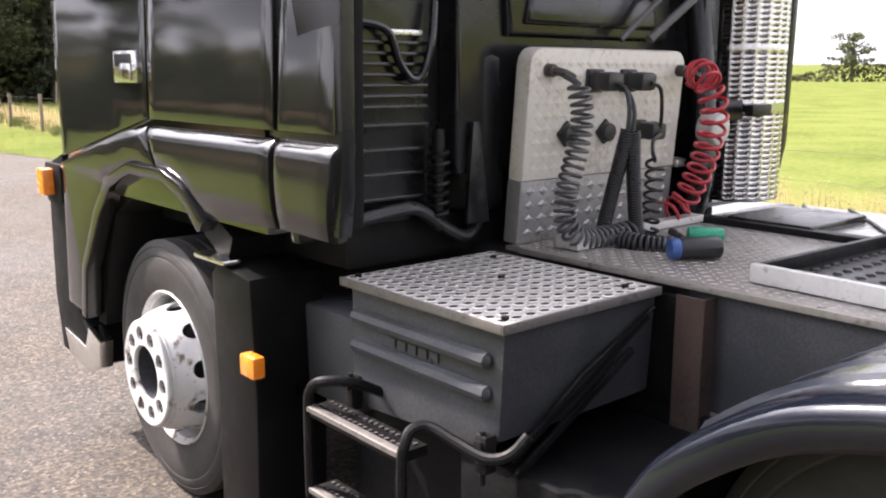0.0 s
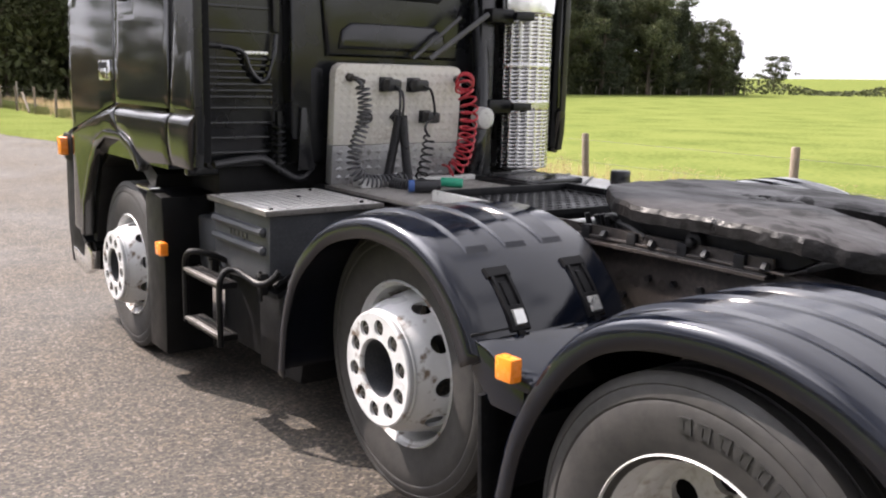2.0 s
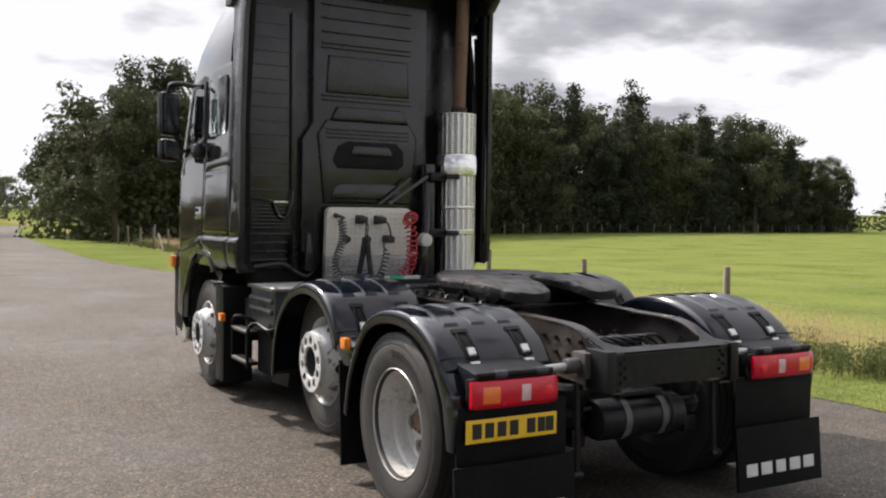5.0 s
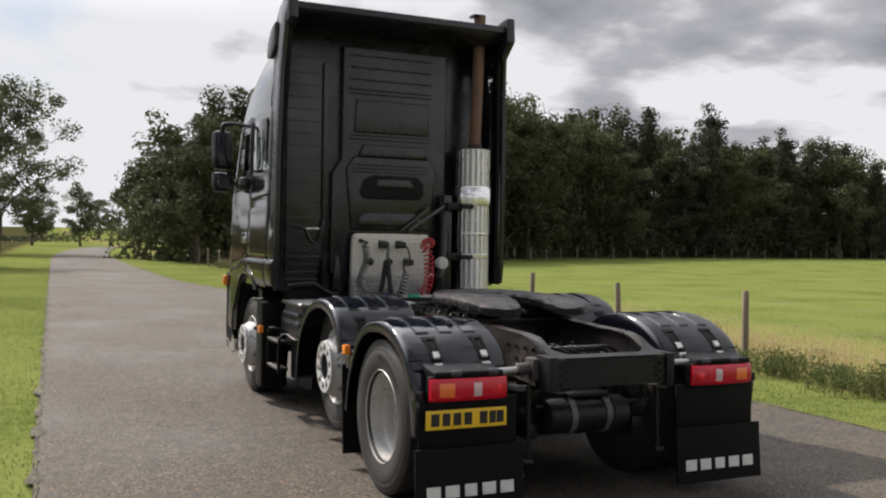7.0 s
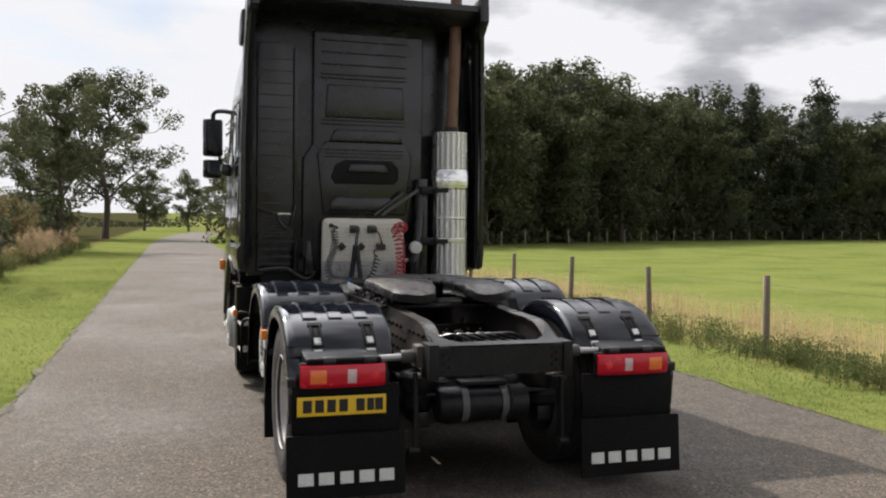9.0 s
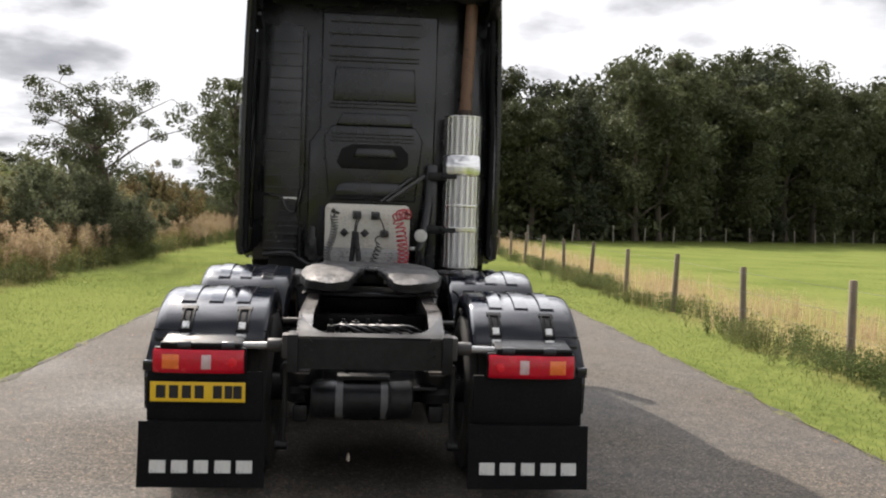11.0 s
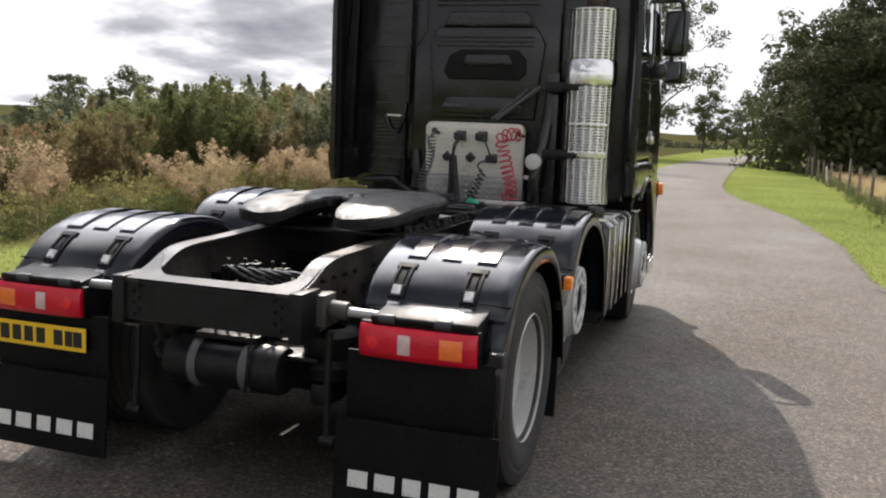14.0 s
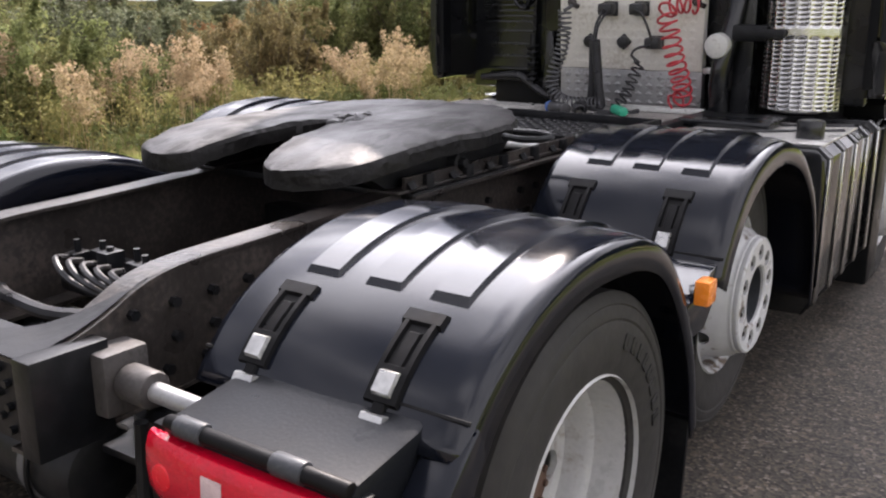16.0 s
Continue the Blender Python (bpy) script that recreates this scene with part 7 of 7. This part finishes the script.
for x, y, s, a in ((6.5, 118, 0.62, 10), (0.5, 135, 0.55, 80), (14, 128, 0.7, 200), (-6, 140, 0.6, 310)):
    made = copy_thing(far_kinds[a % 2], Matrix.Identity(4))
    made.matrix_basis = pose(x, y, 0, 0, 0, a) @ Matrix.Diagonal((s, s, s, 1))
for x, y, s, wide, a in ((-80, 86, 0.25, 1.4, 15), (-86, 80, 0.23, 1.4, 120), (-73, 92, 0.22, 1.4, 220), (-49, 44, 0.13, 1.3, 60), (-60, 40, 0.13, 1.3, 300), (-54, 50, 0.14, 1.3, 140), (-62, 62, 0.15, 1.4, 31), (-56, 57, 0.13, 1.4, 214)):
    made = copy_thing(far_kinds[a % 2], Matrix.Identity(4))
    made.matrix_basis = pose(x, y, 0, 0, 0, a) @ Matrix.Diagonal((s * wide, s * wide, s, 1))
    tagged(made, "dark round tree across the rough land", "tree", "distant trees")
small = tagged(tree("hawthorn_tree", 5.2, 2.1, 0.050, 9500, LEAF_WOOD, 79, bare=0.55, limbs=15, clump=0.62), "small open-crowned tree behind the hedge", "tree")
small.matrix_basis = pose(-7.9, 22, 0, 0, 0, 30) @ Matrix.Diagonal((1.02, 1.02, 0.93, 1))
tall = tagged(tree("poplar_tree", 9.0, 2.4, 0.12, 6500, LEAF_WOOD, 78, bare=0.15, limbs=18), "leafy tree on the verge ahead", "tree")
tall.matrix_basis = pose(-7.6, 46, 0, 0, 0, 100)

# bushes along the near side of the road
rng = random.Random(23)
bush_kinds = [tagged(bush("hedge_bush", 2.6, 1.6, 0.042, 15000, LEAF_RUSSET if k == 1 else LEAF_BUSH, 101 + k), "russet wild bush behind the weeds" if k == 1 else "green and yellowing wild bush behind the weeds", "bush", "bushes along the road") for k in range(3)]
bush_kinds += [tagged(bush("willow_bush", 2.5, 1.5, 0.042, 14000, LEAF_WILLOW, 111 + k, 20), "grey-green willow bush behind the weeds", "bush", "bushes along the road") for k in range(2)]
# larger-leaved, plainer ones farther back
back_kinds = [tagged(bush("hedge_bush", 2.6, 1.6, 0.07, 5500, mat, 121 + k), label, "bush", "bushes along the road") for k, (mat, label) in enumerate(((LEAF_BUSH, "green and yellowing wild bush behind the weeds"), (LEAF_WILLOW, "grey-green willow bush behind the weeds"), (LEAF_RUSSET, "russet wild bush behind the weeds")))]
used, back_used = set(), set()
y = -9.0
while y < 58:
    for x in (-9.6, -11.8, -14.4, -17.6):
        if rng.random() < 0.12:
            continue
        # a low gap runs slantwise through the thicket
        along = y - 0.97 * (-11 - x)
        tallness = float(np.interp(along, [-9, 4, 8.8, 10.0, 11.2, 12.4, 16, 26, 60], [0.74, 0.74, 0.74, 0.45, 0.45, 0.76, 0.88, 1.08, 1.10]))
        k = rng.randrange(5)
        size = tallness * rng.uniform(0.92, 1.25) * (1.0 if x > -12.5 else 1.1)
        m = pose(x + rng.uniform(-0.7, 0.7), y + rng.uniform(-0.8, 0.8), -0.03, 0, 0, rng.uniform(0, 360)) @ Matrix.Diagonal((size, size, size * rng.uniform(0.8, 1.15), 1))
        pool, taken = (bush_kinds, used) if x > -13 else (back_kinds, back_used)
        k = k if x > -13 else k % 3
        if k not in taken:
            pool[k].matrix_basis = m
            taken.add(k)
        else:
            made = copy_thing(pool[k], Matrix.Identity(4))
            made.matrix_basis = m
    y += 2.15

for x, y, s, a, k in ((-8.1, 21.3, 1.0, 40, 3), (-7.5, 22.8, 0.95, 200, 4), (-9.0, 23.4, 1.15, 310, 3)):
    made = copy_thing(bush_kinds[k], Matrix.Identity(4))
    made.matrix_basis = pose(x, y, -0.03, 0, 0, a) @ Matrix.Diagonal((s, s, s, 1))

# tall dry weeds in front of the bushes
def weeds(name, label, x_range, y_range, count, height, leaf, per, mat, seed, rise=0.75, plume=0.0):
    g = np.random.default_rng(seed)
    # stalks stand in clumps, each of its own height
    heads = max(8, count // 9)
    cx, cy, ch = g.uniform(*x_range, heads), g.uniform(*y_range, heads), g.uniform(0.7, 1.15, heads)
    own = g.integers(0, heads, count)
    xs, ys = cx[own] + g.normal(size=count) * 0.2, cy[own] + g.normal(size=count) * 0.26
    hs = height * ch[own] * g.uniform(0.7, 1.1, count)
    which = np.repeat(np.arange(count), per)
    f = g.random(count * per) ** rise
    wide = 0.13 * hs[which] * (1.15 - f) + 0.03 if not plume else 0.025 + plume * np.exp(-(((f - 0.7) / 0.36) ** 2))
    place = np.stack([xs[which] + g.normal(size=len(f)) * wide, ys[which] + g.normal(size=len(f)) * wide, hs[which] * f], 1)
    leaves = part(name, leaf_mesh(name, place, g.normal(size=(len(f), 3)) + np.array([0, 0, 0.3]), leaf * g.uniform(0.5, 1.4, len(f)), mat, 0.4, seed), None)
    bm = bmesh.new()
    verts, faces = [], []
    for x, y, h in zip(xs, ys, hs):
        b = len(verts)
        lx, ly = g.normal(size=2) * 0.07 * h
        verts += [(x - 0.006, y, -0.03), (x + 0.006, y, -0.03), (x + lx, y + ly, h), (x, y - 0.006, -0.03), (x, y + 0.006, -0.03)]
        faces += [(b, b + 1, b + 2), (b + 3, b + 4, b + 2)]
    bm.free()
    me = bpy.data.meshes.new("stems")
    me.from_pydata(verts, [], faces)
    me.materials.append(mat)
    part("stalks", me, None, leaves)
    tagged(leaves, label, "weeds", kind="stuff")


def plumes(name, label, x_range, y_range, count, height, mat, seed, per=110, leaf=0.023):
    """Feathery seed heads: each stands on its stalk as an upright, ragged plume; they grow in tufts."""
    g = np.random.default_rng(seed)
    tufts = max(8, count // 8)
    cx, cy, ch = g.uniform(*x_range, tufts), g.uniform(*y_range, tufts), g.uniform(0.60, 1.15, tufts)
    own = g.integers(0, tufts, count)
    xs, ys = cx[own] + g.normal(size=count) * 0.17, cy[own] + g.normal(size=count) * 0.17
    hs = height * ch[own] * g.uniform(0.62, 1.1, count)
    lean = g.normal(size=(count, 2)) * 0.09
    length, wide = g.uniform(0.22, 0.42, count), g.uniform(0.06, 0.12, count)
    which = np.repeat(np.arange(count), per)
    f = g.random(len(which))
    # widest below the middle, drawn to a point, with side sprays
    r = wide[which] * np.sqrt(g.random(len(which))) * (0.25 + 1.15 * np.sin(np.pi * np.clip(1 - f, 0.03, 1) ** 0.75))
    a = g.random(len(which)) * 6.283
    z = hs[which] - length[which] * (1 - f)
    place = np.stack([xs[which] + r * np.cos(a) + lean[which, 0] * z, ys[which] + r * np.sin(a) + lean[which, 1] * z, z], 1)
    face = np.stack([np.cos(a), np.sin(a), g.normal(size=len(which)) * 0.6], 1) + g.normal(size=(len(which), 3)) * 0.5
    ob = part(name, leaf_mesh(name, place, face, leaf * g.uniform(0.5, 1.4, len(which)), mat, 0.55, seed), None)
    verts, faces = [], []
    for x, y, h, (lx, ly) in zip(xs, ys, hs, lean):
        b = len(verts)
        verts += [(x - 0.006, y, -0.03), (x + 0.006, y, -0.03), (x + lx * h, y + ly * h, h), (x, y - 0.006, -0.03), (x, y + 0.006, -0.03)]
        faces += [(b, b + 1, b + 2), (b + 3, b + 4, b + 2)]
    me = bpy.data.meshes.new("stems")
    me.from_pydata(verts, [], faces)
    me.materials.append(mat)
    part("stalks", me, None, ob)
    tagged(ob, label, "weeds", kind="stuff")


plumes("dry_weeds", "tall dry buff seed plumes along the verge", (-9.3, -6.9), (-8, 52), 1350, 1.10, LEAF_DRY, 7)
weeds("green_weeds", "dense green growth below the dry seed heads", (-9.2, -7.0), (-8, 52), 2200, 0.66, 0.030, 48, LEAF_HERB, 17)
weeds("dock_weeds", "red-brown dock seed heads among the weeds", (-9.4, -7.2), (15, 52), 330, 1.10, 0.018, 110, LEAF_DOCK, 8, 0.6, 0.05)
weeds("far_rough", "brown rough growth on the land behind the thicket", (-55, -18), (-6, 75), 2600, 0.8, 0.10, 16, LEAF_DOCK, 18)
weeds("low_weeds", "low green and straw weeds at the verge's edge", (-7.7, -6.6), (-8, 52), 1500, 0.42, 0.032, 22, LEAF_LOW, 9)
weeds("fence_weeds", "rank grass and nettles under the fence", (5.1, 5.75), (-3, 48), 1100, 0.30, 0.018, 75, LEAF_LOW, 10, 0.9, 0.06)
weeds("fence_straw", "dry straw grass along the fence", (5.5, 7.6), (-3, 48), 2600, 0.45, 0.012, 24, LEAF_DRY, 12)


# mown grass on the verges
def blades(name, label, spots, seed, low=-0.018, high=0.010):
    g = np.random.default_rng(seed)
    n = len(spots)
    a = g.random(n) * 6.283
    w, h = g.uniform(0.004, 0.007, n), g.uniform(low, high, n)
    tip = g.normal(size=(n, 2)) * ((h + 0.05) * 0.5)[:, None]
    ca, sa = np.cos(a) * w, np.sin(a) * w
    z0 = np.full(n, -0.05)
    verts = np.stack([np.stack([spots[:, 0] - ca, spots[:, 1] - sa, z0], 1), np.stack([spots[:, 0] + ca, spots[:, 1] + sa, z0], 1), np.stack([spots[:, 0] + tip[:, 0], spots[:, 1] + tip[:, 1], h], 1)], 1).reshape(-1, 3)
    me = bpy.data.meshes.new(name)
    me.from_pydata(verts.tolist(), [], np.arange(3 * n).reshape(-1, 3).tolist())
    me.materials.append(GRASS)
    tagged(part(name, me, None), label, "grass", kind="stuff")


def verge_spots(left, n, seed):
    g = np.random.default_rng(seed)
    y = -6 + 50 * g.random(n) ** 1.5
    edge = np.array([road_edges(float(q))[0 if left else 1] for q in y])
    if left:
        x = edge - 3.9 * g.random(n) ** 1.15 + 0.03
    else:
        x = edge - 0.03 + (5.75 - edge) * g.random(n) ** 1.1
    return np.stack([x, y], 1)


blades("verge_grass", "short mown green grass on the verge", verge_spots(True, 90000, 31), 32)
blades("verge_grass", "short mown green grass on the fence side", verge_spots(False, 70000, 33), 34)
# distant hedges and trees on the skyline
rng = random.Random(5)
for k in range(46):
    a = radians(-150 + 300 * k / 45 + rng.uniform(-2, 2))
    far = rng.uniform(190, 290) if -0.2 < a < 2.3 else rng.uniform(120, 220)
    x, y = far * math.sin(a), far * math.cos(a)
    s = rng.uniform(0.5, 0.85)
    made = copy_thing(far_kinds[rng.randrange(2)], Matrix.Identity(4))
    made.matrix_basis = pose(x, y, land(x, y), 0, 0, rng.uniform(0, 360)) @ Matrix.Diagonal((s * 1.4, s * 1.4, s * 0.85, 1))
    tagged(made, "distant tree on the skyline", "tree", "distant trees")
g = np.random.default_rng(15)
n = 36000
a = radians(-160) + radians(320) * g.random(n)
far = 205 + 20 * np.sin(a * 5) + g.normal(size=n) * 3
place = np.stack([far * np.sin(a), far * np.cos(a), 0.1 + g.random(n) * (2.4 + 1.0 * np.sin(a * 17) + 0.8 * np.sin(a * 41))], 1)
tagged(part("far_hedge", leaf_mesh("far_hedge", place, g.normal(size=(n, 3)), g.uniform(0.28, 0.5, n), LEAF_WOOD, seed=2), None), "distant hedgerow round the fields", "hedge", kind="stuff")

# leaf litter and twigs on the road
g = np.random.default_rng(44)
n = 420
ly = -5 + 30 * g.random(n)
edge = np.array([road_edges(float(q)) for q in ly])
side = g.random(n) < 0.5
into = np.abs(g.normal(size=n)) * 0.35
lx = np.where(side, edge[:, 0] + into, edge[:, 1] - into)
lx[:60] = edge[:60, 0] + (edge[:60, 1] - edge[:60, 0]) * g.random(60)
place = np.stack([lx, ly, np.full(n, 0.006)], 1)
tagged(part("fallen_leaves", leaf_mesh("fallen_leaves", place, np.array([0, 0, 1.0]) + g.normal(size=(n, 3)) * 0.25, g.uniform(0.008, 0.022, n), LEAF_DOCK, 0.5, 45), None), "small dry leaves scattered on the asphalt", "leaf litter", kind="stuff")
for x, y, a, s in ((2.35, -1.35, 20, 1.0), (0.55, -1.9, 80, 0.7), (-2.2, -1.2, 140, 0.8)):
    bm = bmesh.new()
    for q in range(3):
        tube(bm, [(0.03 * q - 0.05, 0, 0.006), (0.03 * q, 0.02 * (q - 1), 0.012), (0.05 + 0.02 * q, 0.035 * (q - 1), 0.006)], [0.003, 0.0025, 0.001], 5)
    ob = tagged(part("twig", bm, BARK), "small dry twig on the asphalt", "twig")
    ob.matrix_basis = pose(x, y, 0, 0, 0, a) @ Matrix.Scale(s, 4)
